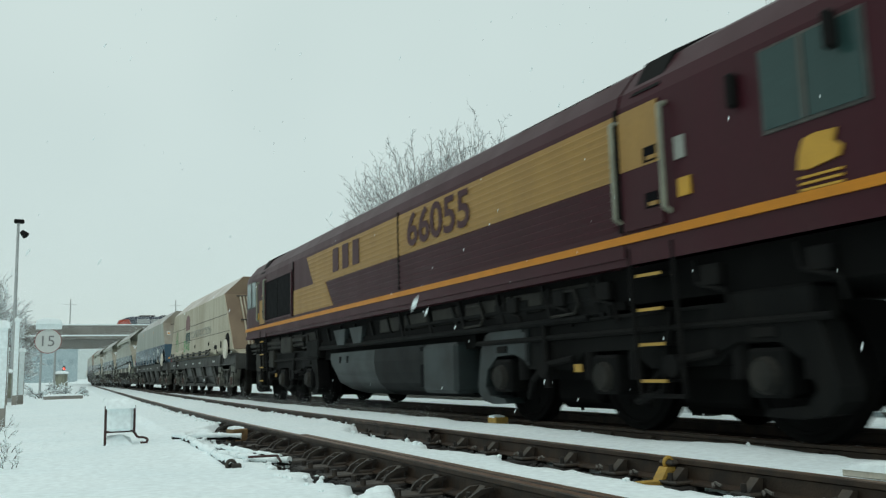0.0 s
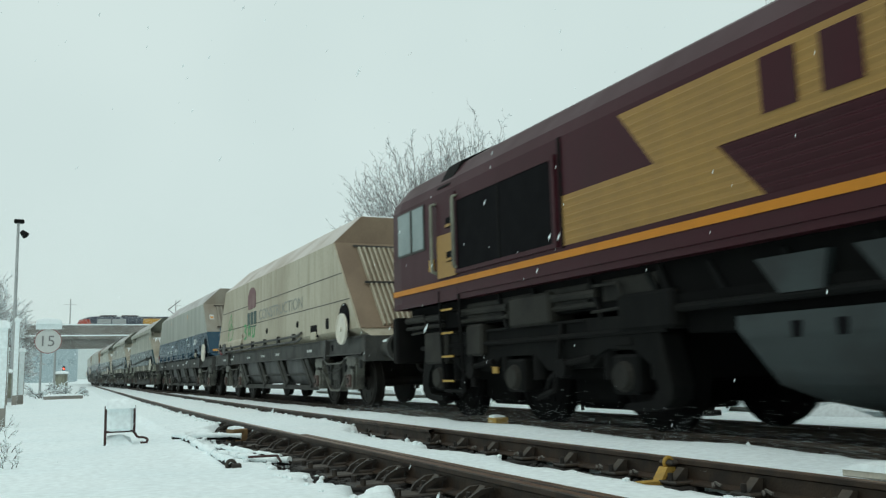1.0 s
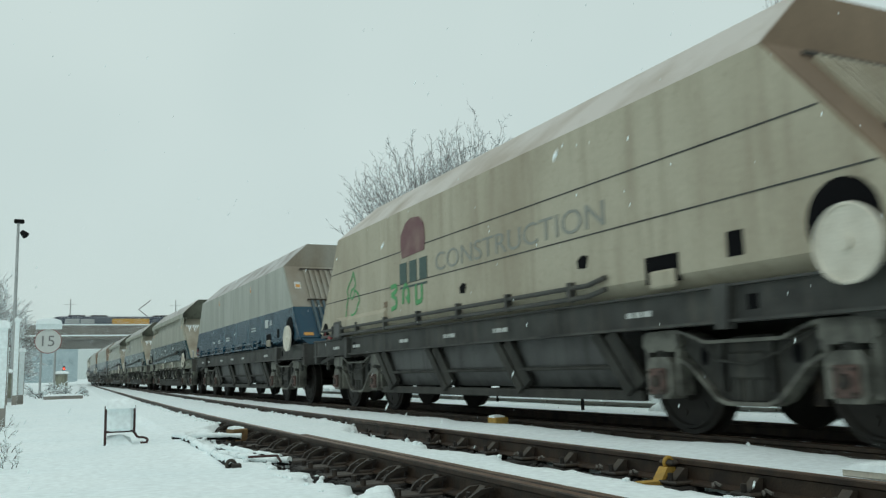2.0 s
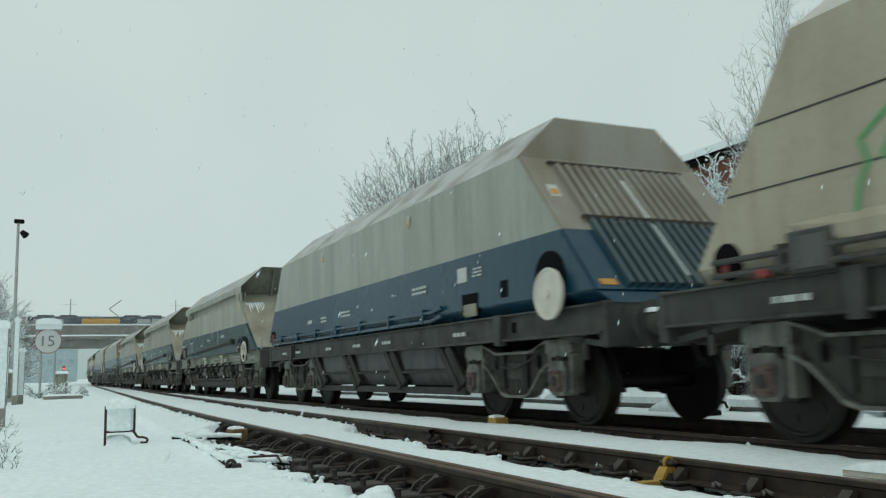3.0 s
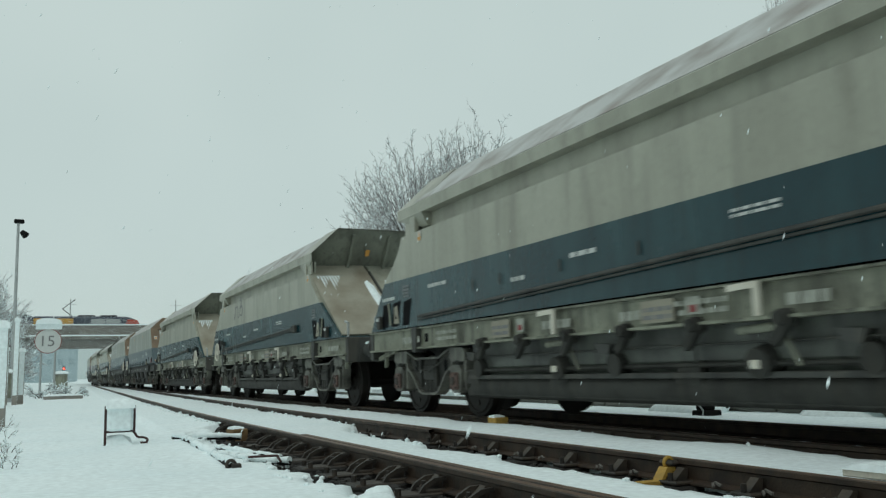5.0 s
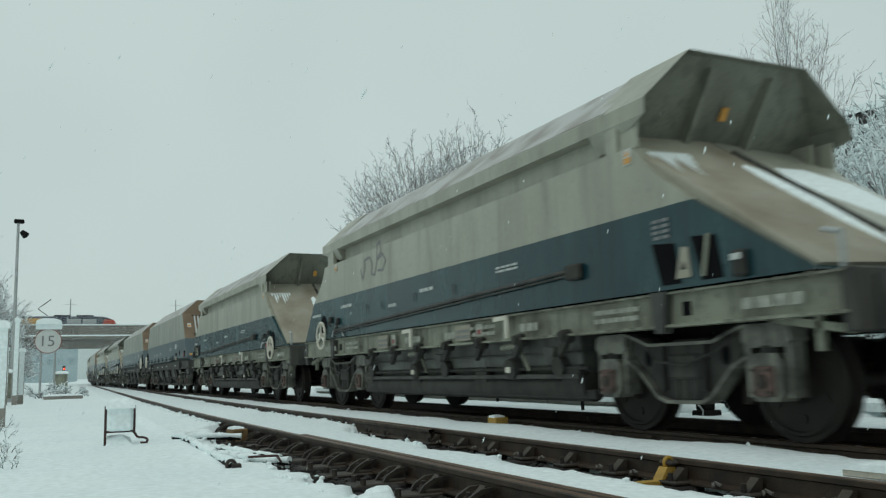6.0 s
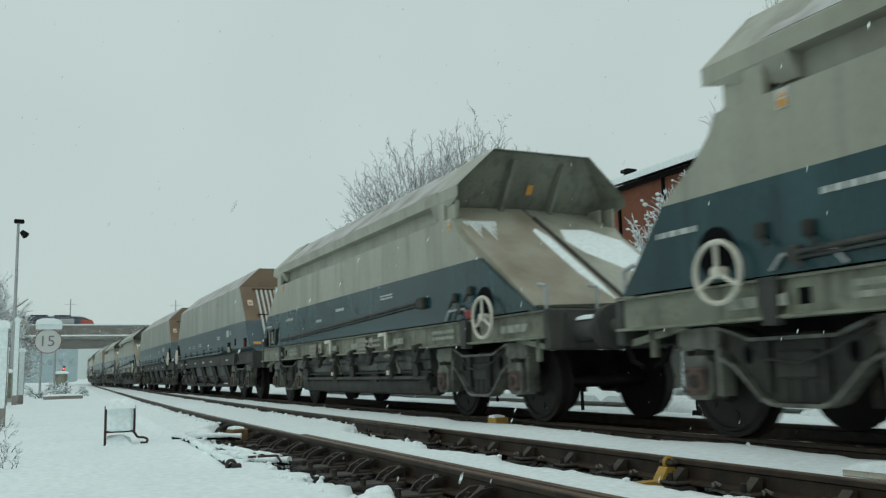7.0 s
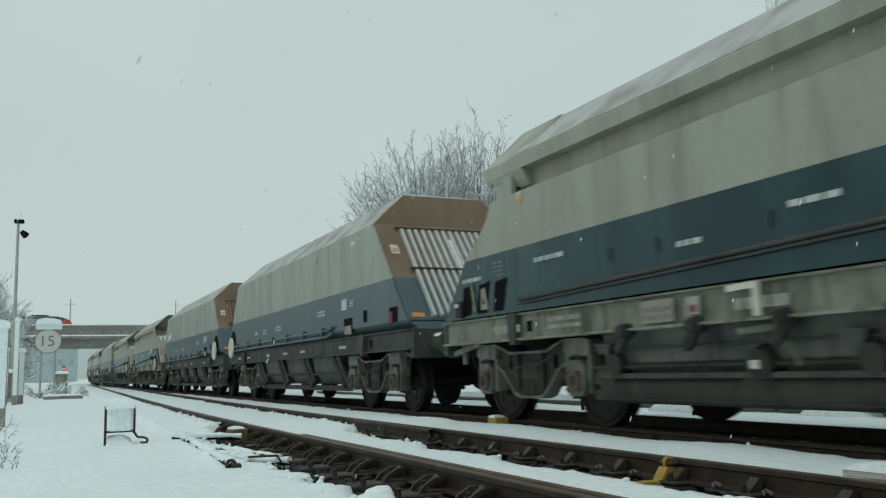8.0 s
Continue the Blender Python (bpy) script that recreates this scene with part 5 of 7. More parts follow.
    for y in (15.1, 14.7):
        part("tank_gauge", B(-1.232, -1.215, L(y) - 0.05, L(y) + 0.05, 0.80, 0.93, bevel=0.01), GRILLE, tank)
    part("battery_box", B(-1.27, -0.8, L(10.18), L(11.25), 0.32, 1.0, bevel=0.05), TANK, w, "grey equipment box")
    # Solid black block fills the gap and stands for its shade.
    part("battery_gap", B(-1.23, -0.9, L(11.26), L(11.42), 0.4, 0.97), GRILLE, w)
    for y0, y1, z0, z1 in ((21.0, 21.75, 0.72, 1.16), (20.0, 20.42, 0.8, 1.2), (18.4, 19.3, 1.1, 1.45), (16.4, 17.2, 0.95, 1.3), (7.0, 7.7, 1.12, 1.45), (4.4, 5.3, 0.78, 1.2), (8.4, 9.2, 1.14, 1.42)):
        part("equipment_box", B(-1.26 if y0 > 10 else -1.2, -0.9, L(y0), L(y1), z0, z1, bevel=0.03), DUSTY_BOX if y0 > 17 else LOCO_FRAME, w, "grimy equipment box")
    part("centre_sill", B(-1.1, 1.1, L(9.9), L(16.4), 0.9, 1.21), NEAR_BLACK, w)
    part("pipe_tray", B(-1.2, -1.02, L(6.6), L(16.6), 1.16, 1.24), NEAR_BLACK, w)
    for y in (8.9, 7.9, 7.1, 5.6, 4.5):
        bm = bmesh.new()
        tube(bm, [(-1.22, L(y), 1.5), (-1.24, L(y) - 0.05, 1.3), (-1.22, L(y) - 0.35, 1.22), (-1.2, L(y) - 0.4, 1.05)], 0.02, 6)
        part("air_hose", bm, UNDER, w)
        part("air_valve", B(-1.25, -1.12, L(y) - 0.32, L(y) - 0.1, 1.27, 1.45, bevel=0.01), UNDER, w)
    for y in (14.2, 15.1):
        bm = prism(bmesh.new(), "x", [(L(y) - 0.34, 1.42), (L(y) + 0.34, 1.42), (L(y) + 0.12, 1.14), (L(y) - 0.28, 1.14)], -1.24, -1.1)
        part("sandbox_flap", bm, TANK, w)
    bm = bmesh.new()
    tube(bm, [(-1.2, L(7.2), 1.12), (-1.2, L(16.8), 1.12)], 0.04, 8)
    tube(bm, [(-1.18, L(7.0), 1.3), (-1.18, L(12.0), 1.3), (-1.18, L(12.2), 1.12)], 0.03, 8)
    for y in np.arange(7.2, 17, 0.8):
        beam(bm, (-1.18, L(y), 1.48), (-1.18, L(y) - 0.25, 1.1), 0.04, 0.05)
    part("pipework", bm, LOCO_FRAME, w)
    # valance panels between slanting brackets, pipe loops and motor casings
    for y in (7.0, 8.05, 9.1, 10.15, 11.2, 12.25, 16.6, 17.7, 18.8, 19.6):
        part("valance_panel", B(-1.178, -1.16, L(y) + 0.08, L(y) + 0.92, 1.26, 1.48, bevel=0.01), DUSTY_BOX, w, "dusty valance panel")
        bm = beam(bmesh.new(), (-1.20, L(y) + 0.02, 1.52), (-1.20, L(y) - 0.18, 1.10), 0.03, 0.05)
        part("valance_bracket", bm, UNDER, w)
    for y in (7.5, 9.6, 17.3, 21.9):
        bm = tube(bmesh.new(), [(-1.22, L(y) + 0.35, 1.17), (-1.23, L(y) - 0.1, 1.18), (-1.23, L(y) - 0.18, 1.26), (-1.23, L(y) - 0.1, 1.42), (-1.22, L(y) + 0.3, 1.43)], 0.017, 7)
        part("pipe_loop", bm, DUSTY_BOX, w)
    for y in (18.3, 20.1, 21.9):
        bm = tube(bmesh.new(), [(-1.19, L(y) - 0.7, 1.36), (-1.19, L(y) + 0.6, 1.38)], 0.05, 8)
        tube(bm, [(-1.19, L(y) - 0.7, 1.25), (-1.19, L(y) + 0.6, 1.26)], 0.03, 8)
        part("air_trunking", bm, DUSTY_BOX, w)
    # three-axle bogies
    for c, sg in ((6.95, -1), (19.25, 1)):
        for s in (-1, 1):
            x = s * 1.08
            # side plate, deepening between the axles, with a curved guard at each end
            prof = [(-2.5, 0.78), (-2.5, 1.06), (-1.45, 1.11), (1.45, 1.11), (2.5, 1.06), (2.5, 0.78), (1.75, 0.78), (1.5, 0.62), (0.65, 0.6), (0.4, 0.78), (-0.4, 0.78), (-0.65, 0.6), (-1.5, 0.62), (-1.75, 0.78)]
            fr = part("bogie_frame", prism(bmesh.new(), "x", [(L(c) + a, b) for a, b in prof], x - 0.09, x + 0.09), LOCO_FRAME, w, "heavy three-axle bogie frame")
            part("frame_lip", B(x + s * 0.1 - 0.02, x + s * 0.1 + 0.02, L(c) - 1.45, L(c) + 1.45, 1.09, 1.12), UNDER, fr)
            for k in (-1, 1):
                arc = [(1.47, 1.12), (2.3, 1.1), (2.48, 1.05), (2.6, 0.9), (2.72, 0.45), (2.7, 0.34), (2.6, 0.25), (2.35, 0.21), (2.0, 0.22), (2.06, 0.28), (2.42, 0.31), (2.52, 0.42), (2.46, 0.62), (2.2, 0.78), (1.8, 0.8), (1.55, 0.72), (1.47, 0.66)]
                bm = prism(bmesh.new(), "x", [(L(c) + k * a, b) for a, b in arc], x - 0.12, x + 0.12)
                gd = part("end_guard", bm, TANK if k > 0 and c < 10 else LOCO_FRAME, fr, "curved grey bogie end guard")
                part("guard_plate", B(x + s * 0.125 - 0.012, x + s * 0.125 + 0.012, L(c) + k * 2.07 - 0.12, L(c) + k * 2.07 + 0.12, 0.82, 0.9, bevel=0.008), UNDER, gd)
                part("guard_rim", B(x + s * 0.11 - 0.012, x + s * 0.11 + 0.012, L(c) + k * 1.5 - 0.02, L(c) + k * 1.5 + 0.02, 0.7, 1.11), UNDER, gd)
            for d in (-2.07, 0.0, 2.07):
                bm = B(x - 0.14, x + 0.14, L(c) + d - 0.2, L(c) + d + 0.2, 0.36, 0.74, bevel=0.03)
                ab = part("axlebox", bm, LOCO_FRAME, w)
                bm = bmesh.new()
                cyl(bm, (x + s * 0.14, L(c) + d, 0.53), (x + s * 0.2, L(c) + d, 0.53), 0.15, 0.12, seg=16)
                part("axle_cap", bm, DUSTY_BOX, ab)
                for q in (-0.36, 0.36):
                    bm = bmesh.new()
                    cyl(bm, (x, L(c) + d + q, 0.5), (x, L(c) + d + q, 0.86), 0.09, seg=12)
                    part("spring", bm, UNDER, ab)
            bm = bmesh.new()
            tube(bm, [(x + s * 0.12, L(c) - 2.7, 0.95), (x + s * 0.12, L(c) + 2.7, 0.95)], 0.03, 8)
            tube(bm, [(x + s * 0.12, L(c) - 1.0, 1.1), (x + s * 0.16, L(c) - 0.9, 0.4), (x + s * 0.14, L(c) - 0.5, 0.3)], 0.03, 8)
            tube(bm, [(x + s * 0.12, L(c) + 1.1, 1.1), (x + s * 0.16, L(c) + 1.0, 0.42)], 0.04, 8)
            part("brake_rigging", bm, UNDER, fr)
            for d in (-1.05, 1.05):
                bm = bmesh.new()
                cyl(bm, (x + s * 0.1, L(c) + d, 0.62), (x + s * 0.2, L(c) + d, 0.62), 0.1, seg=14)
                part("brake_cylinder", bm, UNDER, fr)
            for d in (-1.05, 1.05):
                part("brake_block", B(x - s * 0.5 - 0.25, x - s * 0.5 + 0.25, L(c) + d - 0.42, L(c) + d + 0.42, 0.24, 0.62, bevel=0.05), NEAR_BLACK, fr)
                bm = bmesh.new()
                tube(bm, [(x + s * 0.13, L(c) + d - 0.5, 0.72), (x + s * 0.16, L(c) + d, 0.66), (x + s * 0.13, L(c) + d + 0.3, 0.5), (x + s * 0.1, L(c) + d + 0.45, 0.3)], 0.035, 7)
                part("brake_lever", bm, UNDER, fr)
            part("sander_tag", B(x + s * 0.21 - 0.01, x + s * 0.21 + 0.01, L(c) + 0.28, L(c) + 0.4, 0.58, 0.66), YELLOW, fr)
        for d in (-1.05, 1.05):
            part("traction_motor", B(-0.66, 0.66, L(c) + d - 0.62, L(c) + d + 0.62, 0.17, 0.62, bevel=0.06), NEAR_BLACK, w)
        part("bogie_transom", B(-1.0, 1.0, L(c) - 2.3, L(c) + 2.3, 0.5, 1.1), NEAR_BLACK, w)
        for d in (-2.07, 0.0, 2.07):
            wheelset(w, L(c) + d, 0.533, NEAR_BLACK)
    return w


loco = locomotive()
LBL_B = "stone-grey and teal hopper wagon with overhanging end canopies"
LBL_A = "grey and blue slab-sided hopper wagon with ribbed sloping ends"
wagons = [hopper_a("cream hopper wagon with faded lettering and dusty ribbed end", CREAM, CREAM, BROWN_DUST, True),
          hopper_a(LBL_A, GREY_PAINT, BLUE_PAINT, DUST_GREY)]
b_wheel = hopper_b(LBL_B, STONE_PAINT, TEAL_PAINT, True)
b_plain = hopper_b("stone-grey and teal canopied hopper wagon with a grey sprayed scrawl", STONE_PAINT, TEAL_PAINT, False, True)
a_flip = hopper_a("grey and dusty blue hopper wagon with brown ribbed end", GREY_PAINT, DUSTY_BLUE, BROWN_DUST, flip=True, rib_mat=MARK_WHITE)
a_brown = hopper_a("grey and dusty blue hopper wagon with brown ribbed end", GREY_PAINT, DUSTY_BLUE, BROWN_DUST)
wagons += [b_wheel, b_plain, copy_thing(b_wheel, Matrix()), a_flip, a_brown]
for k in "BBABBAABBA":
    wagons.append(copy_thing(b_wheel if k == "B" else a_brown, Matrix()))
START = [30.95, 45.2] + [59.5 + 14.4 * i for i in range(15)]


# ---- bridge and the engines crossing it ----
BY = 140.0


def bridge():
    b = empty("railway_bridge", "weathered concrete and steel railway bridge with snow along its ledges", "bridge")
    part("parapet", B(-14, 60, BY, BY + 0.5, 7.15, 8.75, bevel=0.04), BRIDGE_WALL, b, "stained concrete parapet")
    part("girder", B(-9.0, 60, BY + 0.35, BY + 1.0, 5.25, 6.75), GIRDER, b, "dark steel girder")
    part("ledge", B(-9.2, 60, BY - 0.25, BY + 1.0, 6.7, 7.1), BRIDGE_WALL, b)
    part("ledge_snow", B(-9.2, 60, BY - 0.27, BY + 0.02, 7.1, 7.32, bevel=0.04), SNOW, b, "snow on the ledge")
    part("parapet_snow", B(-14, 60, BY - 0.03, BY + 0.55, 8.75, 8.93, bevel=0.05), SNOW, b, "snow on the parapet")
    part("deck", B(-40, 60, BY + 0.5, BY + 9, 6.6, 7.2), CONCRETE, b)
    for x in (-9.0, 34):
        part("abutment", B(x - 1.6, x + 0.0, BY - 0.6, BY + 9, -0.3, 6.7, bevel=0.1), CONCRETE, b, "concrete abutment")
    for x in np.arange(-8, 60, 3.0):
        part("parapet_post", B(x - 0.12, x + 0.12, BY - 0.08, BY, 7.3, 8.75), BRIDGE_WALL, b)
    bm = prism(bmesh.new(), "y", [(-60, -0.3), (-10.6, -0.3), (-10.6, 6.6), (-15, 8.5), (-60, 8.6)], BY + 0.5, BY + 9)
    part("approach_bank", bm, SNOW, b, "snowy approach bank")
    return b


bridge()


def electric_engine(e, raised, label):
    """A short engine: red nose at one end (e), grey windows, dark blue middle, yellow far end."""
    w = empty("electric_locomotive", label, "locomotive", "engines on the bridge")
    H = 6.23
    pts = [(e * x, y, z) for x, z in ((-H + 0.5, 2.9), (-H, 1.9), (H, 3.2), (-H + 0.05, 0.9), (H, 0.9), (-H + 1.6, 3.35)) for y in (-1.3, 1.3)]
    part("body", hull(bmesh.new(), pts + [(e * x, s * 0.95, 3.5) for x in (-H + 2.2, H - 0.1) for s in (-1, 1)]), LOCO_BLUE, w, "dark blue body")
    nose = hull(bmesh.new(), [(e * (-H + a), s * 1.31, z) for s in (-1, 1) for a, z in ((-0.03, 1.0), (-0.03, 1.95), (0.47, 2.95), (1.9, 3.05), (2.6, 1.0))])
    part("nose", nose, LOCO_RED, w, "orange-red nose")
    part("windscreen", hull(bmesh.new(), [(e * (-H + a), s * 0.9, z) for s in (-1, 1) for a, z in ((0.05, 2.1), (0.40, 2.85), (0.5, 2.8), (0.15, 2.05))]), GLASS_DARK, w)
    end = B(min(e * (H - 2.75), e * (H + 0.02)), max(e * (H - 2.75), e * (H + 0.02)), -1.335, 1.335, 1.6, 3.15, bevel=0.03)
    part("yellow_end", end, LOCO_YELLOW, w, "yellow painted end")
    for a, b in ((3.0, 5.0), (5.2, 7.2)):
        x0, x1 = sorted((e * (-H + a), e * (-H + b)))
        part("side_window", B(x0, x1, -1.345, -1.30, 2.35, 3.1), GALV, w, "pale grey side panel")
    for k in range(7):
        x = -H + 1.9 + k * 1.5
        part("lower_panel", B(x, x + 1.1, -1.35, -1.30, 1.55, 1.95), LOCO_GREEN if k % 3 else GALV, w)
    for x in (-1.6, 1.6):
        part("roof_unit", B(x - 1.2, x + 1.2, -0.8, 0.8, 3.48, 3.72, bevel=0.05), UNDER, w)
    if raised:
        bm = tube(bmesh.new(), [(e * (H - 2.6), 0, 3.6), (e * (H - 2.6) - 1.4, 0, 4.7), (e * (H - 2.6) + 0.3, 0, 6.1)], 0.06, 6)
        tube(bm, [(e * (H - 2.6) + 0.3, -0.8, 6.1), (e * (H - 2.6) + 0.3, 0.8, 6.1)], 0.06, 6)
        part("pantograph", bm, UNDER, w, "raised pantograph")
    for x in (-5.4, -3.2, 3.2, 5.4):
        part("wheelset", cyl(bmesh.new(), (x, -0.8, 0.5), (x, 0.8, 0.5), 0.5, seg=20), UNDER, w)
    part("underframe", B(-H + 0.3, H - 0.3, -1.1, 1.1, 0.4, 1.0), UNDER, w)
    return w


engine_a = electric_engine(1, False, "dark blue electric engine with an orange-red nose")
engine_b = electric_engine(-1, True, "dark blue and yellow electric engine with raised pantograph")
for x in (4.0, 20.0):
    m_ = empty("catenary_mast", "slim steel overhead line mast", "mast", "overhead line masts")
    bm = bmesh.new()
    cyl(bm, (0, 0, 7.2), (0, 0, 13.3), 0.10, 0.08, seg=8)
    part("post", bm, GALV, m_)
    bm = bmesh.new()
    beam(bm, (-0.9, 0, 12.4), (0.9, 0, 12.4), 0.05, 0.05, (0, 1, 0))
    part("arm", bm, GALV, m_)
    m_.matrix_basis = pose(x, BY + 6.5, 0)


# ---- trackside things ----
def speed_sign():
    w = empty("speed_sign", "round white speed sign with a snow-topped board on two posts", "sign")
    bm = bmesh.new()
    cyl(bm, (0.27, 0, 2.29), (0.27, 0.03, 2.29), 0.53, seg=40)
    face = part("sign_disc", bm, mat("sign_white", (0.62, 0.64, 0.62), 0.5, scale=2, bump=0.02), w, "white round sign face")
    bm = bmesh.new()
    torus(bm, (0.27, -0.005, 2.29), 0.515, 0.016, "y", 40, 6)
    part("sign_rim", bm, mat("sign_rim_red", (0.30, 0.10, 0.09), 0.5, scale=3, bump=0.02), face, "faded red rim")
    words("numerals", "15", Matrix(((1, 0, 0, 0.03), (0, 0, -1, -0.012), (0, 1, 0, 2.07), (0, 0, 0, 1))), 0.44, MARK_GREY, w, width=0.48, label="dark numerals on the sign")
    part("upper_board", B(-0.22, 0.78, -0.03, 0.06, 2.86, 3.02), GALV, w)
    part("plastered_snow", B(-0.23, 0.79, -0.07, -0.03, 2.78, 3.04, bevel=0.015), SNOW, w, "blown snow plastered on the board")
    snow_cap(w, -0.24, 0.80, -0.14, 0.16, 3.0, 0.26)
    for x in (0.02, 0.56):
        bm = bmesh.new()
        cyl(bm, (x, 0.06, -0.2), (x, 0.06, 2.9), 0.045, seg=10)
        part("post", bm, GALV, w)
    w.matrix_basis = pose(0, 40, 0)


speed_sign()


def lamp_post():
    w = empty("lamp_post", "tall slim pole with two small floodlights at the top", "lamp post")
    bm = bmesh.new()
    cyl(bm, (0, 0, -0.1), (-0.03, 0, 7.35), 0.085, 0.055, seg=12)
    part("pole", bm, GALV, w)
    part("floodlight", B(-0.2, 0.2, -0.15, 0.15, 7.3, 7.46, bevel=0.04), UNDER, w)
    bm = bmesh.new()
    cyl(bm, (0.12, -0.1, 6.92), (0.28, -0.2, 6.75), 0.10, 0.16, seg=12)
    part("floodlight", bm, UNDER, w)
    w.matrix_basis = pose(-1.03, 40, 0)


lamp_post()


def post(name, x, y, h, wid, label):
    w = empty(name, label, "post", "trackside posts")
    part("shaft", B(-wid / 2, wid / 2, -wid / 2, wid / 2, -0.2, h, bevel=0.015), CONCRETE, w)
    snow_cap(w, -wid * 0.62, wid * 0.62, -wid * 0.6, wid * 0.6, h - 0.01, 0.14)
    bm = hull(bmesh.new(), [(sx * wid * a, -wid / 2 - 0.015 * b, z) for sx in (-1, 1) for a, b, z in ((0.4, 0, 0.2), (0.45, 1, h * 0.5), (0.45, 0, h), (0.3, 1, h * 0.9))])
    part("blown_snow", bm, SNOW, w, "snow plastered on the shaft")
    w.matrix_basis = pose(x, y, 0)
    return w


post("concrete_post", -0.575, 16.0, 1.52, 0.17, "concrete post plastered with blown snow")
post("concrete_post", -0.69, 30.0, 2.5, 0.15, "tall concrete post plastered with blown snow")
post("concrete_post", -0.53, 30.4, 1.55, 0.17, "short concrete post plastered with blown snow")
post("concrete_post", -0.98, 30.2, 1.6, 0.18, "short concrete post plastered with blown snow")


def cabinet(x, y):
    w = empty("equipment_cabinet", "small grey lineside cabinet with snow on top", "cabinet", "lineside cabinets")
    part("case", B(-0.3, 0.3, -0.2, 0.2, -0.2, 0.95, bevel=0.02), GALV, w)
    part("door", B(-0.26, 0.26, -0.215, -0.2, 0.05, 0.9, bevel=0.005), FRAME_GREEN, w)
    snow_cap(w, -0.34, 0.34, -0.24, 0.24, 0.94, 0.14)
    w.matrix_basis = pose(x, y, 0)


cabinet(-1.15, 34)
cabinet(0.95, 46)


def fence():
    w = empty("lineside_fence", "post and rail lineside fence rimed with snow", "fence")
    for k in range(9):
        y = 19 + 3.2 * k
        part("fence_post", B(-1.62, -1.5, y - 0.06, y + 0.06, -0.2, 1.15, bevel=0.01), CONCRETE, w)
    for z in (0.45, 0.95):
        part("fence_rail", B(-1.59, -1.53, 16, 45, z, z + 0.09), FRAME_DARK, w)
        part("rail_snow", B(-1.6, -1.52, 16, 45, z + 0.09, z + 0.13, bevel=0.015), SNOW, w)


fence()


def hoop_box():
    """Small steel frame packed with snow, with a bent pipe at its foot."""
    w = empty("steel_stand", "small rusty steel stand packed and capped with snow", "stand")
    for x, z0 in ((-0.155, -0.14), (0.15, 0.02)):
        part("leg", B(x - 0.014, x + 0.014, -0.03, 0.03, z0, 0.33, bevel=0.004), MARK_RED_DARK, w, "rust-red leg")
    part("cross_bar", B(-0.155, 0.155, -0.02, 0.02, 0.03, 0.055), MARK_RED_DARK, w)
    part("packed_snow", B(-0.138, 0.138, -0.10, 0.16, 0.05, 0.34, bevel=0.03), SNOW, w, "block of packed snow")
    snow_cap(w, -0.16, 0.158, -0.14, 0.2, 0.30, 0.12)
    bm = hull(bmesh.new(), [(x, y, z) for x, y, z in ((-0.15, -0.1, -0.13), (0.15, -0.1, -0.13), (-0.15, 0.15, -0.13), (0.15, 0.15, -0.13), (-0.13, 0.03, 0.0), (0.02, 0.0, 0.01), (0.11, 0.05, -0.03))])
    part("drift", bm, SNOW, w, "small snow drift")
    bm = bmesh.new()
    tube(bm, [(0.15, 0, 0.03), (0.19, 0, -0.03), (0.26, -0.01, -0.035), (0.30, -0.02, -0.06), (0.285, -0.03, -0.095), (0.22, -0.03, -0.09)], 0.013, 8)
    part("bent_pipe", bm, MARK_RED_DARK, w, "bent rusty pipe", smooth=True)
    w.matrix_basis = pose(0.845, 10.46, 0.0, 0, 0, -4)


MARK_RED_DARK = mat("rust_red", (0.055, 0.022, 0.02), 0.7, dirt=(0.03, 0.02, 0.018), scale=12, bump=0.2)
hoop_box()


def slab():
    w = empty("trough_lid", "concrete cable trough lid lying under snow", "slab")
    part("lid", B(-0.68, 0.68, -0.22, 0.22, -0.16, 0.04, bevel=0.02), CONCRETE, w)
    snow_cap(w, -0.70, 0.70, -0.24, 0.24, 0.03, 0.07)
    w.matrix_basis = pose(0.85, 36.5, 0, 0, 0, 8)


slab()


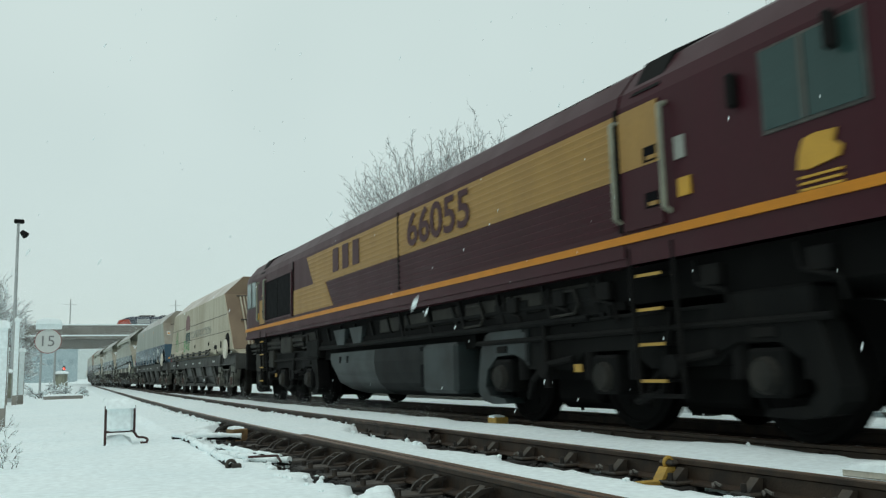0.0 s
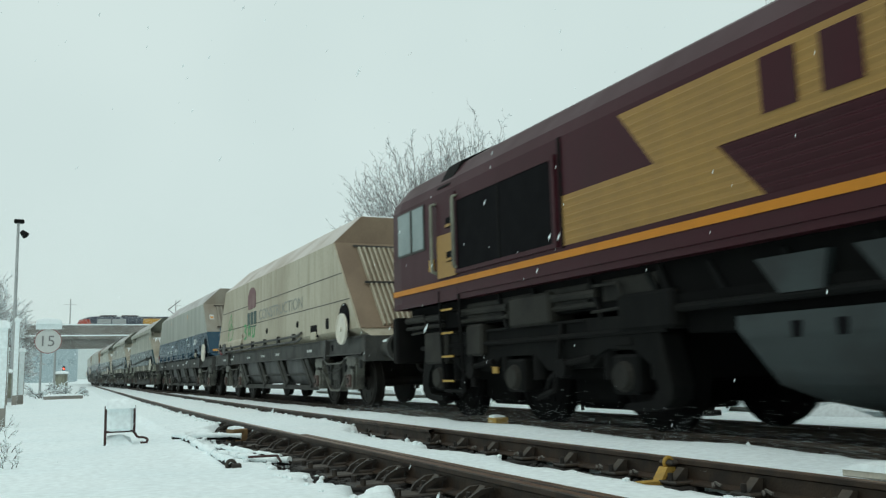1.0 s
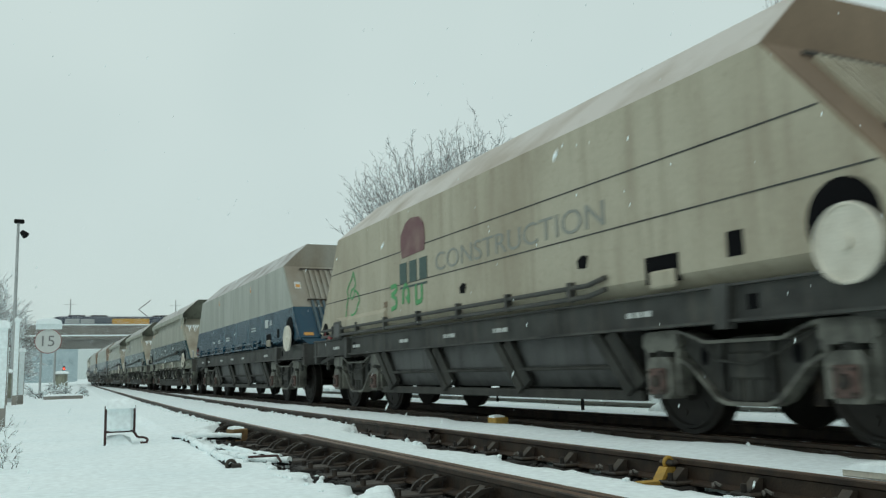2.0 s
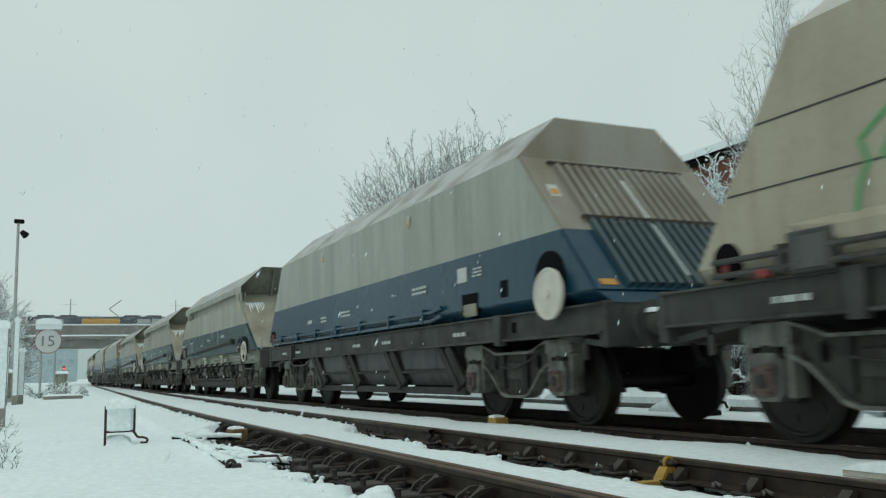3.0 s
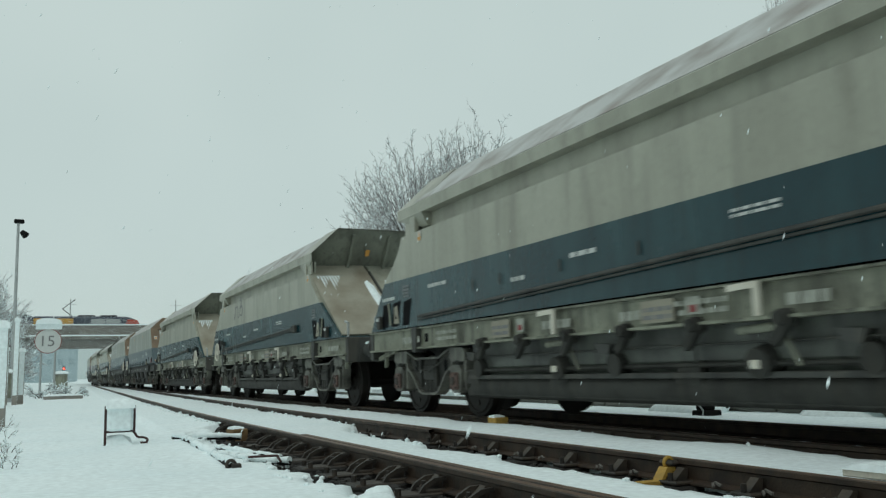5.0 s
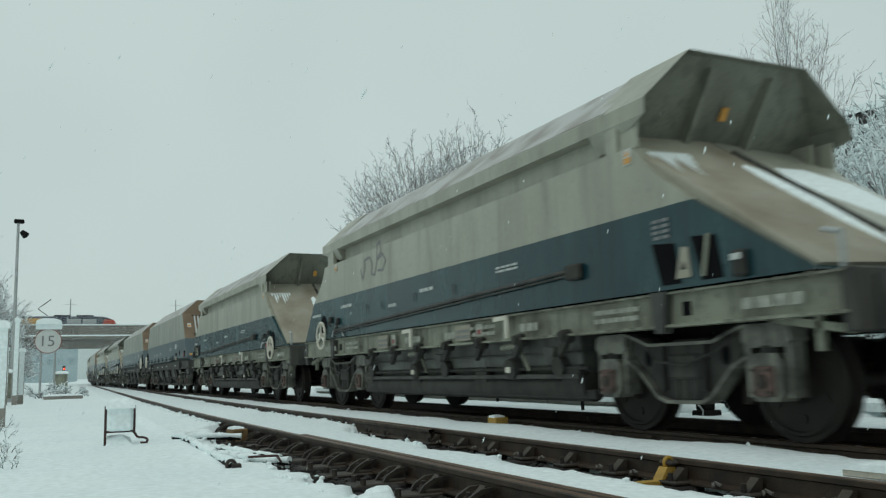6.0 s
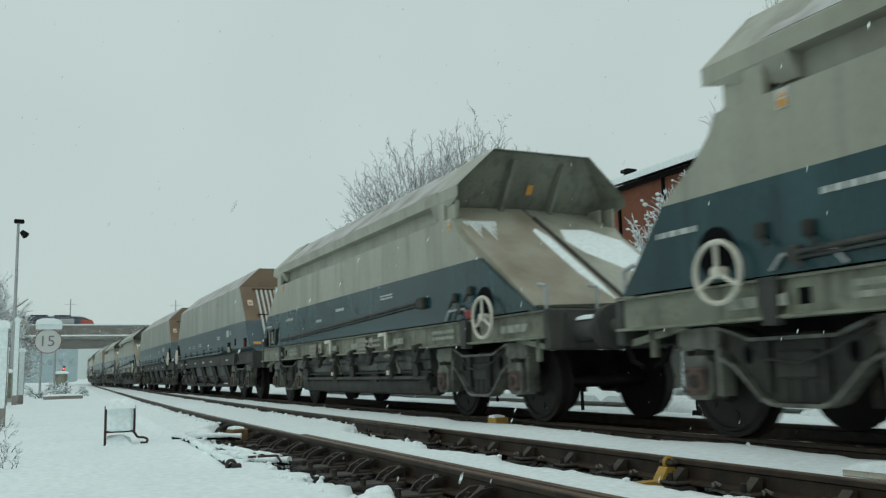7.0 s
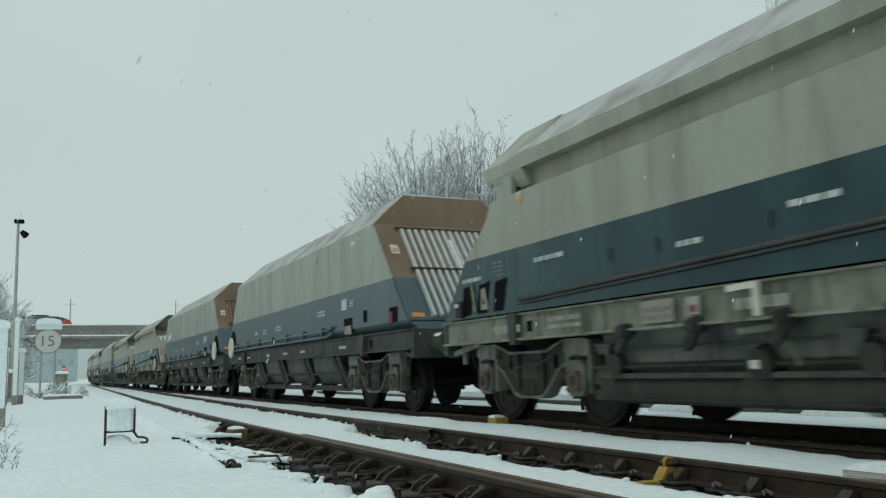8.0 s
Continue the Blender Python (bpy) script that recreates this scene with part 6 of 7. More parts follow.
def rodding():
    """Point rods lying towards the siding, half drowned in clinging snow."""
    rnd = random.Random(6)
    for a, b, r in (((1.45, 10.72, -0.075), (2.2, 10.42, -0.10), 0.032), ((1.56, 10.6, -0.075), (1.45, 7.2, -0.095), 0.036),
                    ((1.52, 8.1, -0.085), (1.97, 7.35, -0.12), 0.028), ((1.62, 8.9, -0.085), (2.04, 7.9, -0.13), 0.028)):
        w = empty("point_rod", "steel point rod coated with snow", "rod", "point rods")
        a, b = Vector(a), Vector(b)
        n = max(5, int((b - a).length / 0.12))
        pts = [a.lerp(b, i / n) + Vector((rnd.uniform(-0.012, 0.012), 0, rnd.uniform(-0.012, 0.01))) for i in range(n + 1)]
        bm = bmesh.new()
        cyl(bm, a, b, r * 0.8, seg=8)
        part("rod", bm, UNDER, w)
        bm = bmesh.new()
        for p, q in zip(pts, pts[1:]):
            cyl(bm, p + Vector((0, 0, r * 0.6)), q + Vector((0, 0, r * 0.6)), r * rnd.uniform(0.7, 1.25), r * rnd.uniform(0.7, 1.25), seg=9)
        tagged(part("snow_coat", bm, SNOW, w, "uneven sleeve of snow", smooth=True), kind="stuff")
    w = empty("rod_crank", "rusty steel crank bracket half under snow", "crank")
    bm = bmesh.new()
    torus(bm, (1.44, 7.2, -0.085), 0.035, 0.014, "y", 14, 6)
    box(bm, 1.44, 1.52, 7.16, 7.22, -0.14, -0.075, bevel=0.01)
    part("bracket", bm, IRON, w)
    w = empty("rod_hook", "thin bent steel hook sticking out of snow", "hook")
    bm = bmesh.new()
    tube(bm, [(1.66, 7.55, -0.065), (1.86, 7.35, -0.05), (1.88, 7.3, -0.10)], 0.011, 7)
    part("hook", bm, MARK_RED_DARK, w)


rodding()


def block(x, y, a, label, z=-0.16, paint=YELLOW):
    w = empty("timber_block", label, "block", "timber blocks")
    part("wood", B(-0.09, 0.09, -0.13, 0.13, 0, 0.15, bevel=0.012), paint, w)
    snow_cap(w, -0.09, 0.06, -0.1, 0.1, 0.145, 0.035)
    w.matrix_basis = pose(x, y, z, 0, 0, a)


block(2.22, 10.75, 12, "tan weathered timber block against the siding rail", paint=TAN_WOOD)
block(5.22, 9.55, -5, "yellow-painted timber block against the main line rail", -0.115)


def clamp():
    w = empty("rail_clamp", "yellow steel clamp gripping the siding rail foot", "clamp")
    bm = prism(bmesh.new(), "y", [(-0.33, -0.14), (-0.18, -0.14), (-0.12, -0.055), (-0.05, -0.055), (-0.05, -0.13), (-0.08, -0.13), (-0.085, -0.085), (-0.11, -0.085), (-0.165, -0.17), (-0.33, -0.17)], -0.045, 0.045)
    part("jaw", bm, YELLOW, w)
    bm = bmesh.new()
    torus(bm, (-0.075, 0.0, -0.03), 0.035, 0.014, "y", 14, 6)
    part("eye", bm, YELLOW, w)
    part("lug", B(-0.11, -0.03, -0.07, 0.07, -0.05, -0.012, bevel=0.015), IRON, w)
    w.matrix_basis = pose(siding(4.75) + GAUGE, 4.75, 0)


clamp()


def plank():
    w = empty("plank", "pale weathered plank lying across the rail under snow", "plank")
    part("board", B(-0.11, 0.11, -0.45, 0.45, 0.002, 0.045, bevel=0.006), WHITE_PAINT, w)
    snow_cap(w, -0.12, 0.12, -0.46, 0.46, 0.04, 0.05)
    w.matrix_basis = pose(4.14, 2.98, 0.0, 0, 0, 3)


plank()


def heap(x, y, sx, sy, h, seed):
    """A rounded lump of snow."""
    bm = bmesh.new()
    bmesh.ops.create_icosphere(bm, subdivisions=3, radius=1)
    for v in bm.verts:
        k = 1 + 0.18 * noise.noise(v.co * 1.7 + Vector((seed, 0, 0)))
        v.co = Vector((v.co.x * sx * k, v.co.y * sy * k, v.co.z * h * k))
    ob = part("snow_mound", bm, SNOW, None, smooth=True)
    tagged(ob, "rounded lump of fresh snow beside the siding", "snow", "snow mounds")
    ob.location = (x, y, -0.15)


for k, (x, y, a, b, h) in enumerate(((1.98, 5.22, 0.10, 0.12, 0.07), (1.86, 5.05, 0.16, 0.14, 0.05), (9.1, 10.5, 0.5, 0.8, 0.3), (10.2, 14.5, 0.6, 1.0, 0.28), (9.6, 8.0, 0.5, 0.8, 0.25))):
    heap(x, y, a, b, h, k * 3.1)


def signal():
    w = empty("ground_signal", "small lineside signal showing a red light", "signal")
    bm = bmesh.new()
    cyl(bm, (0, 0, -0.2), (0, 0, 1.9), 0.07, seg=10)
    part("post", bm, GALV, w)
    part("head", B(-0.16, 0.16, -0.1, 0.15, 1.8, 2.4, bevel=0.04), UNDER, w)
    bm = bmesh.new()
    cyl(bm, (0, -0.13, 2.06), (0, -0.1, 2.06), 0.11, seg=18)
    part("lens", bm, RED_LENS, w, "glowing red lens")
    w.matrix_basis = pose(2.76, 120, 0)


signal()


def lever_box():
    w = empty("point_machine", "low dark point lever beside the main line", "point lever")
    part("base", B(-0.16, 0.16, -0.14, 0.14, -0.14, -0.02, bevel=0.02), UNDER, w)
    part("housing", B(-0.10, 0.12, -0.06, 0.12, -0.02, 0.14, bevel=0.02), UNDER, w)
    part("cable", tube(bmesh.new(), [(-0.17, -0.1, -0.12), (-0.17, -0.12, -0.02), (-0.17, -0.06, 0.04), (-0.14, 0.0, 0.05)], 0.012, 6), GALV, w, "pale looping cable")
    bm = bmesh.new()
    tube(bm, [(0.05, 0.1, 0.02), (0.05, -0.12, 0.1), (0.05, -0.32, 0.09), (0.05, -0.36, 0.02)], 0.018, 7)
    part("lever", bm, UNDER, w)
    snow_cap(w, -0.09, 0.11, -0.05, 0.11, 0.138, 0.03)
    w.matrix_basis = pose(8.55, 9.5, 0)


lever_box()
for x, y in ((8.3, 12.2), (9.3, 17.0)):
    w = empty("marker_stake", "thin dark marker stake standing in snow", "stake", "marker stakes")
    part("stake", B(-0.02, 0.02, -0.02, 0.02, -0.2, 0.22), UNDER, w)
    w.matrix_basis = pose(x, y, 0)


def low_wall():
    w = empty("trough_wall", "low concrete cable trough edged with snow", "trough", kind="structure")
    for k in range(14):
        y = 3.0 + 2.02 * k
        part("trough_unit", B(9.4, 9.75, y, y + 2.0, -0.25, 0.02, bevel=0.012), CONCRETE, w)
        snow_cap(w, 9.30, 9.80, y - 0.02, y + 2.02, -0.01, 0.15)


low_wall()


# ---- brick building and sheds beyond the line ----
def building():
    w = empty("brick_building", "red brick industrial building with snow on its roof", "building")
    part("wall", B(20, 32, 19.4, 27.2, 0, 7.35), BRICK, w, "red brick wall")
    part("roof", prism(bmesh.new(), "y", [(19.6, 7.35), (32.4, 7.35), (26, 9.2)], 19.2, 27.4), DARK_ROOF, w, "dark sheet roof")
    part("roof_snow", prism(bmesh.new(), "y", [(19.5, 7.42), (19.55, 7.68), (26, 9.5), (32.4, 7.6), (26, 9.25)], 19.1, 27.5), SNOW, w, "thick snow on the roof")
    part("gutter", B(19.72, 19.85, 19.2, 27.4, 7.22, 7.34), UNDER, w)
    for y in (21.0, 23.6, 26.2):
        part("pipe", B(19.9, 19.99, y - 0.05, y + 0.05, 0.5, 7.3), UNDER, w)
    ch = part("chimney", B(21.0, 21.3, 26.9, 27.2, 7.5, 8.3, bevel=0.03), UNDER, w, "dark metal flue")
    part("flue_cap", B(20.92, 21.38, 26.82, 27.28, 8.3, 8.42), UNDER, ch)
    # low relief courses of the visible wall
    for k in range(36):
        z = 4.7 + 0.075 * k
        part("brick_course", B(19.988, 20.0, 19.4, 27.2, z, z + 0.062), BRICK, w)


building()


def shed(x, y, z, sx, sy, label):
    w = empty("shed", label, "shed", "sheds")
    part("wall", B(-sx, sx, -sy, sy, 0, z), DARK_ROOF, w)
    part("roof", prism(bmesh.new(), "y", [(-sx - 0.25, z - 0.1), (sx + 0.25, z + 0.75), (sx + 0.25, z + 0.83), (-sx - 0.25, z - 0.02)], -sy - 0.25, sy + 0.25), DARK_ROOF, w)
    part("roof_snow", prism(bmesh.new(), "y", [(-sx - 0.27, z - 0.02), (sx + 0.27, z + 0.83), (sx + 0.2, z + 1.02), (-sx - 0.15, z + 0.16)], -sy - 0.27, sy + 0.27), SNOW, w, "thick snow on the roof")
    w.matrix_basis = pose(x, y, 0.4)


shed(17.4, 14.2, 4.4, 1.3, 1.3, "dark timber shed with a snowy lean-to roof")
shed(21.5, 15.5, 6.3, 1.6, 2.6, "dark sheeted shed with a snowy sloping roof")


# ---- trees ----
def segments(rnd, p, d, length, r, level, out, up, sub, wob, kids):
    n = 3 if level < 3 else 2
    for k in range(n):
        d = (d + Vector((rnd.gauss(0, wob), rnd.gauss(0, wob), rnd.gauss(0, wob) + up))).normalized()
        q = p + d * length / n
        r2 = r * (0.80 if k < n - 1 else 0.7)
        out.append((p, q, r, r2, level))
        if level < sub and (k > 0 or level > 0):
            for _ in range(kids[level]):
                a = d.orthogonal().normalized()
                a.rotate(Matrix.Rotation(rnd.uniform(0, 6.283), 3, d))
                m_ = rnd.uniform(0.55, 1.0)
                segments(rnd, p + (q - p) * rnd.uniform(0.2, 1), (d + a * m_).normalized(), length * rnd.uniform(0.42, 0.66), r2 * 0.55, level + 1, out, up, sub, wob, kids)
        p, r = q, r2


def tubes_mesh(name, segs, lift=0.0, grow=1.0, rmin=0.004):
    vs, fs = [], []
    for p, q, r0, r1, lv in segs:
        d = (q - p).normalized()
        u = d.orthogonal().normalized()
        w = d.cross(u)
        o = Vector((0, 0, lift * max(r0, rmin)))
        k = 5 if lv < 2 else 3
        b = len(vs)
        for c, r in ((p, r0), (q, r1)):
            r = max(r, rmin) * grow
            vs += [tuple(c + o + r * (math.cos(6.2832 * i / k) * u + math.sin(6.2832 * i / k) * w)) for i in range(k)]
        fs += [(b + i, b + (i + 1) % k, b + k + (i + 1) % k, b + k + i) for i in range(k)]
    me = bpy.data.meshes.new(name)
    me.from_pydata(vs, [], fs)
    return me


def tree(name, label, x, y, z, height, seed, stems=1, lean=0.25, up=0.05, wob=0.16, kids=(2, 2, 3, 2), sub=4, r=0.12, twig=TWIG, snow=0.0, rmin=0.006, spread=0.0, category="tree"):
    w = empty(name, label, category, category + "s beside the line")
    rnd = random.Random(seed)
    out = []
    for s in range(stems):
        a = 6.283 * s / stems + rnd.uniform(-0.4, 0.4)
        d = Vector((math.cos(a) * lean, math.sin(a) * lean, 1)).normalized()
        segments(rnd, Vector((math.cos(a) * spread, math.sin(a) * spread, 0)), d, height * rnd.uniform(0.62, 0.75), r, 0, out, up, sub, wob, kids)
    top = max(q.z for _, q, *_ in out)
    k = height / top
    out = [(p * k, q * k, a, b, lv) for p, q, a, b, lv in out]
    for nm, seg, m_, args in (("trunk", [g for g in out if g[4] < 2], BARK, (0, 1.0, rmin)), ("crown", [g for g in out if g[4] >= 2], twig, (0, 1.0, rmin))):
        me = tubes_mesh(nm, seg, *args)
        me.materials.append(m_)
        ob = new(nm, me)
        ob.parent = w
    if snow:
        rs = random.Random(seed + 1)
        me = tubes_mesh("snow_load", [g for g in out if g[4] >= 1 and rs.random() < 0.9], 1.0 * snow, snow, rmin)
        me.materials.append(SNOW)
        ob = new("snow_load", me)
        ob.parent = w
        tagged(ob, "snow lying along the twigs", kind="stuff")
    w.matrix_basis = pose(x, y, z, 0, 0, seed * 37 % 360)
    return w


def dome_tree(name, label, x, y, z, rx, top, seed, limbs=80, twigs=12, rmin=0.011, cone=0.0, crown=0.45, r=0.12, tl=1.0, snow=0.0, load=0.8, clumps=0.16, leader=False):
    """A tree whose limbs sweep up from the trunk to a rounded or pointed crown, feathered with twigs."""
    rnd = random.Random(seed)
    w = empty(name, label, "tree", "trees beside the line")
    trunk, out = [], []
    fork = top * crown * 0.45
    spine = [Vector((0, 0, 0)), Vector((0.1, 0, fork)), Vector((0, 0.1, top * 0.5)), Vector((0.05, 0, top * 0.66))]
    for i in range(3):
        trunk.append((spine[i], spine[i + 1], r * (1 - 0.3 * i), r * (0.7 - 0.3 * i) + 0.01, 0))
    for k in range(limbs):
        u = rnd.random() ** 0.85
        el = math.asin(u)
        az = rnd.uniform(0, 6.283)
        hz = top * crown
        wide = rx * math.cos(el) if not cone else rx * (1 - u) ** cone
        end = Vector((wide * math.cos(az), wide * math.sin(az), hz + (top - hz) * u)) * rnd.uniform(0.88, 1.04)
        s0 = Vector((0, 0, fork + (end.z - fork) * rnd.uniform(0.0, 0.55)))
        mid = s0.lerp(end, 0.5) + Vector((0, 0, (end - s0).length * rnd.uniform(-0.10, 0.05)))
        if leader and k == 0:
            s0, end = Vector((0, 0, top * 0.6)), Vector((0, 0, top * 1.07))
            mid = s0.lerp(end, 0.5)
        pts = []
        n = 7
        for i in range(n + 1):
            t = i / n
            p = s0 * (1 - t) ** 2 + mid * 2 * t * (1 - t) + end * t * t
            pts.append(p + Vector((rnd.gauss(0, 0.06), rnd.gauss(0, 0.06), rnd.gauss(0, 0.05))) * tl * (0 if i == 0 else 1))
        for i in range(n):
            a_ = r * 0.26 * (1 - i / n) ** 1.5 + rmin
            (trunk if i < 5 else out).append((pts[i], pts[i + 1], a_, r * 0.26 * (1 - (i + 1) / n) ** 1.5 + rmin, 2))
        for j in range(twigs):
            t = 0.3 + 0.7 * (j + rnd.random()) / twigs
            i = min(n - 1, int(t * n))
            p = pts[i].lerp(pts[i + 1], t * n - i)
            d = (pts[i + 1] - pts[i]).normalized()
            side = Vector((rnd.gauss(0, 1), rnd.gauss(0, 1), rnd.gauss(0.25, 0.7))).normalized()
            d = (d + side * 0.75).normalized()
            ln = tl * rnd.uniform(0.5, 1.15)
            q = p + d * ln * 0.5
            d2 = (d + Vector((rnd.gauss(0, 0.25), rnd.gauss(0, 0.25), rnd.gauss(0.1, 0.2)))).normalized()
            e_ = q + d2 * ln * 0.5
            out += [(p, q, rmin * 1.2, rmin, 3), (q, e_, rmin, rmin * 0.7, 3)]
            for _ in range(4):
                c = p.lerp(q, rnd.uniform(0.3, 1)) if rnd.random() < 0.5 else q.lerp(e_, rnd.random())
                sd = (d2 + Vector((rnd.gauss(0, 0.7), rnd.gauss(0, 0.7), rnd.gauss(0.1, 0.6)))).normalized()
                out.append((c, c + sd * ln * rnd.uniform(0.25, 0.5), rmin * 0.8, rmin * 0.5, 3))
    for nm, seg, m_ in (("trunk", trunk, BARK), ("crown", out, TWIG)):
        me = tubes_mesh(nm, seg, 0, 1.0, rmin * 0.5)
        me.materials.append(m_)
        ob = new(nm, me)
        ob.parent = w
    if snow:
        vs_ = [g for g in out if rnd.random() < load]
        me = tubes_mesh("snow_load", vs_, snow, snow, rmin)
        me.materials.append(SNOW)
        ob = new("snow_load", me)
        ob.parent = w
        tagged(ob, "snow lying along the twigs", kind="stuff")
        tips = [g[1] for g in out]
        cl = scatter("snow_clumps", "clumps of snow caught on the twigs", SNOW, int(len(tips) * clumps), lambda q: tuple(q.choice(tips)), 0.02, 0.065, seed)
        cl.parent = w
        del cl["category"]
    w.matrix_basis = pose(x, y, z)
    return w


BIG = "bare winter tree with a dense crown of frosted twigs"
FROST = dict(twigs=19, tl=0.66, snow=1.2, load=0.5, clumps=0.0, rmin=0.0098)
dome_tree("bare_tree", BIG, 17.7, 40, 0.4, 4.6, 12.2, 3, limbs=150, **FROST)
dome_tree("bare_tree", BIG, 21.6, 41, 0.4, 4.6, 13.7, 5, limbs=160, leader=True, **FROST)
dome_tree("bare_tree", BIG, 25.2, 42, 0.4, 4.0, 12.4, 8, limbs=120, **FROST)
dome_tree("bare_tree", BIG, 19.8, 44, 0.4, 5.0, 13.8, 15, limbs=140, **FROST)
dome_tree("birch_tree", "slender bare birch with upswept frosted branches", 15.35, 13.6, 0.7, 2.7, 8.8, 11, limbs=90, twigs=17, rmin=0.0034, cone=0.8, crown=0.34, r=0.07, tl=0.5, snow=1.15, load=0.4, clumps=0.0)
LADEN = dict(crown=0.18, rmin=0.006, snow=1.9, r=0.06)
bushes = [dome_tree("snowy_bush", "tangled bush heavily laden with fresh snow", x, y, 0.2, rx, h, 20 + k, limbs=n, twigs=10, tl=tl, **LADEN)
          for k, (x, y, rx, h, n, tl) in enumerate(((12.9, 9.2, 1.5, 4.7, 75, 0.5), (12.4, 11.2, 1.25, 3.0, 60, 0.45), (11.8, 10.3, 0.9, 1.6, 40, 0.34)))]
for k, x, y, a in ((0, 13.3, 13.9, 20), (0, 14.5, 14.6, 130), (0, 13.9, 11.7, 215), (0, 14.9, 11.2, 310), (1, 12.3, 14.6, 80), (2, 10.9, 9.2, 30), (2, 11.0, 10.3, 150), (2, 11.1, 11.6, 260), (2, 11.3, 12.6, 330), (2, 10.8, 8.1, 200), (0, 14.0, 7.6, 70), (0, 15.6, 18.6, 160), (0, 16.4, 23.5, 250), (1, 13.0, 12.9, 110), (1, 14.2, 15.4, 200), (1, 14.6, 21.0, 20), (2, 11.8, 8.4, 90), (2, 12.2, 13.4, 200), (1, 13.6, 10.2, 300)):
    copy_thing(bushes[k], pose(x, y, -0.1 if k == 2 else 0.3, 0, 0, a))
for x, y, a, k in ((15.4, 11.0, 40, 1.2), (14.2, 15.9, 280, 1.0)):
    copy_thing(bushes[0], pose(x, y, 0.3, 0, 0, a) @ Matrix.Scale(k, 4))
for x, y, rx, top, sd in ((-3.0, 60, 2.5, 7.1, 41), (-2.9, 72, 2.8, 7.4, 43), (-4.6, 50, 3.0, 9.0, 47), (-6.5, 66, 4.0, 9.5, 49)):
    dome_tree("bare_tree", "bare tree beyond the lineside fence", x, y, 0, rx, top, sd, limbs=80, twigs=10, crown=0.12, rmin=0.015, snow=1.2, load=0.6, clumps=0.1)
tree("snowy_bush", "low snowy brambles round the sign posts", 1.0, 41.0, -0.1, 0.75, 51, stems=7, lean=1.0, up=-0.02, kids=(2, 2, 2, 1), sub=2, r=0.02, snow=2.0, rmin=0.01, spread=0.3, category="bush")
tree("snowy_bush", "low snowy brambles round the sign posts", 0.2, 39.5, -0.1, 0.6, 53, stems=7, lean=1.0, up=-0.02, kids=(2, 2, 2, 1), sub=2, r=0.02, snow=2.0, rmin=0.01, spread=0.3, category="bush")
for k, (x, y, h) in enumerate(((-0.4, 12.5, 0.24), (-0.28, 10.2, 0.18), (-0.22, 9.2, 0.14), (-0.5, 14.0, 0.28), (-0.2, 8.2, 0.13))):
    tree("dead_weed", "dry weed stalks poking through snow", x, y, -0.12, h, 60 + k, stems=4, lean=0.5, up=0.0, kids=(1, 2, 1, 1), sub=2, r=0.005, rmin=0.0018, spread=0.05, snow=1.9, twig=TWIG, category="weed")


# ---- far distance ----
def far_woods():
    rnd = random.Random(4)
    vs, fs, x = [], [], -420.0
    while x < 420:
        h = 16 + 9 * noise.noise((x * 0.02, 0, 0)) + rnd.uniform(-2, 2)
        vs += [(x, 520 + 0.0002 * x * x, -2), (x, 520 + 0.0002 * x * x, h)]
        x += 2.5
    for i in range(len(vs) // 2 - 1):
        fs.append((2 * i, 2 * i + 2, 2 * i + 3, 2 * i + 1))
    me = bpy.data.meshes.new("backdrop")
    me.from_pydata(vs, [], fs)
    # Added strip of woods; distance haze is put into its pale colour.
    me.materials.append(mat("haze_pale_woods", (0.60, 0.66, 0.655), 0.95, dirt=(0.66, 0.71, 0.705), scale=0.05, bump=0))
    tagged(new("backdrop", me), "far line of woods, pale with painted haze", "woods", kind="structure")


far_woods()


def far_block():
    w = empty("distant_building", "blue-grey block beyond the bridge, painted pale for haze", "building")
    # Wall and window colours are paled here to carry the distance haze.
    paint = mat("haze_cladding", (0.36, 0.45, 0.48), 0.9, dirt=(0.31, 0.40, 0.43), scale=0.1, bump=0)
    part("wall", B(-6, 12, 330, 345, -1, 11.5), paint, w)
    part("roof", B(-6.3, 12.3, 329.7, 345.3, 11.5, 12.0), SNOW, w)
    for k in range(5):
        part("window", B(-4.6 + 3.4 * k, -3.0 + 3.4 * k, 329.93, 330.0, 6.0, 8.0), mat("haze_glass", (0.28, 0.36, 0.39), 0.6, scale=0.2, bump=0) if k == 0 else bpy.data.materials["haze_glass"], w)


far_block()


def falling_snow():
    """Flakes drifting down and across, as one swarm."""
    rnd = random.Random(9)
    bm = bmesh.new()
    for _ in range(3600):
        c = Vector((rnd.uniform(-3, 16), rnd.uniform(1.6, 11), rnd.uniform(-0.5, 24)))
        r = rnd.uniform(0.0022, 0.006)
        bmesh.ops.create_icosphere(bm, subdivisions=1, radius=r, matrix=Matrix.Translation(c) @ Matrix.Rotation(0.5, 4, "Y") @ Matrix.Diagonal((1, 1, 2.6, 1)))
    ob = part("falling_snow", bm, SNOW)
    return tagged(ob, "scattered snowflakes drifting through the air", "snowflakes", kind="stuff")


flakes = falling_snow()


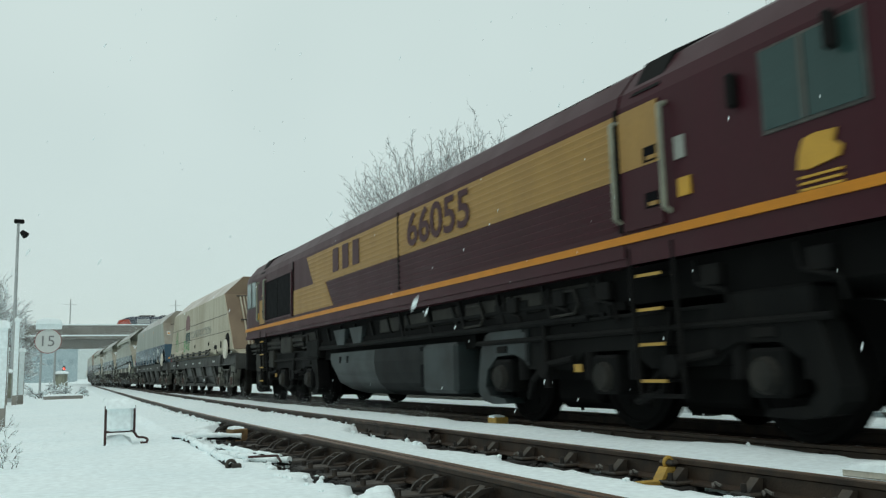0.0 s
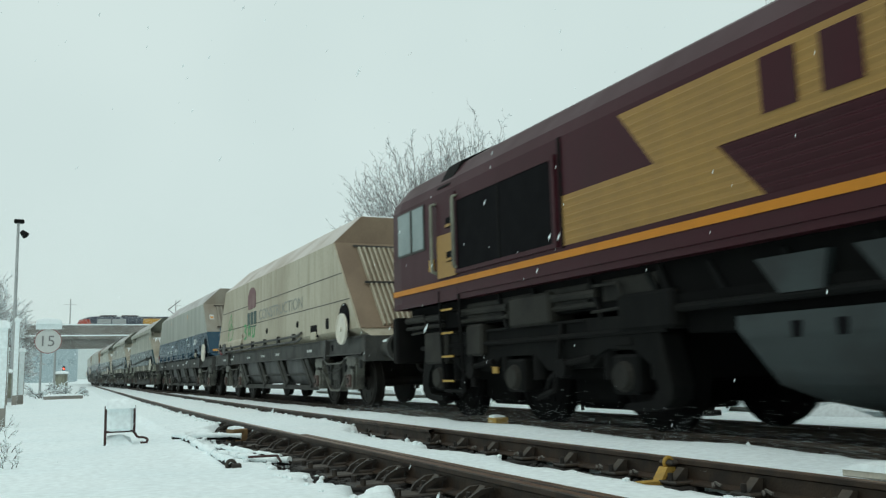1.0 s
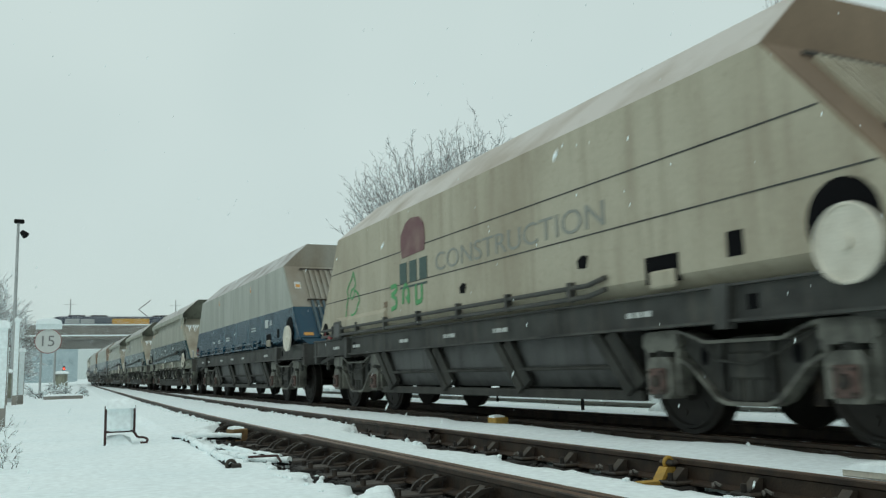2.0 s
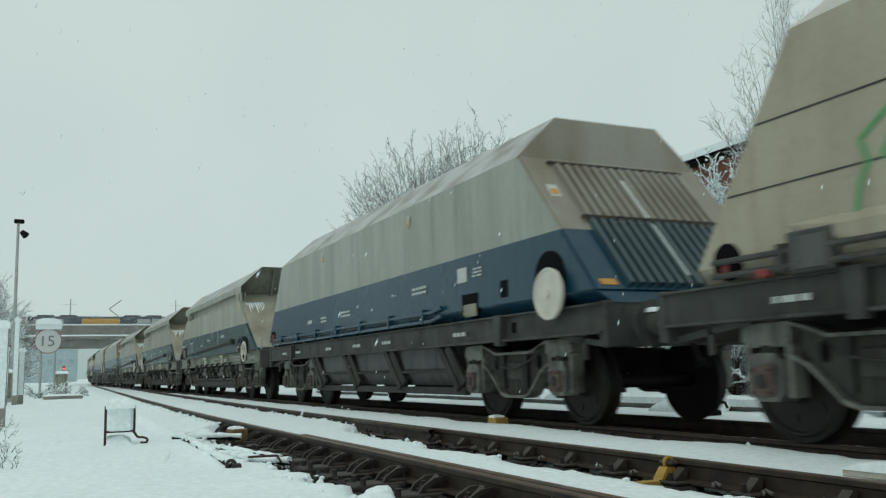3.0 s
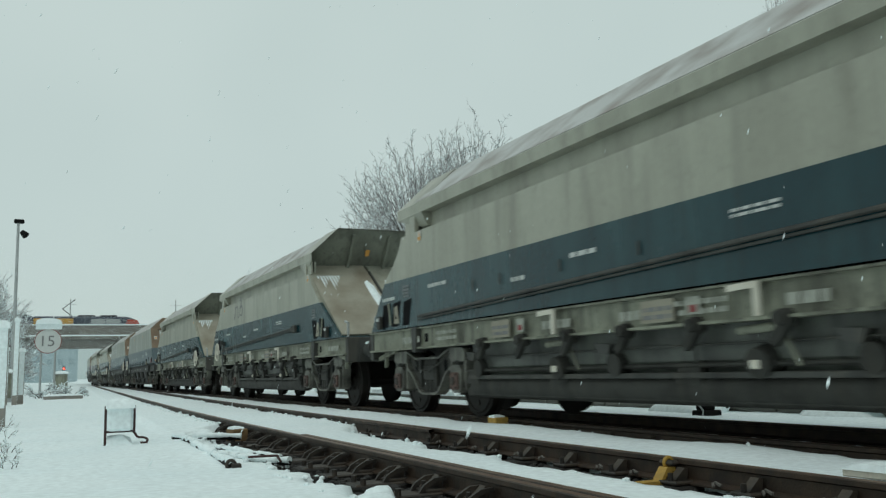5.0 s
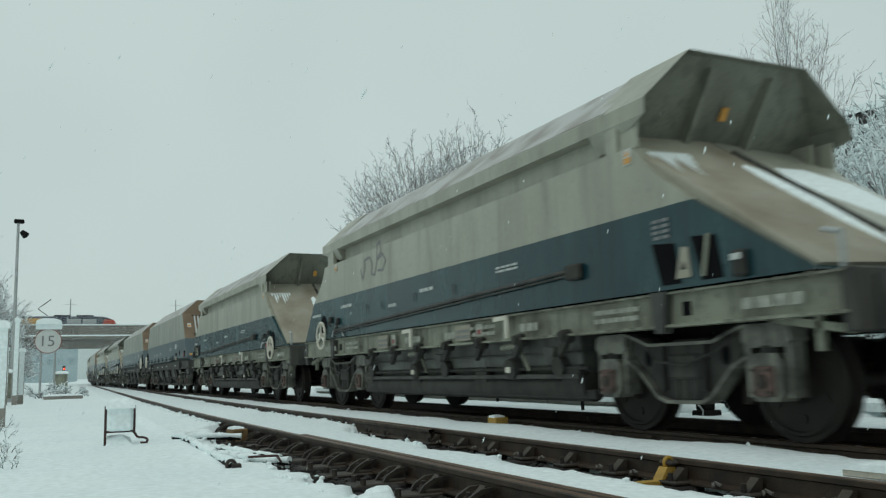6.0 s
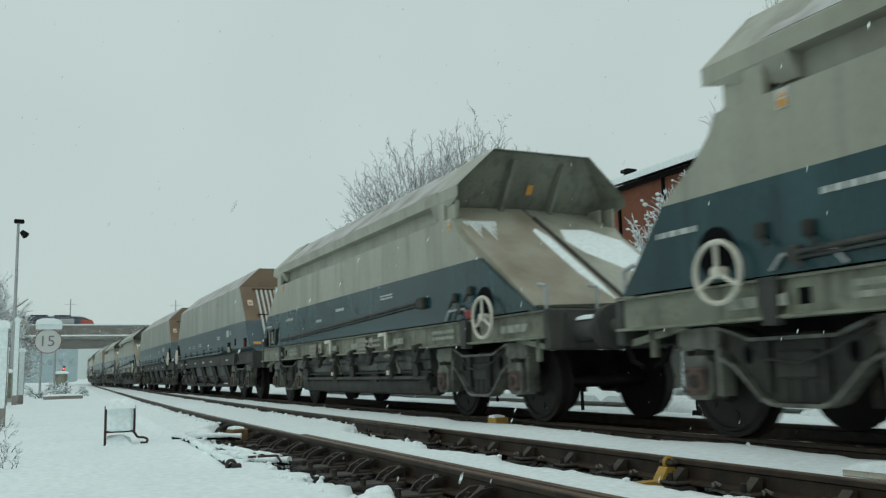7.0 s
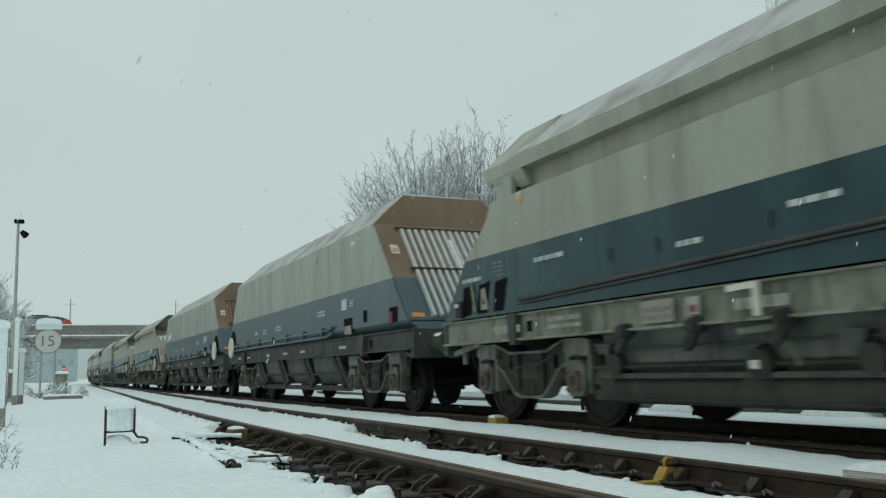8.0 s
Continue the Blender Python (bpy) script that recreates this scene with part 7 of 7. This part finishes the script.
def far_snowfall():
    """The thicker curtain of falling snow far down the line, one small tetrahedron a flake."""
    rng = np.random.default_rng(12)
    n = 170000
    c = np.stack([rng.uniform(-6, 15, n), rng.uniform(50, 150, n), rng.uniform(-0.5, 12, n)], 1)
    r = rng.uniform(0.009, 0.0145, n)
    corner = np.array([(1, 1, 1), (1, -1, -1), (-1, 1, -1), (-1, -1, 1)]) / 3 ** 0.5
    v = (c[:, None, :] + corner[None] * r[:, None, None]).reshape(-1, 3)
    f = (np.array([(0, 1, 2), (0, 3, 1), (0, 2, 3), (1, 3, 2)])[None] + 4 * np.arange(n)[:, None, None]).reshape(-1, 3)
    me = bpy.data.meshes.new("far_snowfall")
    me.vertices.add(len(v))
    me.vertices.foreach_set("co", v.ravel())
    me.loops.add(f.size)
    me.loops.foreach_set("vertex_index", f.ravel().astype(np.int32))
    me.polygons.add(len(f))
    me.polygons.foreach_set("loop_start", (np.arange(len(f)) * 3).astype(np.int32))
    me.update()
    me.validate()
    me.materials.append(SNOW)
    return tagged(new("far_snowfall", me), "curtain of fine snow falling far down the line", "snowfall", kind="stuff")


curtain = far_snowfall()


def kicked_up_snow():
    """Fine powder whirled up along the rail under the passing engine."""
    rng = np.random.default_rng(5)
    n = 5000
    y = rng.uniform(-3.5, 10.0, n)
    z = np.abs(rng.normal(0, 0.16, n)) * (0.5 + 0.5 * np.sin((y + 3.5) / 13.5 * math.pi)) - 0.08
    c = np.stack([rng.normal(-1.15, 0.35, n), y, z], 1)
    corner = np.array([(1, 1, 1), (1, -1, -1), (-1, 1, -1), (-1, -1, 1)]) / 3 ** 0.5
    v = (c[:, None, :] + corner[None] * rng.uniform(0.003, 0.006, n)[:, None, None]).reshape(-1, 3)
    f = (np.array([(0, 1, 2), (0, 3, 1), (0, 2, 3), (1, 3, 2)])[None] + 4 * np.arange(n)[:, None, None]).reshape(-1, 3)
    me = bpy.data.meshes.new("kicked_up_snow")
    me.from_pydata(v.tolist(), [], f.tolist())
    me.materials.append(SNOW)
    return tagged(new("kicked_up_snow", me), "fine snow powder whirled up along the rail", "snow powder", kind="stuff")


powder = kicked_up_snow()


# ---- keyed things ----
def motions():
    steps = [0.5 * i for i in range(17)]
    for thing, s0 in [(loco, 13.08)] + list(zip(wagons, START)):
        walk(thing, [(t, on_line(s0 - SPEED * t)) for t in steps])
    for thing in [loco] + wagons[:8]:
        for ob in thing.children:
            if ob.name.startswith("wheelset"):
                y, r = ob.location.y, ob["radius"]
                walk(ob, [(k / 15, pose(0, y, r) @ Matrix.Rotation(SPEED * k / 15 / r, 4, "X")) for k in range(121)])
    walk(powder, [(t, on_line(15.0 - SPEED * t)) for t in steps])
    walk(curtain, [(0.0, pose(0, 0, 0)), (4.0, pose(-0.8, 0, -2.2)), (8.0, pose(-1.6, 0, -4.4))])
    walk(flakes, [(0.0, pose(0, 0, 0)), (4.0, pose(-3.6, 0, -9.6)), (8.0, pose(-7.2, 0, -19.2))])
    for eng, off in ((engine_a, 0.0), (engine_b, 12.46)):
        walk(eng, [(t, pose(lead + 6.23 + off, BY + 3.2, 6.75)) for t, lead in LEAD])


LEAD = [(0, 10.5), (0.5, 7.56), (1.0, 4.75), (1.4, 2.85), (2.4, -1.56), (3.4, -5.77), (4.5, -9.36), (5.5, -12.52), (6.0, -14.28), (6.5, -15.74), (7.0, -17.46), (8.0, -20.57)]
motions()
